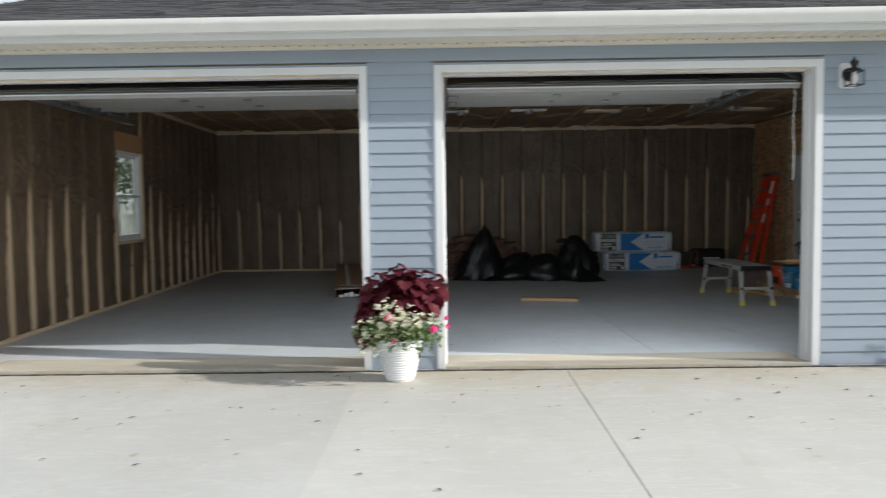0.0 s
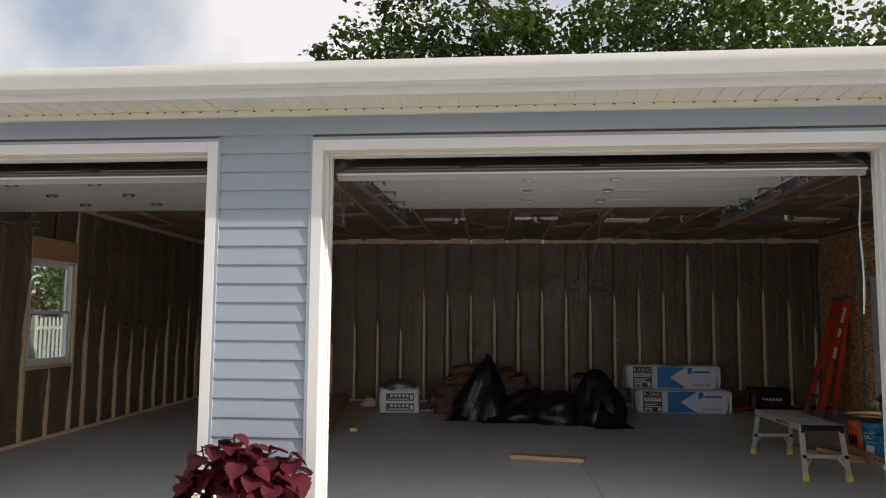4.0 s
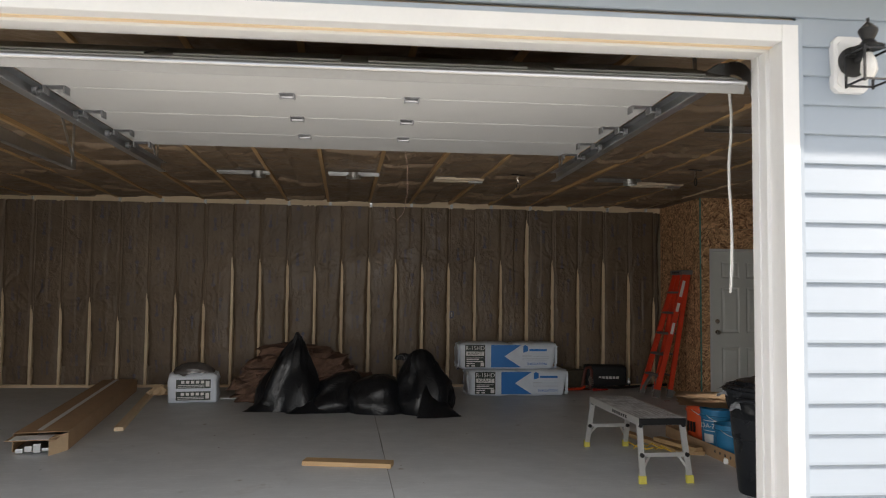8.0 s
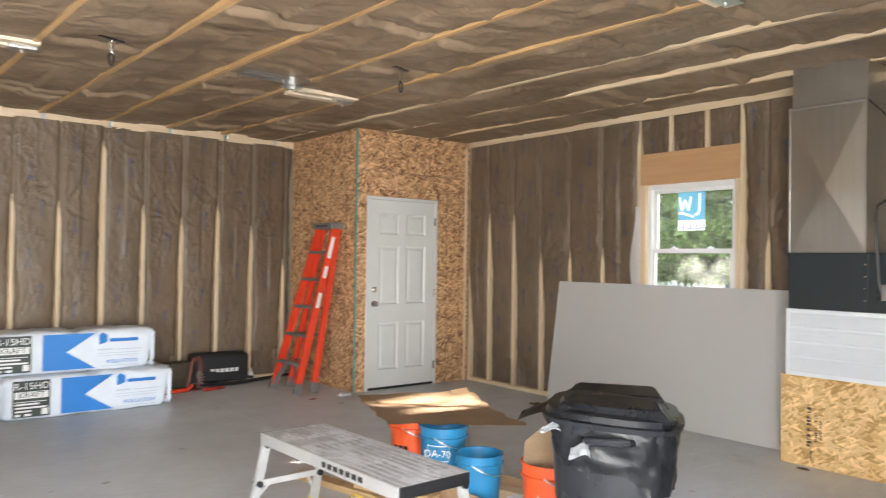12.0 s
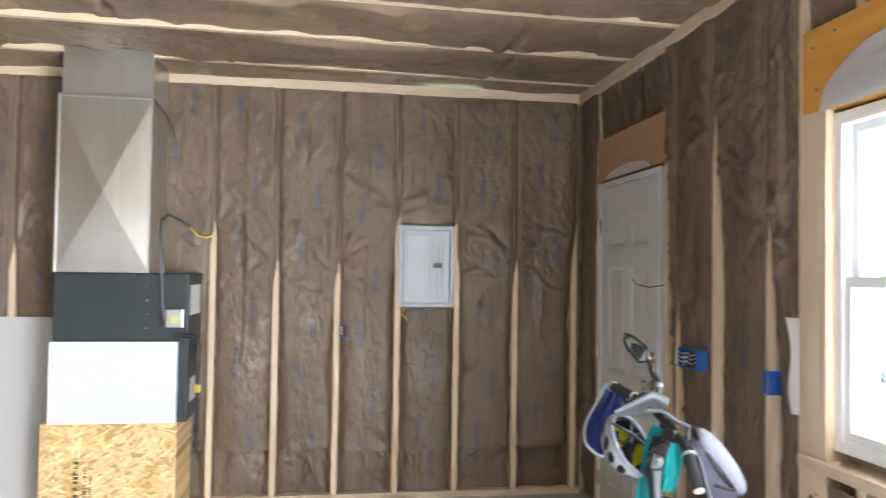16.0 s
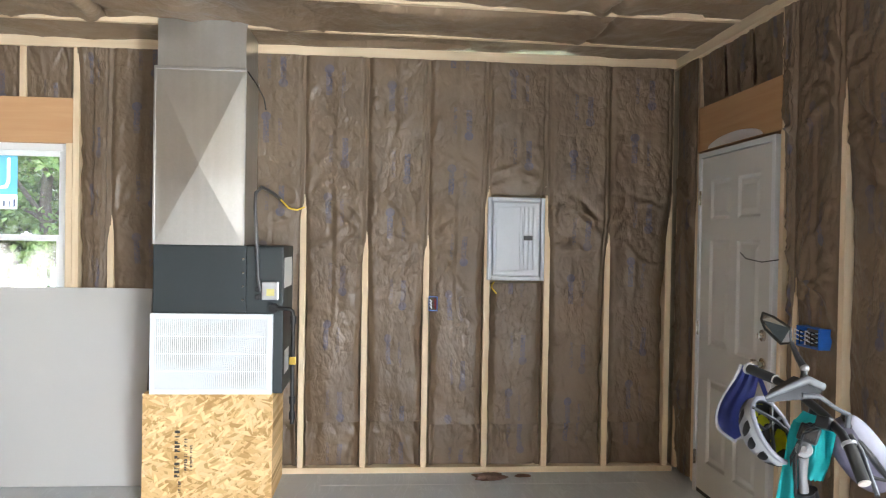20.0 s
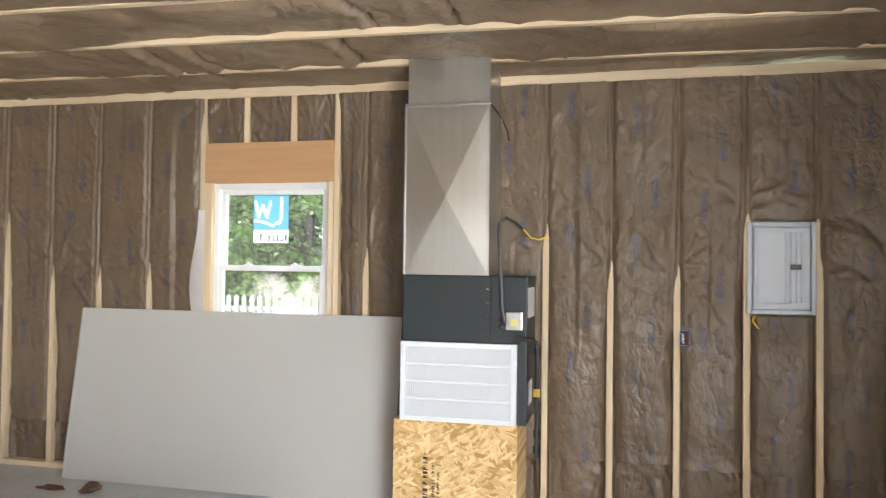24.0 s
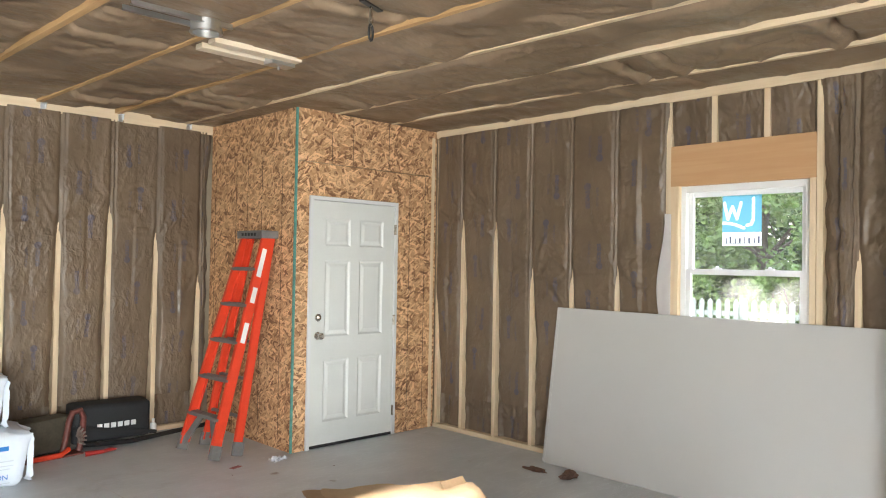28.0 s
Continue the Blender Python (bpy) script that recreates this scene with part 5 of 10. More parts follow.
furnace = thing("furnace", pose(7.20, 2.72, 0.628), "charcoal upflow furnace with a white slotted return grille", "furnace")
bm = bmesh.new()
box(bm, 0.02, 0.47, 0.0, 0.745, 0.0, 0.868, 0.004)
cabinet = part("cabinet", bm, M_FURNACE, furnace)
bm = bmesh.new()
box(bm, 0.004, 0.0195, 0.215, 0.745, 0.475, 0.862, 0.003)
part("door_panel", bm, M_FURNACE, furnace)
bm = bmesh.new()
box(bm, 0.006, 0.0195, 0.004, 0.212, 0.475, 0.862, 0.003)
part("door_panel", bm, M_FURNACE, furnace)
bm = bmesh.new()
frame_of(bm, 0.055, 0.755, 0.0, 0.470, 0.03, -0.012, 0.018, True, 0.003)
bmesh.ops.transform(bm, matrix=Matrix(((0, 1, 0, 0.0), (1, 0, 0, 0), (0, 0, 1, 0), (0, 0, 0, 1))), verts=bm.verts[:])
for k in range(1, 4):
    z = 0.03 + 0.41 * k / 4
    box(bm, -0.0075, 0.004, 0.085, 0.725, z - 0.004, z + 0.004)
grille = part("grille", bm, M_GRILLE, furnace, "white slotted return-air grille")
bm = bmesh.new()
for k in range(57):
    y = 0.088 + 0.634 * k / 56
    box(bm, -0.007, 0.006, y - 0.0040, y + 0.0040, 0.03, 0.44)
tagged(part("slats", bm, M_GRILLE, grille), kind="stuff")
bm = bmesh.new()
box(bm, 0.010, 0.0195, 0.06, 0.74, 0.008, 0.466)
part("filter", bm, M_GRILLE, grille, "pale filter behind the slots")
bm = bmesh.new()
lathe(bm, ((0.006, 0), (0.006, 0.003), (0.002, 0.005)), 8, Matrix.Rotation(-math.pi / 2, 4, "Y"))
pieces(furnace, "screw", mesh_of("screw", bm, M_CHROME), [Matrix.Translation((0.0042, 0.232, z)) for z in (0.55, 0.63, 0.71, 0.79)])
bm = bmesh.new()
box(bm, -0.035, 0.004, 0.022, 0.118, 0.555, 0.66, 0.005)
ctl = part("switch_box", bm, M_GALV, furnace, "steel switch box with a yellow label")
bm = bmesh.new()
box(bm, -0.038, -0.0352, 0.045, 0.09, 0.58, 0.62)
part("label_plate", bm, worn("yellow_label", (0.70, 0.65, 0.25), 0.6), ctl)
for z in (0.57, 0.615):
    bm = bmesh.new()
    lathe(bm, ((0.016, 0), (0.016, 0.012), (0.010, 0.014)), 14, Matrix.Translation((0.006, 0.145, z)) @ Matrix.Rotation(-math.pi / 2, 4, "Y"))
    part("plug", bm, M_BLACK, furnace)
bm = bmesh.new()
tube(bm, ((-0.012, 0.125, 0.60), (-0.02, 0.14, 0.68), (-0.02, 0.152, 0.9), (-0.015, 0.165, 1.10), (0.03, 0.17, 1.18), (0.12, 0.15, 1.22), (0.25, 0.11, 1.20), (0.40, 0.08, 1.17)), 0.010, 10)
part("conduit", bm, worn("dark_flexible_conduit", (0.13, 0.13, 0.135), 0.5, 0.4), furnace, "flexible dark grey conduit", smooth=True)
bm = bmesh.new()
tube(bm, ((0.41, 0.078, 1.165), (0.45, 0.03, 1.11), (0.465, -0.02, 1.10), (0.475, -0.07, 1.12)), 0.006, 8)
part("cable", bm, M_YELLOW, furnace, "yellow cable")
M_PIPE = worn("black_iron_pipe", (0.02, 0.02, 0.021), 0.45, 0.3)
bm = bmesh.new()
tube(bm, ((0.03, 0.05, 0.505), (-0.03, 0.05, 0.505)), 0.028, 14)
tube(bm, ((-0.02, 0.05, 0.505), (-0.02, -0.035, 0.505), (-0.02, -0.06, 0.49), (-0.02, -0.065, 0.46), (-0.02, -0.065, -0.17)), 0.012, 10)
for z in (0.44, 0.20, -0.03, -0.12):
    tube(bm, ((-0.02, -0.065, z - 0.022), (-0.02, -0.065, z + 0.022)), 0.019, 10)
part("gas_pipe", bm, M_PIPE, furnace, "black iron gas pipe", smooth=True)
bm = bmesh.new()
box(bm, -0.042, -0.03, -0.085, -0.045, 0.18, 0.225, 0.003)
part("gas_valve", bm, worn("yellow_brass", (0.6, 0.42, 0.08), 0.35, 0.6), furnace)
for z0, z1, x0, x1 in ((0.62, 0.80, 0.06, 0.40), (0.1, 0.24, 0.1, 0.3)):
    bm = bmesh.new()
    box(bm, x0, x1, -0.0015, 0.0, z0, z1)
    part("rating_label", bm, M_PAPER, furnace, "pale rating label")

duct = thing("supply_duct", pose(7.20, 2.955, 1.497), "bare galvanised sheet-metal duct rising from the furnace", "duct")


def duct_face(bm, z0, z1, y0, y1, x0, x1, cross):
    """A four-sided duct; cross lifts the middle of the front along its diagonals."""
    c = [[bm.verts.new((x, y, z)) for x, y in ((x0, y0), (x0, y1), (x1, y1), (x1, y0))] for z in (z0, z1)]
    for i in range(1, 4):
        j = (i + 1) % 4
        bm.faces.new((c[0][i], c[0][j], c[1][j], c[1][i]))
    mid = bm.verts.new((x0 - cross, (y0 + y1) / 2, z0 + (z1 - z0) * 0.46))
    ring = (c[0][1], c[0][0], c[1][0], c[1][1])
    for a, b in zip(ring, ring[1:] + ring[:1]):
        bm.faces.new((a, b, mid))


bm = bmesh.new()
duct_face(bm, 0.0, 1.02, 0.0, 0.515, 0.02, 0.46, 0.022)
part("duct_body", bm, M_DUCT, duct)
bm = bmesh.new()
duct_face(bm, 1.035, 1.32, 0.004, 0.511, 0.05, 0.455, -0.003)
part("duct_collar", bm, M_DUCT, duct)
bm = bmesh.new()
box(bm, 0.012, 0.465, -0.006, 0.521, 1.018, 1.037, 0.004)
box(bm, 0.014, 0.024, -0.006, 0.004, 0.0, 1.02)
box(bm, 0.014, 0.024, 0.511, 0.521, 0.0, 1.02)
part("drive_cleat", bm, M_GALV, duct)
bm = bmesh.new()
tube(bm, ((0.03, -0.008, 1.022), (0.12, -0.05, 0.96), (0.22, -0.075, 0.90), (0.27, -0.08, 0.84)), 0.004, 6)
part("hanger_wire", bm, M_BLACK, duct, "black wire at the duct's corner", smooth=True)

# ---- electrical panel ----
pan = thing("electrical_panel", pose(EAST_X - 0.004, 1.062, 1.288), "grey steel electrical breaker panel, shut", "breaker panel")
bm = bmesh.new()
box(bm, 0.012, 0.07, 0.002, 0.383, 0.002, 0.553)
part("tub", bm, M_PANEL, pan)
bm = bmesh.new()
frame_of(bm, 0.0, 0.385, 0.0, 0.555, 0.028, 0.0, 0.030, True, 0.007)
bmesh.ops.transform(bm, matrix=Matrix(((0, 1, 0, -0.0185), (1, 0, 0, 0), (0, 0, 1, 0), (0, 0, 0, 1))), verts=bm.verts[:])
part("trim_plate", bm, M_PANEL, pan)
bm = bmesh.new()
box(bm, -0.014, 0.0115, 0.036, 0.349, 0.036, 0.519, 0.004)
lid = part("panel_door", bm, M_PANEL, pan)
bm = bmesh.new()
for y in (0.075, 0.105, 0.135):
    box(bm, -0.026, -0.0142, y - 0.008, y + 0.008, 0.07, 0.49, 0.003)
frame_of_rib = ((0.162, 0.170, 0.06, 0.495), (0.318, 0.326, 0.06, 0.495), (0.170, 0.318, 0.06, 0.068), (0.170, 0.318, 0.487, 0.495), (0.145, 0.152, 0.06, 0.495))
for y0, y1, z0, z1 in frame_of_rib:
    box(bm, -0.022, -0.0142, y0, y1, z0, z1, 0.002)
box(bm, -0.020, -0.0142, 0.335, 0.342, 0.06, 0.5, 0.002)
tagged(part("ribs", bm, M_PANEL, lid), kind="stuff")
bm = bmesh.new()
box(bm, -0.034, -0.0262, 0.085, 0.145, 0.27, 0.30, 0.003)
part("latch", bm, M_BLACK, lid, "black latch")
bm = bmesh.new()
tube(bm, [(0.01, 0.33 + 0.02 * math.sin(k), -0.01 - 0.02 * k) for k in range(5)], 0.005)
part("cable", bm, M_YELLOW, pan, "yellow cable loop")

# ---- leaning drywall ----
tilt = math.degrees(math.atan2(0.175, 1.21))
M_DW_EDGE = worn("drywall_edge", (0.66, 0.66, 0.64), 0.9, spread=0.03)
for k in range(3):
    sheet_ = thing("drywall_sheet", pose(7.478 + 0.0135 * k, 3.60 + 0.022 * k, 0.0, 0, tilt, 0), "grey sheet of drywall leaning on its long edge against the studs", "drywall sheet", "leaning drywall")
    bm = bmesh.new()
    box(bm, 0.0, 0.0125, 0.0, 2.44, 0.002, 1.22, 0.0015)
    part("board", bm, M_DRYWALL, sheet_)
    bm = bmesh.new()
    box(bm, 0.001, 0.0125, 2.4405, 2.443, 0.003, 1.218)
    part("end_tape", bm, M_DW_EDGE, sheet_, "pale tape on the board's end")


# ---- overhead garage doors, open ----
M_ROPE = worn("grey_white_rope", (0.40, 0.40, 0.39), 0.9, spread=0.1)


def overhead_door(g):
    x0, x1 = g[0] + 0.045, g[1] - 0.045
    door = thing("garage_door", pose(0, 0, 0), "pale steel sectional overhead door, raised under the ceiling", "garage door")
    W = x1 - x0
    ys = (0.62, 1.11, 1.58, 2.04, 2.46)
    z = 2.375
    for k, (a, b) in enumerate(zip(ys, ys[1:])):
        bm = bmesh.new()
        box(bm, x0, x1, a + 0.003, b - 0.003, z, z + 0.045, 0.004)
        for i in range(4):
            c = x0 + 0.1 + i * (W - 0.1) / 4
            box(bm, c, c + (W - 0.5) / 4, a + 0.08, b - 0.08, z + 0.045, z + 0.052, 0.003)
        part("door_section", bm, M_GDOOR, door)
    # the lowest section hangs in the bend of the track
    tip = Matrix.Translation((0, 0.617, z + 0.045)) @ Matrix.Rotation(math.atan2(0.175, 0.45), 4, "X")
    bm = bmesh.new()
    box(bm, x0, x1, -0.43, 0.0, -0.045, 0.0, 0.004)
    for i in range(4):
        c = x0 + 0.1 + i * (W - 0.1) / 4
        box(bm, c, c + (W - 0.5) / 4, -0.37, -0.08, 0.0, 0.007, 0.003)
    bmesh.ops.transform(bm, matrix=tip, verts=bm.verts[:])
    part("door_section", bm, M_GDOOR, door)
    bm = bmesh.new()
    box(bm, x0, x1, -0.49, -0.4305, -0.052, -0.004, 0.004)
    bmesh.ops.transform(bm, matrix=tip, verts=bm.verts[:])
    part("bottom_rail", bm, M_RAIL, door, "grey bottom rail")
    bm = bmesh.new()
    tube(bm, ((x0, -0.494, -0.012), (x1, -0.494, -0.012)), 0.007, 8)
    bmesh.ops.transform(bm, matrix=tip, verts=bm.verts[:])
    part("bottom_seal", bm, M_GALV, door, "pale edge of the bottom rail")
    for y in ys[1:4]:
        for c in (x0 + W * 0.383, x0 + W * 0.588):
            bm = bmesh.new()
            box(bm, c - 0.036, c + 0.036, y - 0.04, y + 0.04, z - 0.003, z)
            tube(bm, ((c - 0.03, y, z - 0.010), (c + 0.03, y, z - 0.010)), 0.009, 8)
            box(bm, c - 0.036, c - 0.028, y - 0.03, y + 0.012, z - 0.022, z - 0.003, 0.002)
            box(bm, c + 0.028, c + 0.036, y - 0.03, y + 0.012, z - 0.022, z - 0.003, 0.002)
            part("hinge", bm, M_ZINC, door, "small dull zinc hinge")
    for side, x in ((-1, x0), (1, x1)):
        for y in (1.11, 1.58, 2.04, 2.40):
            bm = bmesh.new()
            cx = x - side * 0.05
            box(bm, cx - 0.05, cx + 0.05, y - 0.03, y + 0.03, z - 0.004, z)
            box(bm, cx - 0.05, cx - 0.042, y - 0.03, y + 0.03, z - 0.035, z - 0.004)
            box(bm, cx + 0.042, cx + 0.05, y - 0.03, y + 0.03, z - 0.035, z - 0.004)
            tube(bm, ((cx - 0.06 * side * -1, y, z - 0.022), (x + side * 0.05, y, z - 0.022)), 0.007, 8)
            tube(bm, ((x + side * 0.028, y, z - 0.022), (x + side * 0.05, y, z - 0.022)), 0.022, 12)
            part("roller_hinge", bm, M_ZINC, door, "dull zinc roller hinge")
        bm = bmesh.new()
        tx = x + side * 0.045
        box(bm, tx - 0.024, tx + 0.024, 0.42, 3.22, z + 0.006, z + 0.010)
        box(bm, tx + side * 0.020, tx + side * 0.024, 0.42, 3.22, z - 0.055, z + 0.006)
        box(bm, tx - 0.024, tx + 0.024, 0.42, 3.22, z - 0.059, z - 0.055)
        part("track", bm, M_GALV, door, "galvanised door track")
        bm = bmesh.new()
        pts = [(tx, 0.42 - 0.26 * math.sin(t), z - 0.28 + 0.26 * math.cos(t) - 0.0) for t in [math.pi / 2 * k / 8 for k in range(9)]] + [(tx, 0.16, 1.6), (tx, 0.165, 0.05)]
        for a, b in zip(pts, pts[1:]):
            bar(bm, a, b, 0.004, 0.05, (0, 1, 0))
        part("track_bend", bm, M_GALV, door)
        for y in (0.75, 3.15):
            bm = bmesh.new()
            box(bm, tx + side * 0.025, tx + side * 0.028, y - 0.018, y + 0.018, z - 0.05, 2.80)
            if y > 1:
                bar(bm, (tx + side * 0.03, y, z), (tx + side * 0.03, y - 0.35, 2.79), 0.003, 0.035, (0, 1, 0))
                for q in range(5):
                    zz = z + 0.05 + q * 0.075
                    box(bm, tx + side * 0.028, tx + side * 0.030, y - 0.006, y + 0.006, zz, zz + 0.04)
            part("hanger", bm, M_GALV, door, "perforated steel hanger")
    bm = bmesh.new()
    rx = x1 + 0.105
    tube(bm, [(rx + 0.006 * math.sin(k * 1.3), 0.50 + 0.004 * math.cos(k * 2.1), z - 0.065 - 0.105 * k) for k in range(9)], [0.006] * 7 + [0.008, 0.005], 8)
    part("pull_rope", bm, M_ROPE, door, "frayed white pull rope", smooth=True)
    return door


overhead_door(G_RIGHT)
overhead_door(G_LEFT)

# ---- things indoors ----
def bag_film():
    s = Nodes("black_bin_liner", 0.3)
    v = s.coords()
    a = s.noise(5.0, v, 4.0, 0.55, 0.6)
    b = s.noise(22.0, v, 3.0, 0.5, 0.4)
    s.b.inputs["Specular IOR Level"].default_value = 0.4
    s.colour((0.007, 0.008, 0.010))
    s.rough(s.ramp(a, (0.3, 0.27), (0.7, 0.42)))
    crease = s.ramp(s.math("ABSOLUTE", s.math("SUBTRACT", a, 0.5)), (0.0, 1.0), (0.08, 0.0))
    k = s.bump(crease, 0.12, 0.02, s.bump(a, 0.10, 0.03))
    s.bump(b, 0.02, 0.006, k)
    return s.mat


def smeared(name, base, pale, dark):
    """Dull metal with dried smears of joint compound and dirt."""
    s = Nodes(name, 0.62, 0.1)
    v = s.coords()
    wipe = s.noise(1.0, s.coords((9, 3.5, 9)), 6.0, 0.65, 1.2)
    blot = s.noise(9.0, v, 6.0, 0.7, 0.8)
    tone = s.mix(s.ramp(wipe, (0.42, 0.0), (0.62, 1.0)), base, pale)
    tone = s.mix(s.ramp(blot, (0.56, 0.0), (0.68, 0.7)), tone, dark)
    s.colour(tone)
    s.bump(blot, 0.15, 0.002)
    return s.mat


M_BAG = bag_film()
M_WRAP = worn("white_poly_wrap", (0.70, 0.755, 0.83), 0.35, spread=0.05, scale=8.0, grain=18.0, relief=0.35)
M_PRINT_BLUE = worn("printed_blue", (0.02, 0.20, 0.58), 0.38, spread=0.06)
M_PRINT_DARK = worn("printed_dark_green", (0.035, 0.05, 0.045), 0.45, spread=0.1)
M_CARD = worn("cardboard", (0.40, 0.26, 0.15), 0.85, spread=0.12, scale=5.0, grain=40.0)
M_CARD_PALE = worn("pale_cardboard", (0.60, 0.44, 0.28), 0.85, spread=0.10)
M_ALU = worn("worn_aluminium", (0.55, 0.55, 0.54), 0.42, 0.5, 0.08, 12.0, 60.0, 0.06)
M_ALU_DUSTY = smeared("dusty_aluminium_deck", (0.40, 0.41, 0.43), (0.72, 0.74, 0.77), (0.18, 0.175, 0.17))
M_FIBRE = worn("orange_fibreglass", (0.72, 0.055, 0.018), 0.42, spread=0.10)
M_LADDER_GREY = worn("grey_ladder_steps", (0.22, 0.22, 0.22), 0.5, 0.4, 0.15)
M_FOOT_YELLOW = worn("yellow_rubber_foot", (0.62, 0.55, 0.10), 0.7)
M_BLUE_BUCKET = worn("blue_bucket", (0.02, 0.21, 0.42), 0.38, spread=0.05)
M_ORANGE = worn("orange_bucket", (0.75, 0.10, 0.025), 0.4, spread=0.05)
M_BIN = worn("charcoal_bin_plastic", (0.011, 0.013, 0.017), 0.30, spread=0.15, relief=0.08)
M_BIN.node_tree.nodes["Principled BSDF"].inputs["Specular IOR Level"].default_value = 0.5
M_SCRAP = worn("grey_white_film", (0.40, 0.42, 0.45), 0.4, spread=0.2, grain=30.0, relief=0.3)
M_FIBREGLASS = worn("brown_glass_wool", (0.150, 0.086, 0.060), 0.95, spread=0.45, scale=14.0, grain=90.0, relief=0.9)
M_PLANK = wood("weathered_plank", (0.55, 0.38, 0.21), (0.45, 0.28, 0.13), "x")
M_PINK = worn("copper_pink_wire", (0.36, 0.23, 0.18), 0.6)


def blob(bm, size, peak=0.0, lean=(0, 0), wrinkle=0.04, seed=0, flat=0.3, nu=44, nv=26, power=2.4):
    """A slumped sack: a superellipsoid, flat underneath, drawn up to a peak and creased."""
    sx, sy, sz = size
    ph = seed * 7.31

    def f(a, b):
        t, p = 2 * math.pi * a, math.pi * (b - 0.5)
        c, s = math.cos(p), math.sin(p)
        e = 2 / power
        d = Vector((math.copysign(abs(math.cos(t)) ** e, math.cos(t)) * abs(c) ** 0.7, math.copysign(abs(math.sin(t)) ** e, math.sin(t)) * abs(c) ** 0.7, s))
        n1 = noise.noise(Vector((d.x * 1.6 + ph, d.y * 1.6, d.z * 1.6)))
        n2 = abs(noise.noise(Vector((d.x * 4 + ph, d.y * 4, d.z * 2.2))))
        n3 = abs(noise.noise(Vector((math.cos(t) * 6 + ph, math.sin(t) * 6, d.z * 2))))
        k = 1 + wrinkle * (2.2 * n1 - 2.0 * n2 - 1.5 * n3 * (0.4 + max(0, d.z)))
        z = (d.z + flat) / (1 + flat)
        z = max(0.0, z)
        pull = 1 - peak * z ** 1.3
        return Vector((d.x * sx * k * pull + lean[0] * z * z, d.y * sy * k * pull + lean[1] * z * z, sz * z * (0.75 + 0.25 * k) if z > 0 else 0.002))

    sheet(bm, f, nu, nv)
    bmesh.ops.remove_doubles(bm, verts=bm.verts[:], dist=0.0015)


def trash_bag(m, size, label, peak, lean, seed, knot=None, tail=None, power=2.2, wrinkle=0.12):
    bag = thing("trash_bag", m, label, "trash bag", "black trash bags")
    bm = bmesh.new()
    blob(bm, size, peak, lean, wrinkle, seed, power=power)
    part("sack", bm, M_BAG, bag, smooth=60)
    if knot:
        bm = bmesh.new()
        x, y, z = knot
        for k in range(3):
            tube(bm, [(x - 0.10 + 0.03 * k + 0.05 * math.cos(q), y + 0.02 * k, z + 0.06 * math.sin(q)) for q in (0, 0.8, 1.6, 2.4, 3.1)], [0.03, 0.022, 0.02, 0.022, 0.03], 8)
        part("tie_loop", bm, M_BAG, bag, "knotted loops of the bag", smooth=60)
    if tail:
        bm = bmesh.new()
        (x0, y0), (x1, y1), wide = tail if len(tail) == 3 else tail + (0.17,)
        n = 10

        def f(a, b):
            w = wide * (1 - a) ** 0.8 + 0.015
            px, py = x0 + (x1 - x0) * a, y0 + (y1 - y0) * a
            dx, dy = -(y1 - y0), (x1 - x0)
            d = math.hypot(dx, dy)
            s = (b - 0.5) * 2
            return Vector((px + dx / d * w * s, py + dy / d * w * s, 0.004 + 0.95 * wide * (1 - a) ** 1.3 * (1 - s * s) * (1 + 0.35 * noise.noise(Vector((a * 4, s * 4, x0)))) + 0.012 * abs(noise.noise(Vector((a * 5, s * 3, x1))))))

        sheet(bm, f, n, 10)
        part("loose_film", bm, M_BAG, bag, "spread loose end of the bag", smooth=60)
    return bag


trash_bag(pose(0.62, 6.98, 0), (0.44, 0.36, 0.93), "tall black plastic trash bag drawn up to a point", 0.80, (0.08, 0.0), 1, tail=((0.32, 6.86), (0.10, 6.72)))
trash_bag(pose(1.14, 6.93, 0, 0, 0, 8), (0.42, 0.38, 0.46), "low black plastic trash bag lying on its side", 0.30, (0.20, 0.02), 2, power=2.3, wrinkle=0.07, tail=((0.98, 6.78), (0.62, 6.55), 0.24))
trash_bag(pose(1.66, 6.78, 0, 0, 0, -4), (0.40, 0.36, 0.44), "round taut black plastic trash bag", 0.16, (0.05, 0), 3, power=2.3, wrinkle=0.055)
trash_bag(pose(2.26, 6.76, 0), (0.42, 0.40, 0.74), "slumped black plastic trash bag with tied loops", 0.34, (-0.06, 0.02), 4, knot=(-0.20, -0.02, 0.62), tail=((2.28, 6.50), (2.66, 6.32), 0.34), wrinkle=0.10)
for ob in [o for o in bpy.data.objects if o.name.startswith("loose_film")]:
    ob.matrix_parent_inverse = ob.parent.matrix_world.inverted()

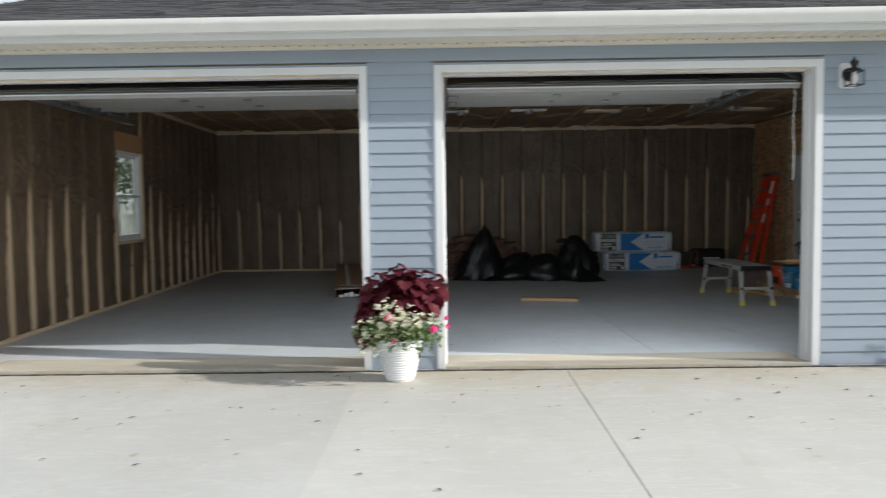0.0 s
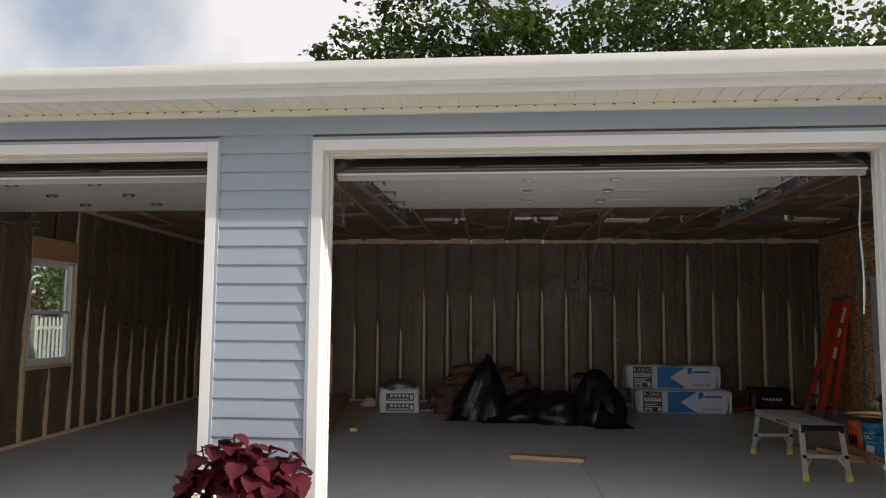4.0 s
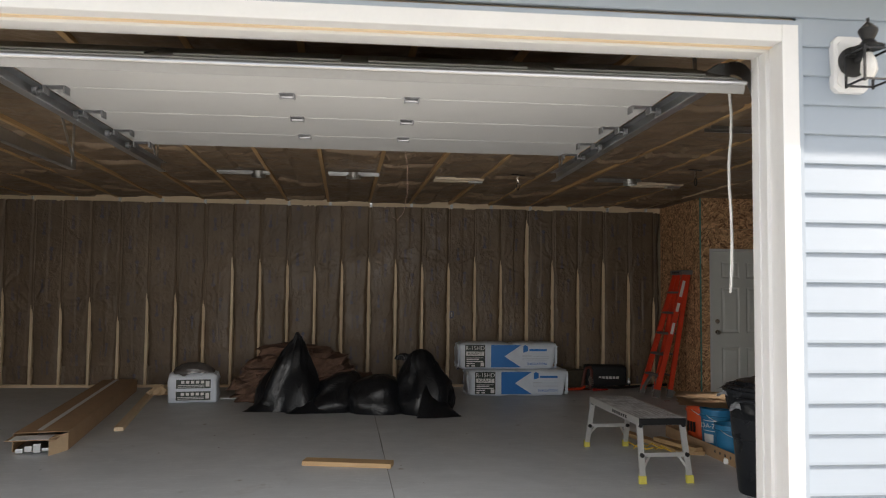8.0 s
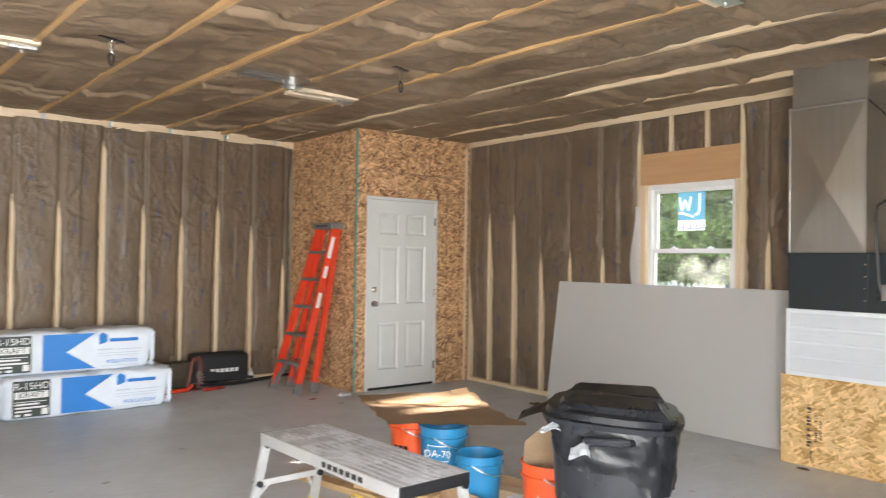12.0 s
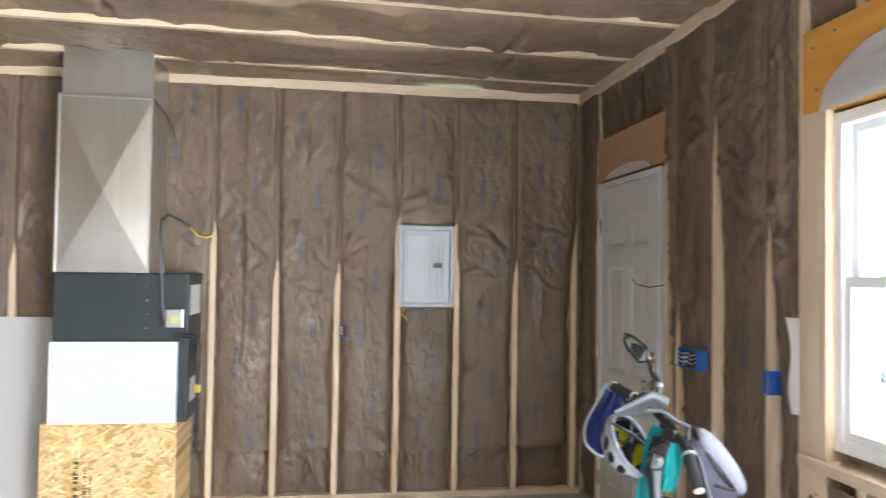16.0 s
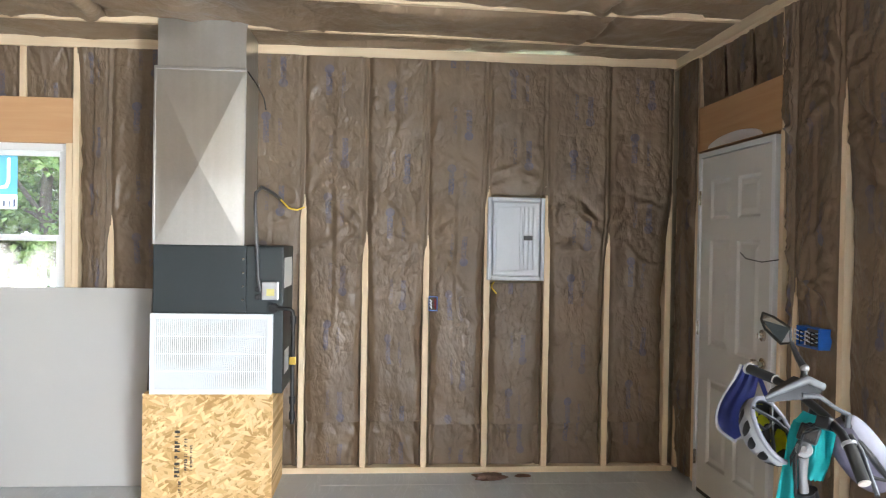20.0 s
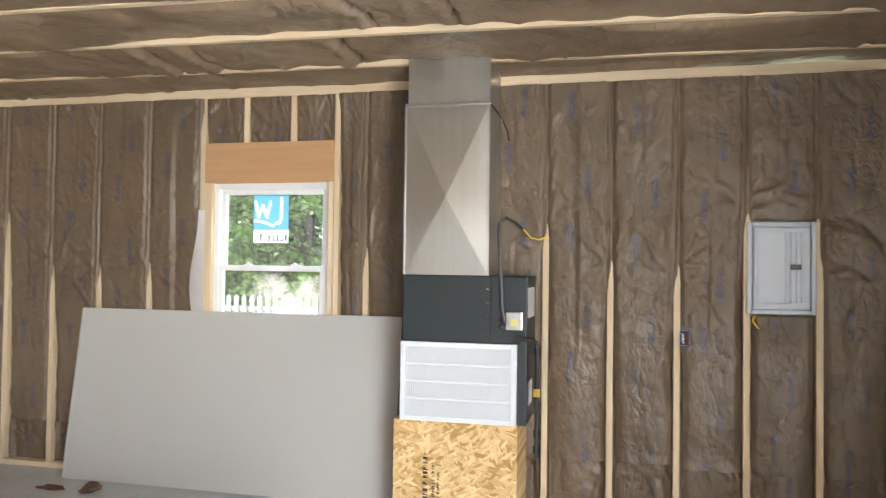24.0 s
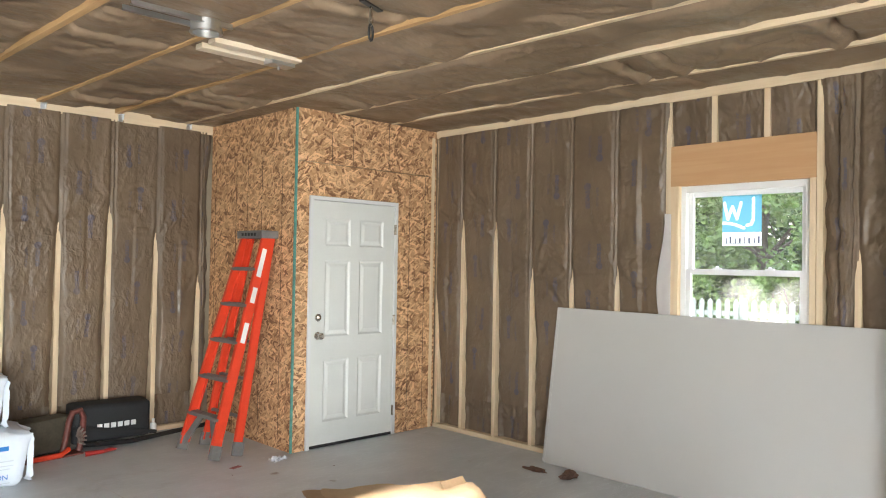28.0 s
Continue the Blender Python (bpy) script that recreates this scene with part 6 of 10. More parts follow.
# loose glass-wool batts piled behind the bags
pile = thing("insulation_pile", pose(0.75, 7.72, 0, 0, 0, -3), "ragged pile of loose brown glass-wool batts", "insulation pile")
rnd = random.Random(8)
for k in range(8):
    bm = bmesh.new()
    w, z0, h = 0.88 - 0.085 * max(0, k - 2), 0.088 * k, 0.095
    off = -0.10 * (k / 7) + rnd.uniform(-0.05, 0.05)

    def f(a, b, w=w, z0=z0, h=h, off=off, k=k):
        t = 2 * math.pi * a
        c, s = math.cos(t), math.sin(t)
        x = w * math.copysign(abs(c) ** 0.35, c)
        y = 0.36 * math.copysign(abs(s) ** 0.35, s)
        n = 0.09 * noise.noise(Vector((x * 7, y * 7, k + b * 3))) + 0.05 * noise.noise(Vector((x * 22, y * 22, k + b * 5)))
        r = 0.0 if b in (0.0, 1.0) else 1.0
        z = z0 + h * min(1, max(0, (b - 0.2) / 0.6))
        drop = -0.10 * max(0, x) * (k / 7)
        return Vector(((x + n) * r + off, (y + n) * r, max(0.002, z + drop + n * 0.5)))

    sheet(bm, f, 46, 5)
    bmesh.ops.remove_doubles(bm, verts=bm.verts[:], dist=0.001)
    part("batt", bm, M_FIBREGLASS, pile)


# bagged insulation
def soft_pack(bm, w, d, h, seed, crimp=0.05):
    """A plump shrink-wrapped bale lying along x, its ends pinched."""
    def f(a, b):
        t = 2 * math.pi * a
        c, s = math.cos(t), math.sin(t)
        x = (b - 0.5) * w
        endness = max(0.0, (abs(b - 0.5) - 0.44) / 0.06)
        k = 1 - 0.16 * endness ** 2
        n = noise.noise(Vector((x * 5 + seed, c * 2, s * 2)))
        n2 = noise.noise(Vector((x * 14 + seed, c * 5, s * 5)))
        y = d / 2 * math.copysign(abs(c) ** 0.28, c) * k + 0.007 * n
        z = h / 2 + h / 2 * math.copysign(abs(s) ** 0.33, s) * k + 0.008 * n + 0.004 * n2
        if b in (0.0, 1.0):
            y, z = y * 0.55, h / 2 + (z - h / 2) * 0.75
        if s > -0.5:
            top = max(0.0, min(1.0, (s + 0.2) * 1.4)) * (1.0 if c > -0.9 else 0.3)
            z += top * (0.012 * abs(noise.noise(Vector((x * 9 + seed, y * 7, 3)))) - 0.022 * math.exp(-((x - 0.12 * math.sin(seed)) / 0.05) ** 2) + 0.010 * n2)
        x += 0.07 * (z / h - 0.5) * max(0.0, min(1.0, (b - 0.8) * 5)) * math.cos(seed) * -1 + 0.03 * endness * n
        return Vector((x, y, max(0.0, z)))

    sheet(bm, f, 56, 44)
    bmesh.ops.remove_doubles(bm, verts=bm.verts[:], dist=0.001)
    bmesh.ops.holes_fill(bm, edges=[e for e in bm.edges if e.is_boundary], sides=0)


def insulation_pack(m, w, d, h, seed, label):
    pack = thing("insulation_pack", m, label, "insulation pack", "bagged insulation batts")
    bm = bmesh.new()
    soft_pack(bm, w, d, h, seed)
    part("wrapper", bm, M_WRAP, pack, smooth=50)
    for e in (-1, 1):
        # gathered film ends that stick out past the batts
        bm = bmesh.new()

        def frill(a, b, e=e):
            t = 2 * math.pi * a
            c, q = math.cos(t), math.sin(t)
            n = noise.noise(Vector((c * 3 + seed, q * 3, e * 5.0)))
            k = 0.84 + 0.13 * b + 0.05 * n * b
            reach = 0.004 + 0.045 * b * (0.7 + 0.6 * n)
            return Vector((e * (w / 2 - 0.03 + reach), d / 2 * math.copysign(abs(c) ** 0.4, c) * k, max(0.004, h / 2 + h / 2 * math.copysign(abs(q) ** 0.45, q) * k)))

        sheet(bm, frill, 44, 5)
        part("film_end", bm, M_WRAP, pack, smooth=50)
    y = -d / 2 - 0.011

    def flat(name, pts, material, dy=0.0, label=""):
        bm = bmesh.new()
        v = [bm.verts.new((px, y - dy, pz)) for px, pz in pts]
        bm.faces.new(v)
        r = bmesh.ops.extrude_face_region(bm, geom=bm.faces[:])
        bmesh.ops.translate(bm, verts=[q for q in r["geom"] if isinstance(q, bmesh.types.BMVert)], vec=(0, -0.0012, 0))
        return part(name, bm, material, pack, label)

    x = -w / 2
    z0, z1 = h * 0.09, h * 0.93
    flat("print_panel", ((x + 0.10, z0), (x + 0.385, z0), (x + 0.385, z1), (x + 0.10, z1)), M_PRINT_DARK, 0, "dark printed label")
    flat("print_band", ((x + 0.47, z0), (x + 0.90, z0), (x + 0.66, h * 0.5), (x + 0.90, z1), (x + 0.47, z1)), M_PRINT_BLUE, 0, "blue printed arrow")
    flat("emblem", ((x + 0.93, h * 0.64), (x + 1.0, h * 0.70), (x + 1.0, h * 0.88), (x + 0.96, h * 0.93), (x + 0.93, h * 0.88)), M_PRINT_BLUE)
    for a, b, c, e in ((1.02, 1.27, 0.70, 0.78), (0.92, 1.05, 0.50, 0.54), (1.07, 1.30, 0.50, 0.52), (0.92, 1.30, 0.42, 0.435), (0.92, 1.28, 0.36, 0.375), (0.95, 1.28, 0.11, 0.125)):
        flat("print", ((x + a, h * c), (x + b, h * c), (x + b, h * e), (x + a, h * e)), M_PRINT_BLUE if a > 1.0 and c > 0.6 else M_PANEL)
    flat("print", ((x + 0.115, h * 0.52), (x + 0.37, h * 0.52), (x + 0.37, h * 0.68), (x + 0.115, h * 0.68)), M_PAPER, 0.0015)
    for a, b, c, e in ((0.12, 0.36, 0.44, 0.455), (0.12, 0.30, 0.37, 0.41), (0.12, 0.36, 0.29, 0.33), (0.12, 0.24, 0.21, 0.25), (0.12, 0.16, 0.12, 0.17), (0.19, 0.24, 0.12, 0.17), (0.32, 0.37, 0.13, 0.27)):
        flat("print", ((x + a, h * c), (x + b, h * c), (x + b, h * e), (x + a, h * e)), M_PAPER, 0.0015)
    up = Matrix.Rotation(math.pi / 2, 4, "X")
    lettering("lettering", "R-15HD", 0.080, Matrix.Translation((x + 0.243, y - 0.003, h * 0.80)) @ up, M_PAPER, pack)
    lettering("lettering", "KRAFT", 0.068, Matrix.Translation((x + 0.243, y - 0.0045, h * 0.60)) @ up, M_PRINT_DARK, pack)
    lettering("lettering", "INSULATION", 0.048, Matrix.Translation((x + 1.13, y - 0.002, h * 0.22)) @ up, M_PRINT_BLUE, pack)
    return pack


insulation_pack(pose(3.655, 8.20, 0.0, 0, 0, 0.5), 1.42, 0.46, 0.365, 3.0, "white and blue bale of kraft-faced insulation on the floor")
insulation_pack(pose(3.535, 8.33, 0.355, 0, 0, -0.5), 1.42, 0.44, 0.375, 9.0, "white and blue bale of kraft-faced insulation lying on another")

small = thing("insulation_pack", pose(-0.68, 7.62, 0, 0, 0, 8), "small white insulation bale with a clear top", "insulation pack")
bm = bmesh.new()
soft_pack(bm, 0.62, 0.36, 0.37, 5.0)
part("wrapper", bm, M_WRAP, small, smooth=50)
for z0, z1 in ((0.19, 0.30), (0.04, 0.15)):
    bm = bmesh.new()
    box(bm, -0.20, 0.22, -0.195, -0.192, z0, z1)
    lab = part("print_panel", bm, M_PRINT_DARK, small, "dark green printed label")
    bm = bmesh.new()
    for k in range(5):
        box(bm, -0.14 + 0.06 * k, -0.10 + 0.06 * k, -0.197, -0.1952, z0 + 0.06, z1 - 0.015)
    for k in range(2):
        box(bm, -0.18, 0.14, -0.197, -0.1952, z0 + 0.015 + 0.02 * k, z0 + 0.022 + 0.02 * k)
    box(bm, 0.16, 0.205, -0.197, -0.1952, z0 + 0.02, z1 - 0.02)
    part("print", bm, M_PAPER, lab)
bm = bmesh.new()
blob(bm, (0.27, 0.15, 0.17), 0.1, (0, 0), 0.08, 12)
bmesh.ops.translate(bm, verts=bm.verts[:], vec=(0, 0, 0.335))
part("clear_top", bm, worn("smoky_film", (0.10, 0.09, 0.085), 0.2, spread=0.3), small, "smoky clear film at the top", smooth=50)

# long open carton and a board beside it
carton = thing("long_carton", pose(-1.62, 6.62, 0, 0, 0, 8.6), "long open cardboard carton lying on the floor", "carton")
for name, d in (("bottom", (-0.22, 0.22, -2.0, 2.0, 0, 0.006)), ("side", (-0.226, -0.22, -2.0, 2.0, 0, 0.16)), ("side", (0.22, 0.226, -2.0, 2.0, 0, 0.16)), ("top_flap", (-0.215, 0.0, -1.98, 2.0, 0.160, 0.166)), ("top_flap", (0.004, 0.225, -1.98, 2.0, 0.161, 0.168)), ("end_flap", (-0.22, 0.18, -2.25, -2.0, 0.14, 0.145))):
    bm = bmesh.new()
    box(bm, *d)
    part(name, bm, M_CARD, carton)
bm = bmesh.new()
v = [bm.verts.new(p) for p in ((0.225, -2.0, 0.0), (0.225, -2.0, 0.16), (0.12, -2.22, 0.15), (0.12, -2.22, 0.0))]
bm.faces.new(v)
part("end_flap", bm, M_CARD_PALE, carton)
bm = bmesh.new()
box(bm, -0.19, 0.12, -2.235, -2.02, 0.1455, 0.147)
part("label", bm, M_PAPER, carton, "white paper label")
for k in range(4):
    bm = bmesh.new()
    box(bm, -0.17 + 0.07 * k, -0.11 + 0.07 * k, -2.12, 1.6, 0.012 + 0.01 * (k % 2), 0.05 + 0.02 * (k % 3), 0.004)
    part("metal_strip", bm, M_GALV, carton, "grey metal strip inside")
bm = bmesh.new()
box(bm, -0.06, -0.01, -1.9, 1.95, 0.1685, 0.1695)
part("tape", bm, M_PAPER, carton, "strip of clear tape")
board = thing("pine_board", pose(-1.22, 7.2, 0, 0, 0, 9.4), "long pale pine board lying beside the carton", "board")
bm = bmesh.new()
box(bm, -0.045, 0.045, -1.65, 1.5, 0, 0.04, 0.003)
part("board", bm, M_PLATE_Y, board)
bm = bmesh.new()
blob(bm, (0.14, 0.10, 0.14), 0.3, (0, 0), 0.2, 31, nu=20, nv=10)
tagged(part("crumpled_paper", bm, M_CARD_PALE), "crumpled brown paper at the carton's far end", "paper").location = (-1.20, 7.95, 0.04)
bm = bmesh.new()
box(bm, -0.38, 0.05, 7.80, 7.84, 0, 0.018, 0.002)
tagged(part("white_strip", bm, M_WHITE), "thin white trim strip lying on the floor", "trim strip")

plank = thing("short_plank", pose(1.42, 3.98, 0, 0, 0, -11), "short rough pine plank lying on the floor", "plank")
bm = bmesh.new()
box(bm, -0.375, 0.375, -0.075, 0.075, 0.0, 0.038, 0.003)
part("plank", bm, M_PLANK, plank)

# ---- work platform ----
plat = thing("work_platform", pose(3.86, 3.92, 0, 0, 0, 1.5), "paint-splashed aluminium work platform with yellow feet", "work platform")
bm = bmesh.new()
box(bm, -0.185, 0.185, -0.60, 0.60, 0.468, 0.487, 0.003)
deck = part("deck", bm, M_ALU_DUSTY, plat, "dusty ribbed deck")
bm = bmesh.new()
box(bm, 0, 0.009, -0.595, 0.595, 0.4868, 0.4876)
pieces(deck, "rib", mesh_of("rib", bm, M_ALU_DUSTY), [Matrix.Translation((-0.165 + 0.041 * k, 0, 0)) for k in range(9)])
for x in (-0.195, 0.185):
    bm = bmesh.new()
    box(bm, x, x + 0.01, -0.60, 0.60, 0.43, 0.488, 0.002)
    part("side_rail", bm, M_ALU, plat)
bm = bmesh.new()
for k in range(7):
    box(bm, -0.1965, -0.1955, -0.35 + 0.05 * k, -0.315 + 0.05 * k, 0.445, 0.47)
part("print", bm, M_BLACK, plat)
for y in (-0.61, 0.60):
    bm = bmesh.new()
    box(bm, -0.19, 0.19, y, y + 0.012, 0.435, 0.486, 0.003)
    part("end_cap", bm, M_BLACK, plat, "black end cap")
for y, oy in ((-0.57, -0.67), (0.57, 0.70)):
    for x, ox in ((-0.175, -0.19), (0.175, 0.19)):
        bm = bmesh.new()
        bar(bm, (x, y, 0.44), (ox, oy, 0.02), 0.045, 0.022, (0, 1, 0))
        leg = part("leg", bm, M_ALU, plat)
        bm = bmesh.new()
        bar(bm, (ox * 0.998, oy * 0.994, 0.06), (ox * 1.002, oy * 1.004, 0.0), 0.052, 0.034, (0, 1, 0))
        part("foot", bm, M_FOOT_YELLOW, leg, "yellow rubber foot")
        bm = bmesh.new()
        xm, ym = x + (ox - x) * 0.55, y + (oy - y) * 0.55
        bar(bm, (xm * 0.62, ym, 0.205), (ox * 0.97, oy * 0.985, 0.10), 0.016, 0.006, (0, 1, 0))
        part("brace", bm, M_ALU, leg)
        for z in (0.43, 0.21):
            bm = bmesh.new()
            q = (0.44 - z) / 0.42
            lathe(bm, ((0.017, -0.03), (0.017, 0.03)), 12, Matrix.Translation((x + (ox - x) * q, y + (oy - y) * q, z)) @ Matrix.Rotation(math.pi / 2, 4, "X"))
            part("joint", bm, M_BLACK, leg)
    ym = y + (oy - y) * 0.55
    bm = bmesh.new()
    box(bm, -0.17, 0.17, ym - 0.013, ym + 0.013, 0.195, 0.228, 0.003)
    part("rung", bm, M_ALU, plat)
bm = bmesh.new()
pts = [(4.02 + 0.05 * k, 4.62 + 0.06 * math.sin(1.7 * k) - 0.02 * k, 0.006 + 0.03 * (k % 2)) for k in range(10)]
tube(bm, pts, 0.006, 6)
tube(bm, [(p[0] + 0.05, p[1] - 0.12, p[2]) for p in pts[::-1]], 0.006, 6)
tagged(part("extension_cord", bm, M_YELLOW, smooth=True), "coiled pale yellow extension cord on the floor", "cord")
for k, (x, y, r, l) in enumerate(((4.33, 4.75, 12, 0.9), (4.46, 4.42, 20, 0.55), (4.50, 4.25, 78, 0.26))):
    off = thing("offcut", pose(x, y, 0.0 if k != 1 else 0.04, 0, 0, r), "dusty pine offcut lying on the floor", "offcut", "offcuts")
    bm = bmesh.new()
    box(bm, -0.045, 0.045, -l / 2, l / 2, 0, 0.038, 0.003)
    part("offcut", bm, M_PLANK, off)


# ---- buckets, tray, bin ----
def bucket(x, y, r, h, material, label, z=0.0, lines=True, handle=True):
    b = thing("bucket", pose(x, y, z, 0, 0, 200), label, "bucket", "plastic buckets")
    bm = bmesh.new()
    rb = r * 0.86
    prof_ = [(0.0, 0.004), (rb, 0.0), (rb + (r - rb) * 0.8, h * 0.80), (r * 1.05, h * 0.80), (r * 1.05, h * 0.83), (r * 0.985, h * 0.84), (r, h * 0.97), (r * 1.05, h * 0.97), (r * 1.05, h), (r * 0.96, h), (rb * 0.95, 0.02), (0.0, 0.018)]
    lathe(bm, prof_, 30, cap_low=False, cap_high=False)
    part("body", bm, material, b, smooth=35)
    if handle:
        bm = bmesh.new()
        tube(bm, [(r * 1.08 * math.cos(t), 0.03 + r * 0.9 * math.sin(t), h * 0.86 - 0.5 * r * math.sin(t)) for t in [math.pi * k / 12 for k in range(13)]], 0.004, 6)
        part("bail", bm, M_GALV, b)
    return b


orange = bucket(4.90, 4.86, 0.150, 0.37, M_ORANGE, "orange five-gallon bucket with dark print")
bm = bmesh.new()
for k in range(3):
    t = 0.5 + 0.12 * k
    box(bm, 0.1405, 0.1425, -0.05 + 0.04 * k, -0.02 + 0.04 * k, 0.10, 0.20)
part("print", bm, M_BLACK, orange)
blue_a = bucket(4.90, 4.53, 0.150, 0.37, M_BLUE_BUCKET, "blue five-gallon bucket with a framed white label")
bm = bmesh.new()
for t0, t1, z0, z1 in ((-0.55, 0.45, 0.262, 0.268), (-0.55, 0.45, 0.168, 0.174), (-0.55, -0.53, 0.168, 0.268), (0.43, 0.45, 0.168, 0.268), (-0.5, 0.2, 0.06, 0.14)):
    def f(a, b, t0=t0, t1=t1, z0=z0, z1=z1):
        t, z = t0 + (t1 - t0) * a, z0 + (z1 - z0) * b
        r = 0.1305 + 0.0168 * z / 0.296 + 0.0025
        return Vector((r * math.cos(t + 0.35), r * math.sin(t + 0.35), z))
    sheet(bm, f, 6, 1)
part("label", bm, M_PAPER, blue_a, "white printed frame and bars")
lettering("lettering", "DA-70", 0.062, Matrix.Rotation(0.30, 4, "Z") @ Matrix.Translation((0.1475, 0, 0.217)) @ Matrix.Rotation(math.pi / 2, 4, "Z") @ Matrix.Rotation(math.pi / 2, 4, "X"), M_PAPER, blue_a)
bucket(4.82, 4.10, 0.135, 0.29, M_BLUE_BUCKET, "small open blue bucket", 0.006)
red = bucket(4.80, 3.52, 0.150, 0.37, M_ORANGE, "orange-red bucket holding torn cardboard", 0.006)
bm = bmesh.new()
box(bm, 0.138, 0.1405, -0.012, 0.008, 0.12, 0.26)
part("label", bm, M_PAPER, red)
for k, (x, y, rz, rx, w, h) in enumerate(((4.79, 3.55, -38, 14, 0.235, 0.34), (4.86, 3.48, -75, -10, 0.16, 0.27), (4.76, 3.60, 20, 6, 0.12, 0.24))):
    c = thing("cardboard_scrap", pose(x, y, 0.22, rx, 0, rz), "torn piece of brown cardboard standing in a bucket", "cardboard", "cardboard scraps")
    bm = bmesh.new()
    sheet(bm, lambda a, b, w=w, h=h, k=k: Vector(((a - 0.5) * w, 0.02 * math.sin(3 * a + k), h * b * (1 - 0.55 * max(0, 0.35 - a) - 0.2 * max(0, a - 0.7)))), 6, 4)
    bmesh.ops.solidify(bm, geom=bm.faces[:], thickness=0.005)
    part("card", bm, M_CARD_PALE, c)
tray = thing("cardboard_tray", pose(4.86, 4.15, 0, 0, 0, 2), "long shallow cardboard tray full of odds and ends", "tray")
for name, d, mt in (("bottom", (-0.20, 0.22, -0.95, 0.95, 0, 0.005), M_CARD), ("side", (-0.206, -0.20, -0.95, 0.95, 0.0, 0.11), M_CARD), ("side", (0.22, 0.226, -0.95, 0.95, 0.0, 0.11), M_CARD), ("end", (-0.2, 0.22, -0.956, -0.95, 0, 0.11), M_CARD), ("end", (-0.2, 0.22, 0.95, 0.956, 0, 0.11), M_CARD)):
    bm = bmesh.new()
    box(bm, *d)
    part(name, bm, mt, tray)
for k in range(7):
    bm = bmesh.new()
    y = -0.62 + 0.09 * k
    lathe(bm, ((0.014, 0.0), (0.014, 0.0012)), 10, Matrix.Translation((-0.2062, y, 0.065)) @ Matrix.Rotation(-math.pi / 2, 4, "Y"))
    part("print", bm, M_BLACK, tray)
for k, (x, y, sx, sy, sz, mt, lab) in enumerate(((4.98, 3.86, 0.06, 0.11, 0.05, M_PAPER, "small white packet"), (5.0, 4.08, 0.05, 0.14, 0.06, M_CARD_PALE, "small cardboard packet"), (4.95, 3.66, 0.07, 0.06, 0.07, worn("maroon_packet", (0.25, 0.02, 0.05), 0.5), "small maroon packet"), (4.74, 3.84, 0.045, 0.10, 0.04, M_PAPER, "small white packet"))):
    p = thing("packet", pose(x, y, 0.005, 0, 0, 20 * k), lab + " lying in the tray", "packet", "packets in the tray")
    bm = bmesh.new()
    box(bm, -sx, sx, -sy, sy, 0, sz, 0.004)
    part("box", bm, mt, p)

bin_ = thing("trash_can", pose(4.55, 2.93, 0, 0, 0, 35), "charcoal wheeled plastic trash can with a domed lid and a liner", "trash can")
bm = bmesh.new()


def can_ring(z, w):
    return [(w * math.copysign(abs(math.cos(t)) ** 0.62, math.cos(t)), w * 0.94 * math.copysign(abs(math.sin(t)) ** 0.62, math.sin(t)), z) for t in [2 * math.pi * k / 40 for k in range(40)]]


rings = [[bm.verts.new(p) for p in can_ring(z, w)] for z, w in ((0.0, 0.205), (0.02, 0.215), (0.40, 0.245), (0.41, 0.252), (0.60, 0.265), (0.62, 0.268), (0.70, 0.272), (0.71, 0.292), (0.745, 0.295), (0.75, 0.280))]
for a, b in zip(rings, rings[1:]):
    for k in range(40):
        bm.faces.new((a[k], a[(k + 1) % 40], b[(k + 1) % 40], b[k]))
bm.faces.new(rings[0][::-1])
part("body", bm, M_BIN, bin_, smooth=30)
bm = bmesh.new()
rings = [[bm.verts.new(p) for p in can_ring(z, w)] for z, w in ((0.735, 0.312), (0.757, 0.318), (0.762, 0.300), (0.785, 0.290), (0.792, 0.24), (0.815, 0.225), (0.825, 0.15), (0.828, 0.03))]
for a, b in zip(rings, rings[1:]):
    for k in range(40):
        bm.faces.new((a[k], a[(k + 1) % 40], b[(k + 1) % 40], b[k]))
bm.faces.new(rings[-1])
bmesh.ops.transform(bm, matrix=Matrix.Translation((0, 0, 0.745)) @ Matrix.Rotation(radians(3), 4, "X") @ Matrix.Translation((0, 0, -0.745)), verts=bm.verts[:])
lid = part("lid", bm, M_BIN, bin_, smooth=30)
for x0, x1, z in ((-0.25, -0.035, 0.838), (0.0, 0.21, 0.848)):
    bm = bmesh.new()
    low = [bm.verts.new(p) for p in ((x0, -0.25, 0.765), (x1, -0.23, 0.765), (x1, 0.23, 0.765), (x0, 0.25, 0.765))]
    top = [bm.verts.new(p) for p in ((x0 + 0.035, -0.20, z - 0.022), (x1 - 0.012, -0.17, z), (x1 - 0.012, 0.17, z), (x0 + 0.035, 0.20, z - 0.022))]
    for k in range(4):
        bm.faces.new((low[k], low[(k + 1) % 4], top[(k + 1) % 4], top[k]))
    bm.faces.new(top)
    bmesh.ops.bevel(bm, geom=bm.edges[:], offset=0.008, segments=2, affect="EDGES")
    part("lid_panel", bm, M_BIN, lid, smooth=40)
bm = bmesh.new()
sheet(bm, lambda a, b: Vector(((a - 0.5) * (0.30 - 0.08 * b), 0.27 + 0.13 * b, 0.775 - 0.035 * b - 0.02 * b * b + 0.01 * math.cos(5 * (a - 0.5)))), 10, 6)
bmesh.ops.solidify(bm, geom=bm.faces[:], thickness=0.012)
part("lid_grip", bm, M_BIN, lid, smooth=40)
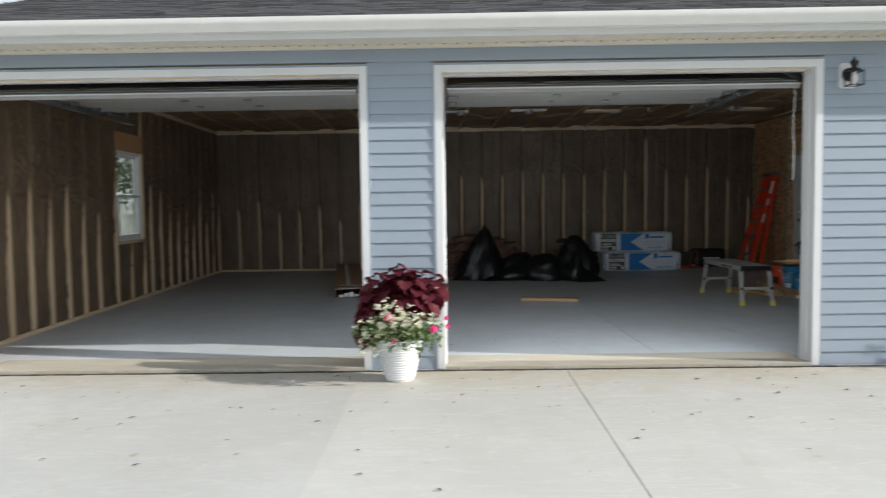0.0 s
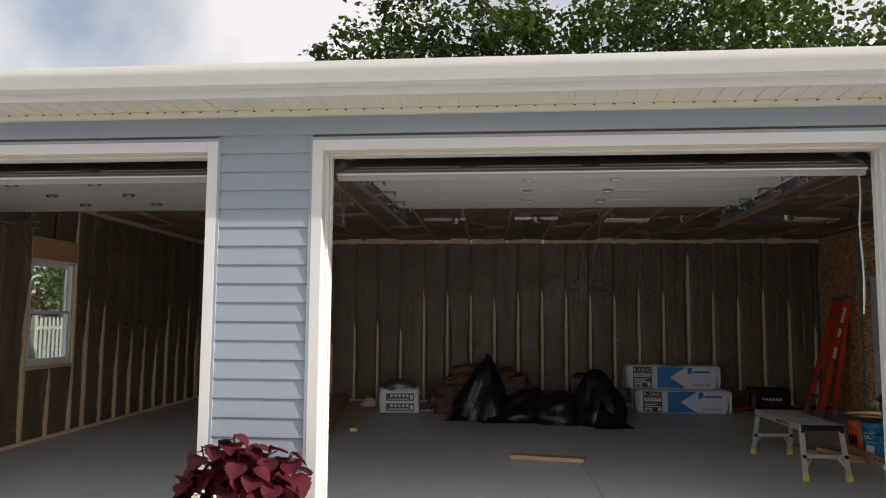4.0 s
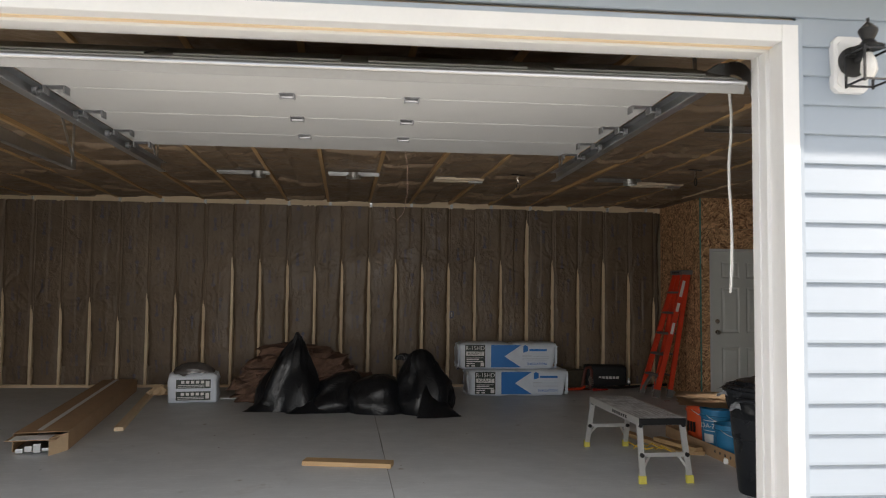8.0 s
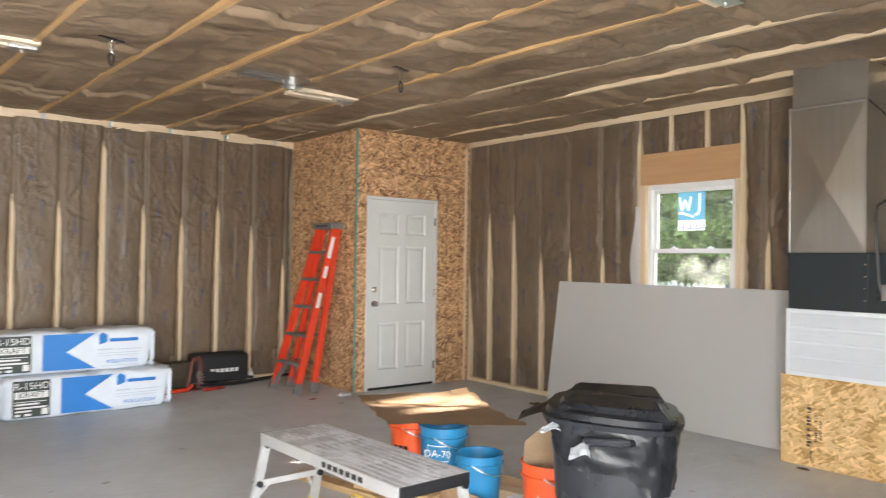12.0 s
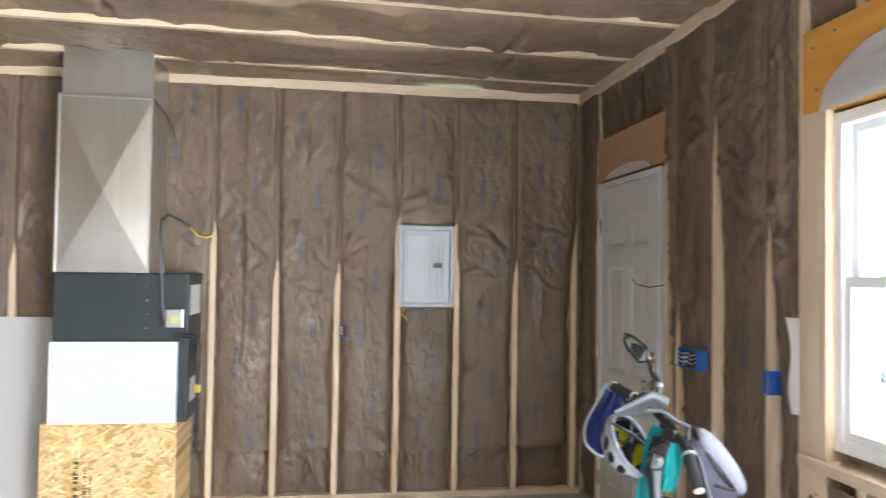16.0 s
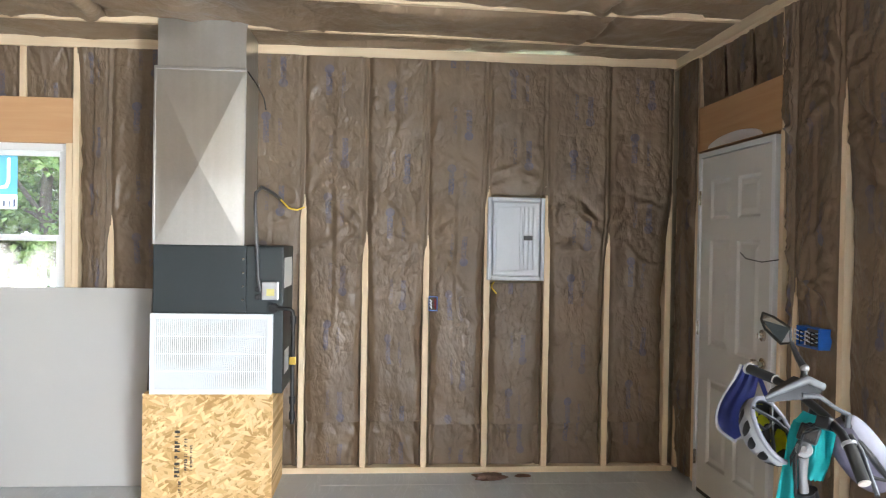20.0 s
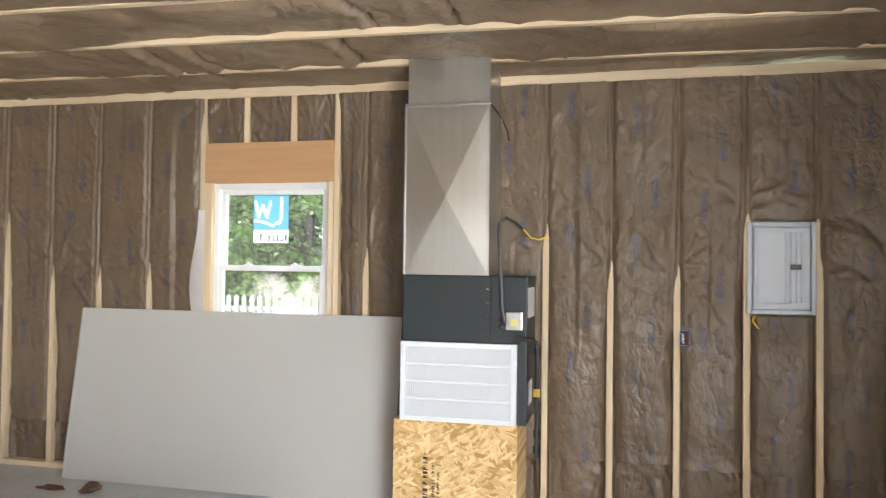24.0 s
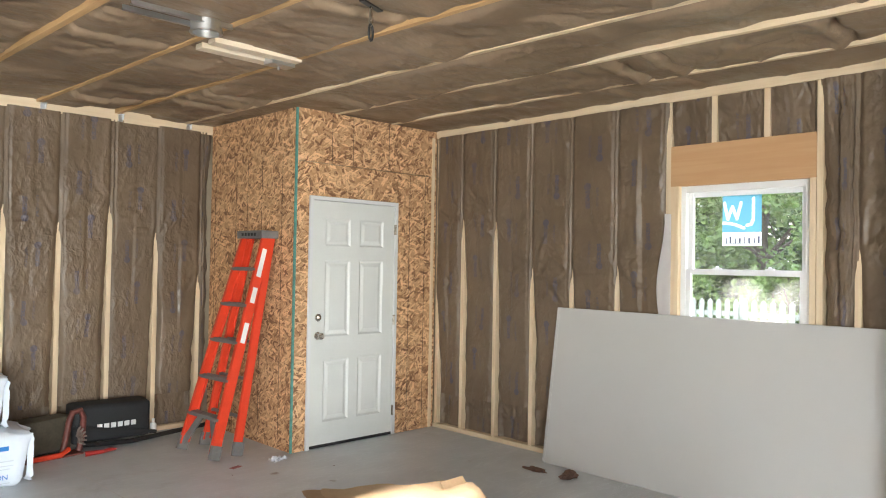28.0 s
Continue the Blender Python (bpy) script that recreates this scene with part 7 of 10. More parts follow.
for s in (-1, 1):
    bm = bmesh.new()
    tube(bm, ((s * 0.27, -0.10, 0.69), (s * 0.335, -0.08, 0.70), (s * 0.345, 0.0, 0.70), (s * 0.335, 0.08, 0.70), (s * 0.27, 0.10, 0.69)), 0.016, 8)
    part("handle", bm, M_BIN, bin_, smooth=True)
    bm = bmesh.new()
    lathe(bm, ((0.0, -0.022), (0.055, -0.022), (0.062, -0.012), (0.062, 0.012), (0.055, 0.022), (0.0, 0.022)), 20, Matrix.Translation((s * 0.175, -0.20, 0.062)) @ Matrix.Rotation(math.pi / 2, 4, "Y"), False, False)
    wheel = part("wheel", bm, M_BLACK, bin_, smooth=35)
    bm = bmesh.new()
    lathe(bm, ((0.0, -0.026), (0.02, -0.026), (0.02, 0.026), (0.0, 0.026)), 12, Matrix.Translation((s * 0.175, -0.20, 0.062)) @ Matrix.Rotation(math.pi / 2, 4, "Y"), False, False)
    part("hub", bm, M_LADDER_GREY, wheel)
bm = bmesh.new()


def liner(a, b):
    t = 2 * math.pi * a
    c, s = math.cos(t), math.sin(t)
    n = noise.noise(Vector((c * 4, s * 4, b * 3)))
    fold = abs(noise.noise(Vector((c * 5, s * 5, 2.0 + b * 5))))
    w = 0.300 - 0.030 * b + 0.009 * n + 0.010 * fold * (1 - 0.5 * b) + 0.006 * math.sin(13 * t + 6 * n + 4 * b)
    z = 0.748 - b * (0.20 - 0.10 * s + 0.08 * noise.noise(Vector((c * 1.9, s * 1.9, 7))))
    return Vector((w * math.copysign(abs(c) ** 0.62, c), 0.94 * w * math.copysign(abs(s) ** 0.62, s), z))


sheet(bm, liner, 90, 14)
part("bin_liner", bm, M_BAG, bin_, "crumpled black liner turned over the rim", smooth=60)
for y0, z0, w, h in ((0.11, 0.650, 0.09, 0.05), (0.235, 0.725, 0.09, 0.028)):
    bm = bmesh.new()
    sheet(bm, lambda a, b: Vector((-0.312 + 0.018 * noise.noise(Vector((a * 3, b * 3, y0))) + max(0, y0 - 0.15) * 0.5, y0 + (a - 0.5) * w * (1 - 0.25 * b), z0 + (b - 0.5) * h + 0.012 * math.sin(5 * a))), 8, 6)
    bmesh.ops.solidify(bm, geom=bm.faces[:], thickness=0.002)
    part("white_scrap", bm, M_SCRAP, bin_, "scrap of white film caught on the liner", smooth=50)

# large torn cardboard sheet lying across the bucket rims
bm = bmesh.new()


def big_card(a, b):
    p = Vector((4.95, 5.62, 0)).lerp(Vector((5.62, 5.08, 0)), a).lerp(Vector((4.60, 4.72, 0)).lerp(Vector((5.28, 4.18, 0)), a), b)
    p.z = 0.376 + 0.012 * abs(noise.noise(Vector((a * 3, b * 3, 2)))) + (0.02 * max(0, 0.2 - b) / 0.2) * (0.4 + 0.6 * a)
    p.x += 0.04 * noise.noise(Vector((b * 5, a * 5, 1)))
    p.y += 0.05 * noise.noise(Vector((b * 6, a * 7, 4)))
    return p


sheet(bm, big_card, 22, 18)
bmesh.ops.solidify(bm, geom=bm.faces[:], thickness=0.004)
tagged(part("cardboard_sheet", bm, worn("tan_cardboard", (0.50, 0.36, 0.23), 0.85, spread=0.14, scale=4.0, grain=40.0)), "large torn sheet of brown cardboard lying across the bucket rims", "cardboard sheet")
# paler layer added over the sheet to paint its sunlit far part
bm = bmesh.new()
sheet(bm, lambda a, b: big_card(0.12 + 0.88 * a, 0.42 * b * (0.75 + 0.25 * a) + 0.015 * math.sin(14 * a)) + Vector((0, 0, 0.008 + 0.022 * (1 - b) * a)), 16, 6)
bmesh.ops.solidify(bm, geom=bm.faces[:], thickness=0.004)
tagged(part("cardboard_flap", bm, M_CARD_PALE), "pale card layer painting the sunlit part of the large sheet", "cardboard", "cardboard scraps")
bm = bmesh.new()
sheet(bm, lambda a, b: Vector((5.46 + 0.13 * a - 0.02 * b, 5.10 - 0.03 * a + 0.02 * b, 0.395 + 0.05 * b + 0.015 * a)), 4, 3)
bmesh.ops.solidify(bm, geom=bm.faces[:], thickness=0.004)
tagged(part("cardboard_scrap", bm, M_CARD_PALE), "torn pale flap standing up on the cardboard sheet", "cardboard", "cardboard scraps")

# ---- stepladder, folded and leaning ----
ladder = thing("stepladder", pose(5.60, 7.93, 0, 0, 0, 3), "orange fibreglass stepladder with grey treads, folded and leaning on the closet", "stepladder")


def rail_pt(side, q, back):
    """A point on a rail: side -1 or 1, q from foot to top."""
    half = 0.245 - 0.085 * q
    return Vector(((-0.08 + 0.50 * q) + back * (0.20 - 0.16 * q), side * half, 1.74 * q + 0.02))


for back in (0, 1):
    for side in (-1, 1):
        bm = bmesh.new()
        a, b = rail_pt(side, 0.03, back), rail_pt(side, 0.99, back)
        bar(bm, a, b, 0.075 if not back else 0.06, 0.014, (0, 1, 0))
        for e in (-1, 1):
            d = Vector((e * (0.035 if not back else 0.028), -side * 0.012, 0))
            bar(bm, a + d, b + d, 0.010, 0.03, (0, 1, 0))
        rail = part("rail", bm, M_FIBRE, ladder)
        bm = bmesh.new()
        bar(bm, rail_pt(side, 0.0, back), rail_pt(side, 0.06, back), 0.085, 0.034, (0, 1, 0))
        part("foot", bm, M_LADDER_GREY, rail, "grey ladder shoe")
        if not back and side == -1:
            for q0, q1 in ((0.80, 0.93), (0.68, 0.75), (0.50, 0.59)):
                bm = bmesh.new()
                o = Vector((0, -0.009, 0))
                bar(bm, rail_pt(side, q0, 0) + o, rail_pt(side, q1, 0) + o, 0.042, 0.002, (0, 1, 0))
                part("sticker", bm, M_PAPER, rail, "white safety sticker")
for k in range(1, 6):
    q = k * 0.1667
    a, b = rail_pt(-1, q, 0), rail_pt(1, q, 0)
    bm = bmesh.new()
    bar(bm, a, b, 0.085, 0.025, (0, 0, 1))
    for i in range(3):
        o = Vector((-0.028 + 0.028 * i, 0, 0.014))
        bar(bm, a + o, b + o, 0.008, 0.005, (0, 0, 1))
    part("tread", bm, M_LADDER_GREY, ladder, "grey ribbed tread")
    a, b = rail_pt(-1, q, 1), rail_pt(1, q, 1)
    bm = bmesh.new()
    bar(bm, a, b, 0.03, 0.02, (0, 0, 1))
    part("rear_bar", bm, M_LADDER_GREY, ladder)
for side in (-1, 1):
    bm = bmesh.new()
    a, b = rail_pt(side, 0.03, 0), rail_pt(side * 0.35, 0.16, 0)
    bar(bm, a, b, 0.05, 0.02, (1, 0, 0))
    part("tread_brace", bm, M_LADDER_GREY, ladder)
bm = bmesh.new()
box(bm, 0.345, 0.51, -0.185, 0.185, 1.725, 1.79, 0.01)
cap = part("top_cap", bm, M_LADDER_GREY, ladder, "grey plastic top cap")
bm = bmesh.new()
for k in range(5):
    box(bm, 0.343, 0.3445, -0.10 + 0.045 * k, -0.07 + 0.045 * k, 1.745, 1.77)
part("print", bm, M_BLACK, cap)

# ---- tool case and saw by the wall ----
case = thing("tool_bag", pose(5.18, 8.80, 0, 0, 0, 2), "black fabric tool bag with white print, lying by the wall", "tool bag")
bm = bmesh.new()
box(bm, -0.33, 0.30, -0.10, 0.10, 0.05, 0.36, 0.04)
for v in bm.verts:
    v.co += Vector((0.012 * noise.noise(v.co * 7), 0.02 * noise.noise(v.co * 5 + Vector((3, 0, 0))), 0.015 * noise.noise(v.co * 6) - 0.05 * max(0, v.co.x) * (v.co.z > 0.2)))
part("body", bm, worn("black_fabric", (0.015, 0.016, 0.018), 0.7, spread=0.25, relief=0.3), case, smooth=60)
bm = bmesh.new()
for k in range(6):
    box(bm, -0.15 + 0.055 * k, -0.11 + 0.055 * k, -0.117, -0.112, 0.155, 0.195)
part("print", bm, M_PAPER, case, "plain white print")
bm = bmesh.new()
bar(bm, (-0.36, -0.13, 0.20), (0.34, -0.13, 0.07), 0.03, 0.004, (0, 1, 0))
tube(bm, ((-0.30, -0.12, 0.05), (0.1, -0.16, 0.03), (0.62, -0.11, 0.05), (1.0, -0.06, 0.06)), 0.02, 8)
part("strap", bm, M_BLACK, case, "black strap and bar")
bm = bmesh.new()
lathe(bm, ((0.028, 0.0), (0.028, 0.05), (0.012, 0.07), (0.012, 0.10)), 14, Matrix.Translation((0.36, -0.02, 0.06)))
part("bottle", bm, M_PAPER, case)
saw = thing("saw", pose(4.74, 8.72, 0, 0, 0, 10), "dusty dark red power saw standing by the wall", "power saw")
M_MAROON_PAINT = worn("dusty_maroon", (0.15, 0.045, 0.035), 0.5, spread=0.5, scale=25.0)
bm = bmesh.new()
box(bm, -0.30, 0.10, -0.06, 0.14, 0.03, 0.30, 0.03)
for v in bm.verts:
    v.co += Vector((0.02 * noise.noise(v.co * 9), 0.02 * noise.noise(v.co * 7), 0.02 * noise.noise(v.co * 8) - 0.06 * max(0.0, -v.co.x) * (v.co.z > 0.2)))
part("body", bm, worn("dusty_olive_body", (0.075, 0.062, 0.042), 0.55, spread=0.4, scale=12.0), saw, "dusty dark motor housing", smooth=50)
bm = bmesh.new()
arch = [(0.13, -0.10, 0.02), (0.155, -0.10, 0.14), (0.16, -0.10, 0.28), (0.135, -0.10, 0.335), (0.07, -0.10, 0.325), (0.045, -0.10, 0.26), (0.02, -0.10, 0.12), (0.0, -0.10, 0.02)]
tube(bm, arch, 0.024, 8)
part("blade_guard", bm, M_MAROON_PAINT, saw, "arched maroon blade guard", smooth=50)
M_GUARD = worn("ribbed_brown_guard", (0.24, 0.19, 0.165), 0.45, 0.3, 0.3)
for k in range(6):
    bm = bmesh.new()
    t = 1.1 - 0.32 * k
    tube(bm, [(0.08 + 0.05 * q * math.cos(t), -0.13 - 0.012 * math.sin(3 * q), 0.115 + 0.055 * q * math.sin(t)) for q in (0.5, 1.0, 1.5, 2.0)], [0.012, 0.012, 0.010, 0.006], 8)
    part("rib", bm, M_GUARD, saw, "pale ribbed edge", smooth=40)
bm = bmesh.new()
box(bm, -0.34, 0.14, -0.16, -0.02, 0.0, 0.014, 0.003)
part("shoe", bm, M_MAROON_PAINT, saw)
bm = bmesh.new()
tube(bm, ((-0.28, -0.14, 0.02), (-0.05, -0.18, 0.03), (0.02, -0.16, 0.06)), 0.02, 8)
part("handle", bm, M_FIBRE, saw)
bm = bmesh.new()
tube(bm, ((0.10, -0.25, 0.02), (0.22, -0.30, 0.025), (0.30, -0.26, 0.02), (0.34, -0.28, 0.02)), [0.022, 0.014, 0.016, 0.006], 8)
part("red_handle", bm, worn("red_handle", (0.35, 0.02, 0.015), 0.4), saw)
for k, (x, y, s, mt, lab) in enumerate(((5.60, 7.46, 0.05, worn("printed_leaflet", (0.35, 0.12, 0.12), 0.6, spread=0.5), "small printed leaflet"), (5.95, 7.44, 0.08, M_WRAP, "crumpled scrap of clear film"))):
    bm = bmesh.new()
    sheet(bm, lambda a, b, s=s, k=k: Vector(((a - 0.5) * 2 * s, (b - 0.5) * s, 0.004 + (0.05 if k else 0.006) * abs(noise.noise(Vector((a * 4, b * 4, k)))))), 8, 6)
    o = tagged(part("litter", bm, mt), lab + " lying on the floor", "litter", "litter on the floor")
    o.matrix_world = pose(x, y, 0, 0, 0, 20)
bm = bmesh.new()
blob(bm, (0.09, 0.05, 0.06), 0.2, (0, 0), 0.3, 61, nu=16, nv=8)
o = tagged(part("litter", bm, M_FIBREGLASS), "tuft of brown glass wool by the drywall", "litter", "litter on the floor")
o.location = (7.28, 5.66, 0)
for k, (x, y, w) in enumerate(((7.56, 1.42, 0.13), (7.60, 1.20, 0.06), (7.25, 5.95, 0.10), (6.95, 5.2, 0.06), (7.1, 3.3, 0.05))):
    bm = bmesh.new()
    blob(bm, (0.4 * w, w, 0.3 * w), 0.1, (0, 0), 0.35, 62 + k, nu=16, nv=8)
    o = tagged(part("litter", bm, M_FIBREGLASS), "tuft of brown glass wool on the floor", "litter", "litter on the floor")
    o.location = (x, y, 0)

M_CHALK_W = worn("white_chalk", (0.62, 0.62, 0.62), 0.95, spread=0.1)
for name, a, b, lab in (("chalk_line", (7.46, 0.4), (7.46, 2.5), "faint chalk line along the wall"), ("chalk_line", (4.68, 9.0), (4.73, 6.4), "faint chalk line across the floor")):
    bm = bmesh.new()
    bar(bm, (*a, 0.0005), (*b, 0.0005), 0.004, 0.001, (0, 0, 1))
    tagged(part(name, bm, M_CHALK_W), lab, "chalk mark", "chalk marks on the floor", "structure")

# ---- fittings on walls and ceiling ----
M_RED_WIRE = worn("red_wire", (0.35, 0.03, 0.02), 0.5)
def outlet_box(m, w, label, gangs, material=None):
    b = thing("outlet_box", m, label, "outlet box", "electrical boxes")
    bm = bmesh.new()
    frame_of(bm, 0, w, 0, 0.095, 0.004, -0.012, 0.06, True)
    box(bm, 0.0045, w - 0.0045, 0.055, 0.06, 0.0045, 0.0905)
    part("box", bm, material or M_BLUEBOX, b)
    for k in range(gangs):
        bm = bmesh.new()
        x = w * (k + 0.5) / gangs
        for q in range(3):
            z = 0.03 + 0.02 * q
            tube(bm, ((x, 0.05, z), (x + 0.006, -0.005, z - 0.006), (x - 0.008, -0.03, z + 0.008), (x + 0.004, -0.038, z - 0.012)), 0.0035, 6)
        part("wires", bm, (M_PAPER, M_BLACK if gangs != 2 else M_RED_WIRE)[k % 2], b, "curled wire ends")
    return b


outlet_box(pose(6.13, SOUTH_Y + 0.030, 1.085, 0, 0, 180), 0.18, "blue four-gang switch box with loose wires", 4)
outlet_box(pose(5.445, SOUTH_Y + 0.004, 1.06, 0, 0, 180), 0.040, "blue single switch box nailed to a stud", 0)
outlet_box(pose(EAST_X - 0.014, 1.832, 1.08, 0, 0, -90), 0.058, "blue single outlet box with white and red wires", 2)
outlet_box(pose(2.79, NORTH_Y, 1.05), 0.058, "blue outlet box on a back wall stud", 1)
bm = bmesh.new()
tube(bm, ((6.36, 0.16, 1.48), (6.45, 0.20, 1.465), (6.58, 0.22, 1.48), (6.68, 0.20, 1.51)), 0.003, 6)
tagged(part("wire", bm, M_BLACK, smooth=True), "thin black wire sticking out beside the entry door", "wire")

# white film and tape at the windows
M_FILM = Nodes("white_flashing_film", 0.5)
M_FILM.colour((0.86, 0.83, 0.83))
M_FILM.bump(M_FILM.noise(18.0, M_FILM.coords(), 4.0, 0.6, 1.0), 0.4, 0.008)
M_FILM = M_FILM.mat


def film(name, fn, label, nu=8, nv=12):
    bm = bmesh.new()
    sheet(bm, fn, nu, nv)
    bmesh.ops.solidify(bm, geom=bm.faces[:], thickness=0.0012)
    return tagged(part(name, bm, M_FILM, smooth=True), label, "flashing film")


film("window_film", lambda a, b: Vector((4.72 + 0.37 * math.cos(math.pi * (1 - a)) * (0.02 + 0.98 * b), 0.166 + 0.006 * noise.noise(Vector((a * 6, b * 3, 1))), 2.133 + 0.205 * math.sin(math.pi * a) * b)), "white half-round film over the front window's header", 24, 6)
film("door_film", lambda a, b: Vector((6.87 + 0.33 * math.cos(math.pi * (1 - a)) * (0.02 + 0.98 * b), 0.162 + 0.004 * noise.noise(Vector((a * 6, b * 3, 4))), 2.137 + 0.06 * math.sin(math.pi * a) * b)), "white half-round film over the entry door", 20, 4)
film("window_film", lambda a, b: Vector((5.205 + (0.02 + 0.03 * b + 0.015 * math.sin(7 * b)) * a, 0.165 + 0.02 * a, 1.02 + 0.36 * b)), "torn white film at the front window's side")
film("window_film", lambda a, b: Vector((EAST_X - 0.012 - 0.02 * a, 5.10 + (0.07 + 0.03 * math.sin(5 * b)) * a, 1.15 + 0.78 * b)), "torn white film at the side window's edge")
bm = bmesh.new()
box(bm, 4.248, 4.268, 0.1535, 0.1555, 0.95, 2.12)
strip = tagged(part("flashing_strip", bm, M_FILM), "white flashing strip with dark print beside the front window", "flashing film")
for z0, z1 in ((1.50, 1.60), (1.40, 1.408), (1.28, 1.288)):
    bm = bmesh.new()
    box(bm, 4.250, 4.266, 0.1556, 0.1566, z0, z1)
    part("print", bm, worn("navy_print", (0.02, 0.03, 0.12), 0.6), strip)

# recessed light cans, blocking and boxes in the ceiling
CZ = 2.786
M_PALE = wood("pale_blocking", (0.80, 0.68, 0.52), (0.72, 0.58, 0.42), "x")


def light_can(x0, x1, xc, y, label):
    c = thing("light_can", pose(0, 0, 0), label, "recessed light", "recessed light cans")
    for dy in (-0.055, 0.055):
        bm = bmesh.new()
        box(bm, x0, x1, y + dy - 0.011, y + dy + 0.011, CZ - 0.024, CZ - 0.016)
        box(bm, x0, x1, y + dy - 0.002, y + dy + 0.002, CZ - 0.016, CZ + 0.005)
        part("hanger_bar", bm, M_GALV, c)
    bm = bmesh.new()
    lathe(bm, ((0.0, 0.055), (0.078, 0.055), (0.078, 0.0), (0.085, -0.004), (0.085, -0.008), (0.070, -0.008), (0.070, 0.045), (0.0, 0.045)), 24, Matrix.Translation((xc, y, CZ - 0.05)), False, False)
    part("housing", bm, M_DUCT, c, smooth=35)
    return c


def ceiling_box(x0, x1, y, label):
    c = thing("ceiling_box", pose(0, 0, 0), label, "ceiling box", "ceiling boxes")
    for dy in (-0.085, 0.07):
        bm = bmesh.new()
        box(bm, x0, x1, y + dy - 0.042, y + dy + 0.042, CZ - 0.012, CZ + 0.02, 0.003)
        part("blocking", bm, M_PALE, c, "pale pine blocking")
    bm = bmesh.new()
    box(bm, x1 - 0.17, x1 - 0.005, y - 0.06, y + 0.045, CZ - 0.034, CZ + 0.01, 0.006)
    part("junction_box", bm, M_GALV, c, "galvanised junction box")
    bm = bmesh.new()
    tube(bm, ((x1 - 0.09, y, CZ - 0.034), (x1 - 0.09, y, CZ - 0.055)), 0.008, 8)
    part("knockout", bm, M_GALV, c)
    return c


light_can(1.09, 1.66, 1.37, 6.08, "recessed light can on two steel hanger bars")
light_can(-0.15, 0.42, 0.30, 6.14, "recessed light can on two steel hanger bars")
light_can(4.19, 4.72, 4.60, 6.07, "recessed light can on two steel hanger bars")
light_can(4.24, 4.82, 4.76, 3.26, "recessed light can on two steel hanger bars")
ceiling_box(2.32, 2.90, 6.42, "junction box between pale blocking in the ceiling")
ceiling_box(4.78, 5.36, 6.45, "junction box between pale blocking in the ceiling")
ceiling_box(4.93, 5.52, 2.93, "junction box between pale blocking in the ceiling")


def ceiling_hook(x, y):
    h = thing("ceiling_hook", pose(x, y, CZ - 0.004, 0, 0, 20), "black steel ceiling hook with a carabiner", "ceiling hook", "ceiling hooks")
    bm = bmesh.new()
    box(bm, -0.085, 0.085, -0.016, 0.016, -0.008, 0.0, 0.002)
    part("plate", bm, M_BLACK, h)
    bm = bmesh.new()
    tube(bm, [(0.012 * math.cos(t), 0, -0.035 + 0.03 * math.sin(t)) for t in [2 * math.pi * k / 12 for k in range(13)]], 0.004, 6, False)
    tube(bm, [(0, 0.010 * math.cos(t), -0.075 + 0.025 * math.sin(t)) for t in [2 * math.pi * k / 12 for k in range(13)]], 0.004, 6, False)
    part("link", bm, M_CHROME, h, "steel link")
    bm = bmesh.new()
    tube(bm, [(0.018 * math.cos(t), 0, -0.132 + 0.04 * math.sin(t)) for t in [2 * math.pi * k / 16 for k in range(17)]], 0.006, 8, False)
    part("carabiner", bm, M_BLACK, h)


ceiling_hook(3.22, 5.85)
ceiling_hook(5.02, 5.22)
bm = bmesh.new()
tube(bm, ((1.80, 2.44, 2.372), (1.82, 2.55, 2.28), (1.835, 2.8, 2.16), (1.82, 3.1, 2.04), (1.78, 3.28, 2.0), (1.745, 3.34, 2.03), (1.735, 3.36, 2.08)), 0.0016, 6)
tagged(part("pull_cord", bm, M_PINK, smooth=True), "thin pinkish cord hanging from the raised garage door", "cord")


# ---- electric scooter by the entry door, with things hung on it ----
scooter = thing("scooter", pose(0, 0, 0), "dark electric scooter with mirror, standing by the entry door", "scooter")
bm = bmesh.new()
tube(bm, ((5.02, 0.62, 0.16), (4.96, 0.82, 0.80)), 0.026, 12)
part("stem", bm, M_BLACK, scooter, smooth=True)
M_SILVER = worn("silver_clamp", (0.26, 0.26, 0.27), 0.38, 0.5)
bm = bmesh.new()
tube(bm, ((4.950, 0.840, 0.79), (4.938, 0.852, 0.85), (4.920, 0.862, 0.915)), [0.015, 0.012, 0.015], 14)
clamp = part("stem_clamp", bm, M_SILVER, scooter, "silver folding clamp", smooth=35)
bm = bmesh.new()
lathe(bm, ((0.0, -0.014), (0.021, -0.014), (0.025, 0.0), (0.023, 0.012), (0.012, 0.015), (0.010, 0.020), (0.0, 0.020)), 22, Matrix.Translation((4.912, 0.866, 0.938)) @ Vector((-0.80, 0.55, 0.25)).to_track_quat("Z", "Y").to_matrix().to_4x4(), False, False)
part("pivot_disc", bm, M_SILVER, clamp, smooth=35)
bm = bmesh.new()
tube(bm, ((4.957, 0.833, 0.775), (4.951, 0.839, 0.80)), 0.030, 14)
part("stem_collar", bm, M_BLACK, scooter, smooth=35)
bm = bmesh.new()
tube(bm, ((4.987, 0.748, 0.50), (4.968, 0.806, 0.70)), 0.0275, 14)
part("stem_band", bm, worn("white_band", (0.45, 0.45, 0.46), 0.5), scooter, "pale band on the stem", smooth=35)
bm = bmesh.new()
tube(bm, ((4.945, 0.842, 0.95), (4.90, 0.838, 1.07)), 0.018, 10)
part("steering_post", bm, M_BLACK, scooter, smooth=True)
bm = bmesh.new()
box(bm, -0.085, 0.085, -0.02, 0.62, 0.10, 0.16, 0.015)
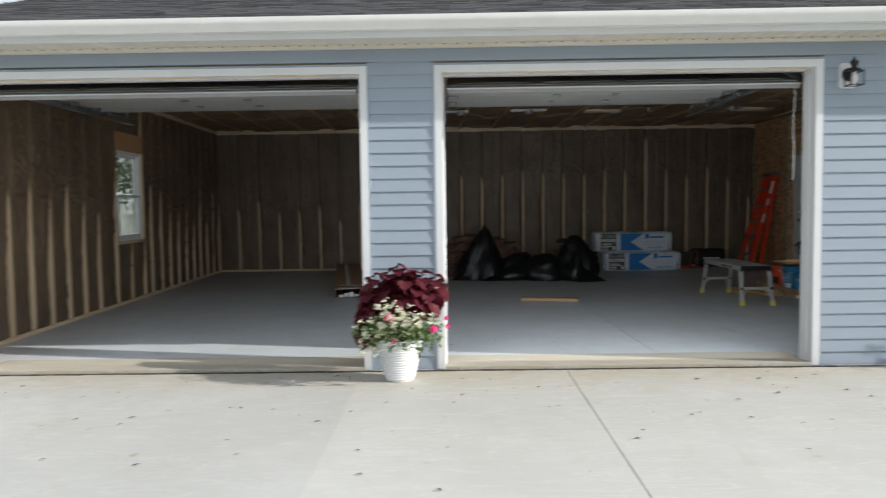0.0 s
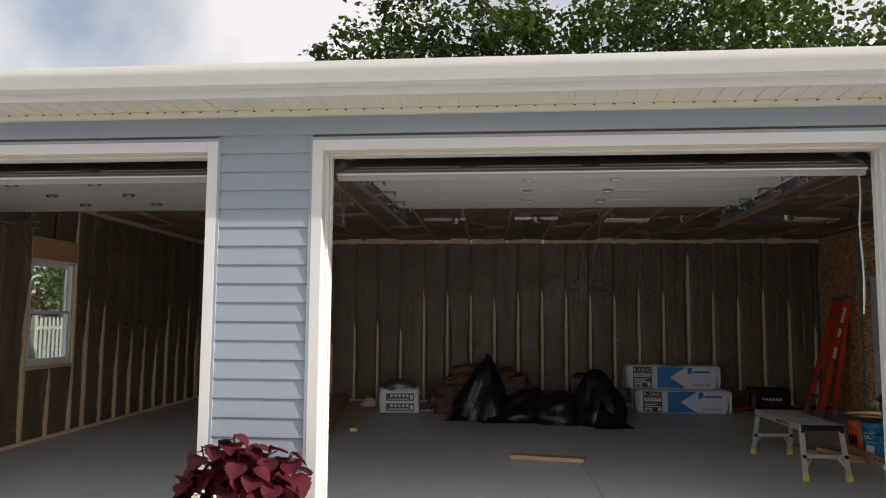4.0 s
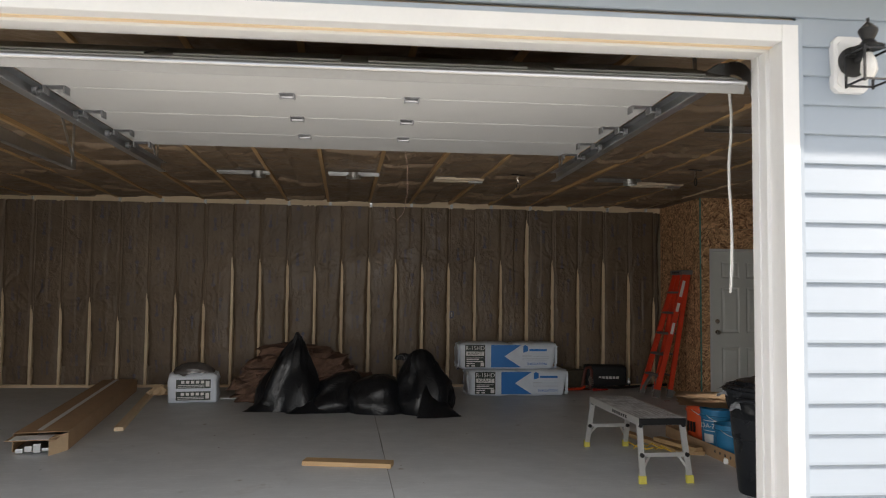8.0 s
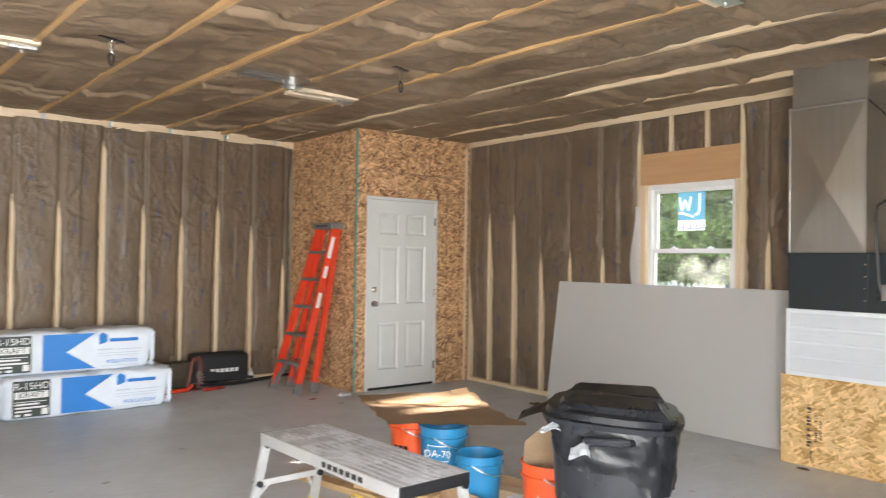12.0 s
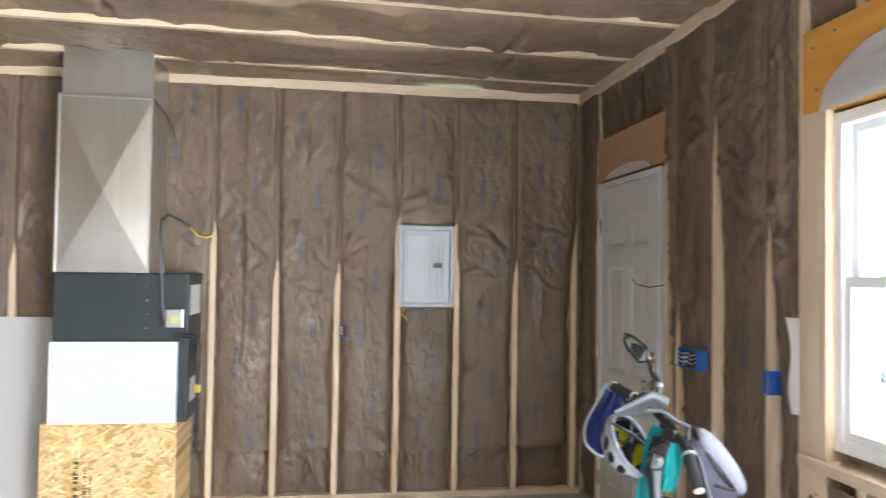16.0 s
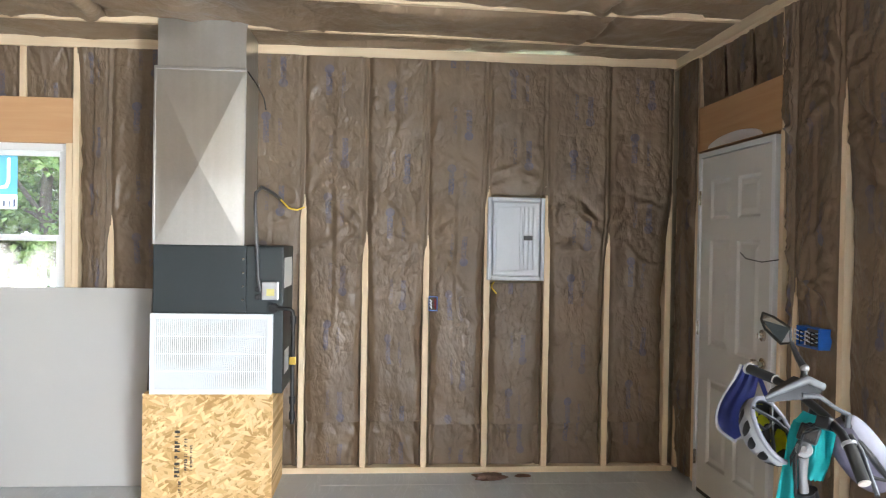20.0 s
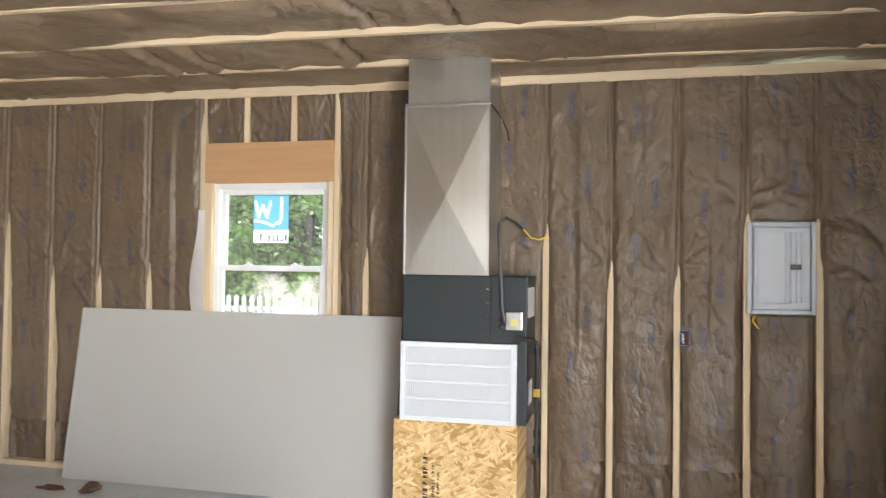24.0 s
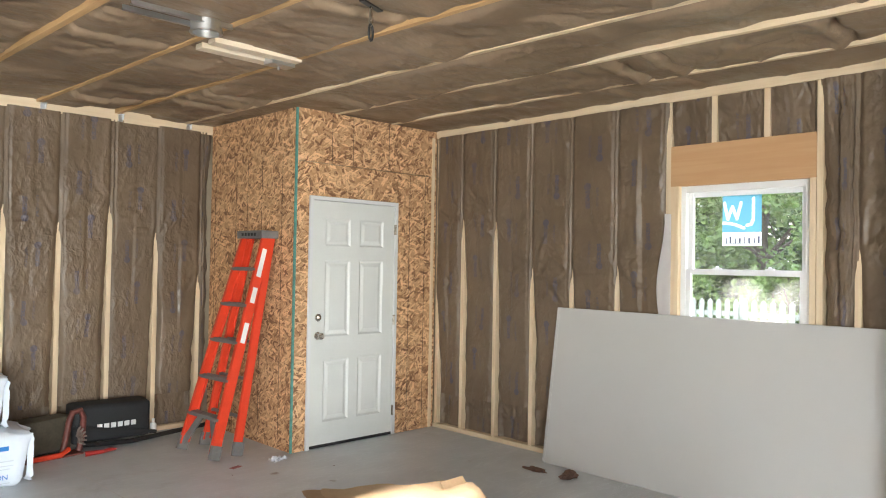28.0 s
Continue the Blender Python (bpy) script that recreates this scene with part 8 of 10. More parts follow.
bmesh.ops.transform(bm, matrix=pose(5.00, 0.66, 0, 0, 0, -18), verts=bm.verts[:])
part("deck", bm, M_BLACK, scooter)
for x, y in ((5.03, 0.52), (5.22, 1.30)):
    bm = bmesh.new()
    lathe(bm, ((0.05, -0.022), (0.10, -0.025), (0.11, 0.0), (0.10, 0.025), (0.05, 0.022)), 24, pose(x, y, 0.11, 0, 90, -18))
    wheel = part("wheel", bm, M_RUBBER, scooter, smooth=35)
    bm = bmesh.new()
    lathe(bm, ((0.0, -0.03), (0.05, -0.028), (0.05, 0.028), (0.0, 0.03)), 18, pose(x, y, 0.11, 0, 90, -18), False, False)
    part("rim", bm, M_ALU, wheel)
bm = bmesh.new()
tube(bm, ((5.185, 0.905, 1.135), (5.08, 0.875, 1.12), (4.96, 0.85, 1.09), (4.84, 0.85, 1.06), (4.74, 0.86, 1.03), (4.69, 0.865, 1.00), (4.624, 0.872, 0.935)), 0.013, 10)
part("handlebar", bm, M_BLACK, scooter, smooth=True)
for a, b in (((5.185, 0.905, 1.135), (5.075, 0.873, 1.119)), ((4.70, 0.864, 1.010), (4.622, 0.872, 0.932))):
    bm = bmesh.new()
    tube(bm, (a, b), 0.0165, 14)
    grip = part("grip", bm, M_RUBBER, scooter, "black rubber grip", smooth=40)
    bm = bmesh.new()
    d = (Vector(b) - Vector(a)).normalized()
    tube(bm, (Vector(a) - d * 0.006, Vector(a) + d * 0.004), 0.020, 14)
    part("clamp_ring", bm, worn("silver_ring", (0.3, 0.3, 0.31), 0.4, 0.4), grip, "silver ring")
    bm = bmesh.new()
    tube(bm, (Vector(b) - d * 0.002, Vector(b) + d * 0.004), 0.016, 14)
    part("bar_end", bm, worn("pale_bar_end", (0.45, 0.42, 0.38), 0.6), grip)
M_LEVER = worn("grey_lever", (0.05, 0.053, 0.06), 0.45, 0.1)
bm = bmesh.new()
tube(bm, ((4.735, 0.98, 1.138), (4.725, 0.935, 1.137), (4.722, 0.89, 1.105), (4.728, 0.848, 1.086)), [0.008, 0.007, 0.006, 0.007], 10)
tube(bm, ((4.728, 0.850, 1.086), (4.735, 0.848, 1.05)), 0.008, 8)
part("lever_guard", bm, M_LEVER, scooter, "curved grey guard", smooth=40)
bm = bmesh.new()
tube(bm, ((4.725, 0.845, 1.03), (4.68, 0.842, 1.0), (4.635, 0.846, 0.945), (4.60, 0.850, 0.905)), [0.008, 0.006, 0.006, 0.007], 8)
part("brake_lever", bm, M_LEVER, scooter, smooth=40)
bm = bmesh.new()
box(bm, -0.029, 0.029, -0.012, 0.014, -0.026, 0.026, 0.006)
at = Matrix.Translation((4.886, 0.868, 0.992)) @ Vector((-0.80, 0.50, 0.35)).to_track_quat("-Y", "Z").to_matrix().to_4x4() @ Matrix.Rotation(radians(16), 4, "Y")
bmesh.ops.transform(bm, matrix=at, verts=bm.verts[:])
gauge = part("throttle_display", bm, M_BLACK, scooter, "small dark throttle display")
bm = bmesh.new()
box(bm, -0.020, 0.020, -0.0135, -0.0122, -0.017, 0.017)
bmesh.ops.transform(bm, matrix=at, verts=bm.verts[:])
part("screen", bm, worn("brown_lcd", (0.035, 0.030, 0.026), 0.3), gauge)
bm = bmesh.new()
box(bm, -0.02, 0.02, -0.02, 0.02, -0.018, 0.018, 0.006)
bmesh.ops.transform(bm, matrix=pose(4.80, 0.872, 1.045, 20, 0, 30), verts=bm.verts[:])
part("switch_pod", bm, M_BLACK, scooter)
bm = bmesh.new()
tube(bm, ((4.97, 0.845, 1.09), (4.985, 0.832, 1.13), (5.0, 0.818, 1.165)), 0.010, 8)
tube(bm, ((5.0, 0.818, 1.168), (5.03, 0.825, 1.20), (5.053, 0.835, 1.245)), [0.013, 0.010, 0.007], 8)
mirror = part("mirror_arm", bm, M_BLACK, scooter, smooth=True)
bm = bmesh.new()
bmesh.ops.create_uvsphere(bm, u_segments=14, v_segments=8, radius=0.014, matrix=Matrix.Translation((5.0, 0.818, 1.168)))
part("mirror_joint", bm, M_SILVER, mirror, "silver ball joint", smooth=True)
bm = bmesh.new()
rim = [(5.197, 0.853, 1.322), (5.14, 0.848, 1.315), (5.050, 0.838, 1.288), (5.052, 0.835, 1.240), (5.085, 0.850, 1.233), (5.165, 0.862, 1.272), (5.195, 0.860, 1.30)]
tube(bm, rim + rim[:1], 0.0045, 8, False)
part("mirror_rim", bm, M_BLACK, mirror, smooth=True)
bm = bmesh.new()
bm.faces.new([bm.verts.new(p) for p in rim])
part("mirror_glass", bm, worn("mirror_glass", (0.8, 0.8, 0.8), 0.04, 1.0, 0.0, relief=0), mirror)
bm = bmesh.new()
v = [bm.verts.new(p) for p in ((4.78, 0.895, 1.148), (4.86, 0.90, 1.15), (4.87, 1.0, 1.128), (4.795, 1.055, 1.118), (4.775, 0.945, 1.172), (4.85, 0.94, 1.172))]
low = [bm.verts.new(p) for p in ((4.79, 0.905, 1.118), (4.85, 0.905, 1.118), (4.86, 0.99, 1.10), (4.80, 1.045, 1.105))]
for q in ((v[0], v[1], v[5], v[4]), (v[4], v[5], v[2], v[3]), (v[0], v[4], v[3], low[3], low[0]), (v[1], v[0], low[0], low[1]), (v[2], v[5], v[1], low[1], low[2]), (v[3], v[2], low[2], low[3]), (low[3], low[2], low[1], low[0])):
    bm.faces.new(q)
part("display", bm, worn("grey_display_cover", (0.035, 0.037, 0.042), 0.5), scooter, "grey display housing")
bm = bmesh.new()
tube(bm, ((4.775, 0.897, 1.153), (4.772, 0.944, 1.176), (4.792, 1.053, 1.121)), [0.013, 0.013, 0.005], 10)
part("display_edge", bm, worn("pale_display_edge", (0.11, 0.118, 0.13), 0.45), scooter, "pale upper edge of the display", smooth=True)
for k in range(3):
    bm = bmesh.new()
    tube(bm, ((4.80 + 0.02 * k, 0.86, 1.04), (4.86 + 0.03 * k, 0.90 - 0.02 * k, 1.0), (4.93 + 0.015 * k, 0.88, 0.90), (4.96, 0.86, 0.74)), 0.004, 6)
    part("brake_cable", bm, M_BLACK, scooter, smooth=True)

# things on the bar hang in upright planes that face the room's middle
HANG = Matrix(((-0.467, 0.884, 0, 0), (-0.884, -0.467, 0, 0), (0, 0, 1, 0), (0, 0, 0, 1)))
cap_ = thing("cap", Matrix.Translation((5.200, 0.905, 1.145)) @ HANG, "navy blue visor cap with a white edge hung on the handlebar", "cap")
M_NAVY = worn("navy_cloth", (0.014, 0.024, 0.16), 0.6, spread=0.25, scale=14.0, relief=0.2)


def brim(a, b):
    """The visor from the grip down: a slender neck that widens to a rounded peak."""
    half = 0.018 + 0.034 * math.sin(math.pi * min(1.0, 0.08 + 0.62 * b)) - 0.046 * max(0.0, b - 0.80) / 0.20 * max(0.0, b - 0.80) / 0.20
    q = min(1.0, b / 0.72)
    mid = 0.008 - 0.048 * q * q * (3 - 2 * q) + 0.030 * max(0.0, b - 0.72)
    s = (a - 0.5) * 2
    return Vector((mid + half * s, -0.028 * math.sin(math.pi * b) * (1 - s * s) + 0.012 * s - 0.006 * math.sin(9 * s + 4 * b) * (1 - b), -0.262 * b))


bm = bmesh.new()
sheet(bm, brim, 16, 24)
bmesh.ops.solidify(bm, geom=bm.faces[:], thickness=0.005)
part("brim", bm, M_NAVY, cap_, smooth=50)
bm = bmesh.new()
tube(bm, [brim(0.0, k / 20) for k in range(21)] + [brim(k / 8, 1.0) for k in range(1, 9)] + [brim(1.0, 1 - k / 20) for k in range(1, 5)], 0.0055, 8)
part("piping", bm, worn("white_piping", (0.38, 0.38, 0.39), 0.8), cap_, "white piping", smooth=True)
bm = bmesh.new()
sheet(bm, lambda a, b: Vector((0.030 + 0.040 * b + 0.016 * (a - 0.5), 0.012 - 0.01 * math.sin(3 * b), -0.012 - 0.105 * b)), 2, 10)
bmesh.ops.solidify(bm, geom=bm.faces[:], thickness=0.003)
part("band", bm, M_NAVY, cap_, "narrow head band", smooth=60)

# the open side of the helmet looks past the stem to the room
axis = Vector((-0.74, -0.42, 0.46)).normalized()
tall = Vector((0.16, 0.31, 0.93))
tall = (tall - axis * tall.dot(axis)).normalized()
wide_ = tall.cross(axis)
helmet = thing("helmet", Matrix(((wide_.x, tall.x, axis.x, 5.030), (wide_.y, tall.y, axis.y, 0.898), (wide_.z, tall.z, axis.z, 0.968), (0, 0, 0, 1))), "white and black vented bicycle helmet hung by its strap", "helmet")


def shell(a, b, r=1.0):
    t, p = 2 * math.pi * a, math.pi / 2 * b
    lip = 1 - 0.06 * max(0.0, 1 - b * 8)
    return Vector((0.084 * r * lip * math.cos(t) * math.cos(p), 0.116 * r * lip * math.sin(t) * math.cos(p), -0.104 * r * math.sin(p)))


M_HELMET = worn("white_helmet", (0.34, 0.345, 0.36), 0.3, spread=0.04)
bm = bmesh.new()
sheet(bm, shell, 48, 14)
bmesh.ops.remove_doubles(bm, verts=bm.verts[:], dist=0.0008)
part("shell", bm, M_HELMET, helmet, smooth=50)
bm = bmesh.new()
tube(bm, [shell(k / 36, 0.0, 0.97) for k in range(37)], 0.008, 10, False)
part("rim", bm, worn("lavender_rim", (0.22, 0.22, 0.26), 0.35, spread=0.05), helmet, "pale rim", smooth=True)
bm = bmesh.new()
sheet(bm, lambda a, b: shell(a, b, 0.86), 30, 8)
bmesh.ops.remove_doubles(bm, verts=bm.verts[:], dist=0.0008)
part("liner", bm, M_BLACK, helmet, "black liner", smooth=50)
for k in range(14):
    bm = bmesh.new()
    t0, low = k / 14, 0.10 + 0.06 * (k % 2)

    def vent(a, b, t0=t0, low=low):
        return shell(t0 + (0.034 - 0.012 * a) * (b - 0.5) * 2 * math.sin(math.pi * (0.12 + 0.76 * a)) ** 0.5 * 0.8 + 0.03 * a, low + 0.30 * a, 1.02)

    sheet(bm, vent, 8, 4)
    bmesh.ops.solidify(bm, geom=bm.faces[:], thickness=0.003)
    part("vent", bm, M_BLACK, helmet, "dark vent")
M_PAD = worn("yellow_pad", (0.72, 0.70, 0.01), 0.6, spread=0.3)
for t0, t1, b0, b1 in ((0.17, 0.38, 0.06, 0.46), (0.58, 0.72, 0.10, 0.56), (0.42, 0.52, 0.40, 0.80), (0.82, 0.95, 0.08, 0.50), (0.02, 0.10, 0.3, 0.7)):
    bm = bmesh.new()
    sheet(bm, lambda a, b: shell(t0 + (t1 - t0) * (a + 0.25 * math.sin(5 * b)), b0 + (b1 - b0) * b, 0.80), 8, 6)
    bmesh.ops.solidify(bm, geom=bm.faces[:], thickness=0.006)
    part("pad", bm, M_PAD, helmet, "yellow padding", smooth=50)
for pts in (((0.07, -0.06, 0.0), (0.04, -0.02, 0.015), (0.0, 0.03, 0.02), (-0.05, 0.09, 0.005)), ((0.06, 0.07, 0.0), (0.02, 0.0, -0.02), (-0.06, -0.06, 0.0)), ((-0.07, 0.05, 0.0), (0.0, 0.01, -0.03), (0.07, 0.02, 0.0))):
    bm = bmesh.new()
    tube(bm, pts, 0.006, 6)
    part("strap", bm, M_BLACK, helmet, "black strap")

towel = thing("towel", Matrix.Translation((4.940, 0.826, 0.715)) @ HANG, "turquoise cloth draped over the handlebar", "towel")
bm = bmesh.new()


def drape(a, b):
    """Gathered at the bar above, with one long ragged tail and one short."""
    q = 1 - b
    lo = -0.030 - 0.040 * math.sin(math.pi / 2 * min(1.0, q * 2.2)) - 0.028 * max(0.0, q - 0.45) / 0.55
    hi = 0.072 - 0.032 * q - 0.020 * max(0.0, q - 0.7)
    x = lo + (hi - lo) * a
    cut = 0.012 * noise.noise(Vector((a * 26, 0, 5)))
    low = 0.035 + 0.090 * max(0.0, min(1.0, (a - 0.40) / 0.14)) - 0.030 * max(0.0, a - 0.7) + cut
    top = 0.352 - 0.040 * a
    fold = 0.012 * math.sin(a * 15 + 3.0 * b) * (0.5 + 0.9 * q) + 0.010 * noise.noise(Vector((a * 7, b * 5, 3)))
    over = max(0.0, (b - 0.84) / 0.16)
    return Vector((x, fold - 0.10 * over ** 0.6, low + (top - low) * b))


sheet(bm, drape, 48, 30)
bmesh.ops.solidify(bm, geom=bm.faces[:], thickness=0.003)
part("cloth", bm, worn("turquoise_cloth", (0.020, 0.42, 0.43), 0.85, spread=0.15, scale=12.0, relief=0.3), towel, smooth=60)

# a half-round pouch with a hard pale lid hung beside the handlebar
hbag = thing("handlebar_bag", Matrix.Translation((4.935, 0.640, 0.930)), "lavender handlebar bag with a pale domed lid and black zip", "bag")
LONG = Vector((-0.10, -0.60, -0.79)).normalized()
THICK = Vector((-0.40, -0.66, 0.60))
THICK = (THICK - LONG * THICK.dot(LONG)).normalized()
WIDE = LONG.cross(THICK)


def bagshape(a, b, belly, side):
    t, p = math.pi * a, math.pi * (b - 0.5)
    c, q = math.cos(t), math.sin(t)
    r = abs(math.cos(p)) ** 0.45
    sag = 0.025 * q * (c if side < 0 else 0.4)
    return LONG * (0.122 * math.copysign(abs(c) ** 0.8, c) * r + sag) + THICK * (side * belly * q ** 0.8 * r) + WIDE * (0.075 * math.sin(p))


for name, belly, side, colour, lab in (("lid", 0.040, 1, (0.24, 0.24, 0.29), "pale domed lid"), ("pouch", 0.100, -1, (0.115, 0.105, 0.15), "lavender cloth pouch")):
    bm = bmesh.new()
    sheet(bm, lambda a, b: bagshape(a, b, belly, side), 26, 16)
    bmesh.ops.remove_doubles(bm, verts=bm.verts[:], dist=0.001)
    part(name, bm, worn("lavender_" + name, colour, 0.7, spread=0.10, relief=0.2), hbag, lab, smooth=60)
bm = bmesh.new()
tube(bm, [LONG * (0.123 * math.cos(t)) + WIDE * (0.077 * math.sin(t)) - THICK * 0.004 for t in [2 * math.pi * k / 24 for k in range(25)]], 0.010, 8, False)
part("zip", bm, M_BLACK, hbag, "black zip", smooth=True)
bm = bmesh.new()
p = LONG * 0.08 + WIDE * 0.07
tube(bm, (p, p - THICK * 0.03 - LONG * 0.03, p - THICK * 0.045 - LONG * 0.05), [0.006, 0.008, 0.010], 8)
part("zip_pull", bm, M_BLACK, hbag, "black zip pull", smooth=True)

# ---- wall lanterns ----
def lantern(x, z, label):
    l = thing("wall_lantern", pose(x, 0.0, z), label, "wall lantern", "wall lanterns")
    bm = bmesh.new()
    pts = []
    for sx, sz in ((-1, -1), (1, -1), (1, 1), (-1, 1)):
        w, h, c = 0.062, 0.097, 0.016
        a, b = (sx * w, sz * (h - c)), (sx * (w - c), sz * h)
        pts += [a, b] if sx * sz < 0 else [b, a]
    pts = sorted(pts, key=lambda p: math.atan2(p[1], p[0]))
    for y0, y1, s in ((-0.018, 0.008, 1.0), (-0.026, -0.018, 0.82)):
        v0 = [bm.verts.new((p[0] * s, y0, p[1] * s)) for p in pts]
        v1 = [bm.verts.new((p[0] * s, y1, p[1] * s)) for p in pts]
        bm.faces.new(v0)
        bm.faces.new(v1[::-1])
        for i in range(8):
            j = (i + 1) % 8
            bm.faces.new((v0[i], v0[j], v1[j], v1[i]))
    part("mounting_block", bm, M_WHITE, l, "white vinyl mounting block")
    turn = Matrix.Rotation(math.pi / 2, 4, "X")
    bm = bmesh.new()
    lathe(bm, ((0.052, 0.0), (0.052, 0.012), (0.040, 0.022), (0.018, 0.026)), 24, Matrix.Translation((0.0, -0.026, 0.005)) @ turn)
    tube(bm, ((0, -0.045, 0.005), (0, -0.075, 0.02), (0.0, -0.105, 0.035)), 0.014, 10)
    part("back_plate", bm, M_LAMP, l, smooth=35)
    bm = bmesh.new()
    lathe(bm, ((0.046, 0.0), (0.05, 0.006), (0.030, 0.014), (0.018, 0.03), (0.030, 0.055), (0.030, 0.066), (0.014, 0.082), (0.005, 0.09), (0.005, 0.104)), 20, Matrix.Translation((0, -0.11, 0.025)))
    part("finial", bm, M_LAMP, l, smooth=35)
    w = 0.048
    for z in (-0.088, 0.014):
        bm = bmesh.new()
        for a, b in (((-w, -w), (w, -w)), ((w, -w), (w, w)), ((w, w), (-w, w)), ((-w, w), (-w, -w))):
            bar(bm, (a[0], -0.11 + a[1], z), (b[0], -0.11 + b[1], z), 0.006, 0.006, (0, 0, 1))
        part("cage_ring", bm, M_LAMP, l)
    for a, b in ((-w, -w), (w, -w), (w, w), (-w, w)):
        bm = bmesh.new()
        bar(bm, (a, -0.11 + b, -0.096), (a, -0.11 + b, 0.024), 0.0066, 0.0066, (1, 0, 0))
        part("cage_bar", bm, M_LAMP, l)
    bm = bmesh.new()
    lathe(bm, ((0.012, 0.0), (0.024, -0.03), (0.027, -0.06), (0.016, -0.085)), 16, Matrix.Translation((0, -0.11, 0.012)))
    part("bulb", bm, worn("frosted_bulb", (0.75, 0.74, 0.72), 0.3, relief=0), l, smooth=True)
    return l


M_LAMP = worn("black_lamp_iron", (0.02, 0.02, 0.021), 0.45, 0.4, 0.3)
lantern(3.215, 2.255, "black iron wall lantern on a white block")
lantern(5.93, 2.02, "black iron wall lantern beside the entry door")

# ---- plants and the yard ----
def leaf_material(name, a, b, through_=0.35):
    s = Nodes(name, 0.55)
    v = s.coords()
    i = s.n.new("ShaderNodeNewGeometry")
    t = s.mix(i.outputs["Random Per Island"], a, b)
    t = s.mix(s.ramp(s.noise(0.8, v, 3.0), (0.35, 0.0), (0.7, 0.5)), t, tuple(c * 0.7 for c in a))
    s.colour(t)
    tr = s.n.new("ShaderNodeBsdfTranslucent")
    s.l.new(t, tr.inputs["Color"])
    mixer = s.n.new("ShaderNodeMixShader")
    mixer.inputs[0].default_value = through_
    out = s.n["Material Output"]
    s.l.new(s.b.outputs[0], mixer.inputs[1])
    s.l.new(tr.outputs[0], mixer.inputs[2])
    s.l.new(mixer.outputs[0], out.inputs["Surface"])
    return s.mat


M_LEAF = leaf_material("maple_leaf", (0.055, 0.105, 0.022), (0.10, 0.16, 0.035), 0.4)
M_LEAF_GARDEN = leaf_material("garden_leaf", (0.10, 0.18, 0.045), (0.18, 0.26, 0.075), 0.35)
M_LEAF_DARK = leaf_material("shade_leaf", (0.035, 0.075, 0.018), (0.075, 0.12, 0.03), 0.35)
M_HERB = leaf_material("herb_leaf", (0.075, 0.135, 0.040), (0.17, 0.24, 0.085), 0.25)
M_MAROON = leaf_material("coleus_leaf", (0.070, 0.006, 0.014), (0.165, 0.016, 0.030), 0.25)
M_BARK = worn("grey_bark", (0.075, 0.06, 0.048), 0.9, spread=0.35, scale=10.0, grain=40.0, relief=0.7)
M_PETAL_W = worn("white_petal", (0.60, 0.59, 0.44), 0.7, spread=0.1)
M_PETAL_P = worn("pink_petal", (0.75, 0.02, 0.20), 0.6, spread=0.15)
M_PETAL_Y = worn("yellow_petal", (0.85, 0.52, 0.01), 0.6, spread=0.1)
M_PETAL_R = worn("red_petal", (0.62, 0.03, 0.02), 0.6, spread=0.2)
M_SEED = worn("seed_head", (0.03, 0.015, 0.008), 0.9)
M_TERRA = worn("terracotta", (0.42, 0.16, 0.075), 0.8, spread=0.15)
M_SOIL = worn("potting_soil", (0.03, 0.02, 0.014), 0.95)


def leaf_faces(verts, faces, p, d, up, size, wide=0.55):
    """One leaf as two quads folded along its rib, pointing along d."""
    side = d.cross(up).normalized()
    n = side.cross(d).normalized()
    k = len(verts)
    verts += [p, p + d * size * 0.45 + side * size * wide * 0.5 + n * size * 0.08, p + d * size - n * size * 0.10, p + d * size * 0.45 - side * size * wide * 0.5 + n * size * 0.08, p + d * size * 0.5 - n * size * 0.02]
    faces += [(k, k + 1, k + 2, k + 4), (k, k + 4, k + 2, k + 3)]


def foliage(name, places, material, parent, label="", rnd=random, droop=0.2, wide=0.55):
    verts, faces = [], []
    for p, size in places:
        d = Vector((rnd.gauss(0, 1), rnd.gauss(0, 1), rnd.gauss(-droop, 0.6))).normalized()
        up = Vector((rnd.gauss(0, 0.6), rnd.gauss(0, 0.6), 1)).normalized()
        if abs(d.dot(up)) > 0.95:
            up = Vector((1, 0, 0))
        leaf_faces(verts, faces, Vector(p), d, up, size, wide)
    me = bpy.data.meshes.new(name)
    me.from_pydata([tuple(v) for v in verts], [], faces)
    me.materials.append(material)
    ob = new(name, me)
    ob.parent = parent
    if label:
        tagged(ob, label)
    return tagged(ob, kind="stuff")


# spots on the cardboard and the floor that the low sun reaches between the garden leaves
SUN_SPOTS = ((5.34, 4.92, 0.39, 0.36, 0.15), (4.08, 5.50, 0.0, 0.44, 0.12), (4.05, 5.12, 0.0, 0.42, 0.10))


def sunbeam(p, leaf):
    for cx, cy, cz, rx, ry in SUN_SPOTS:
        q = p - SUN_TO * ((p.z - cz) / SUN_TO.z)
        if math.hypot((q.x - cx) / (rx + 1.1 * leaf), (q.y - cy) / (ry + 0.5 * leaf)) < 1:
            return True
    return False


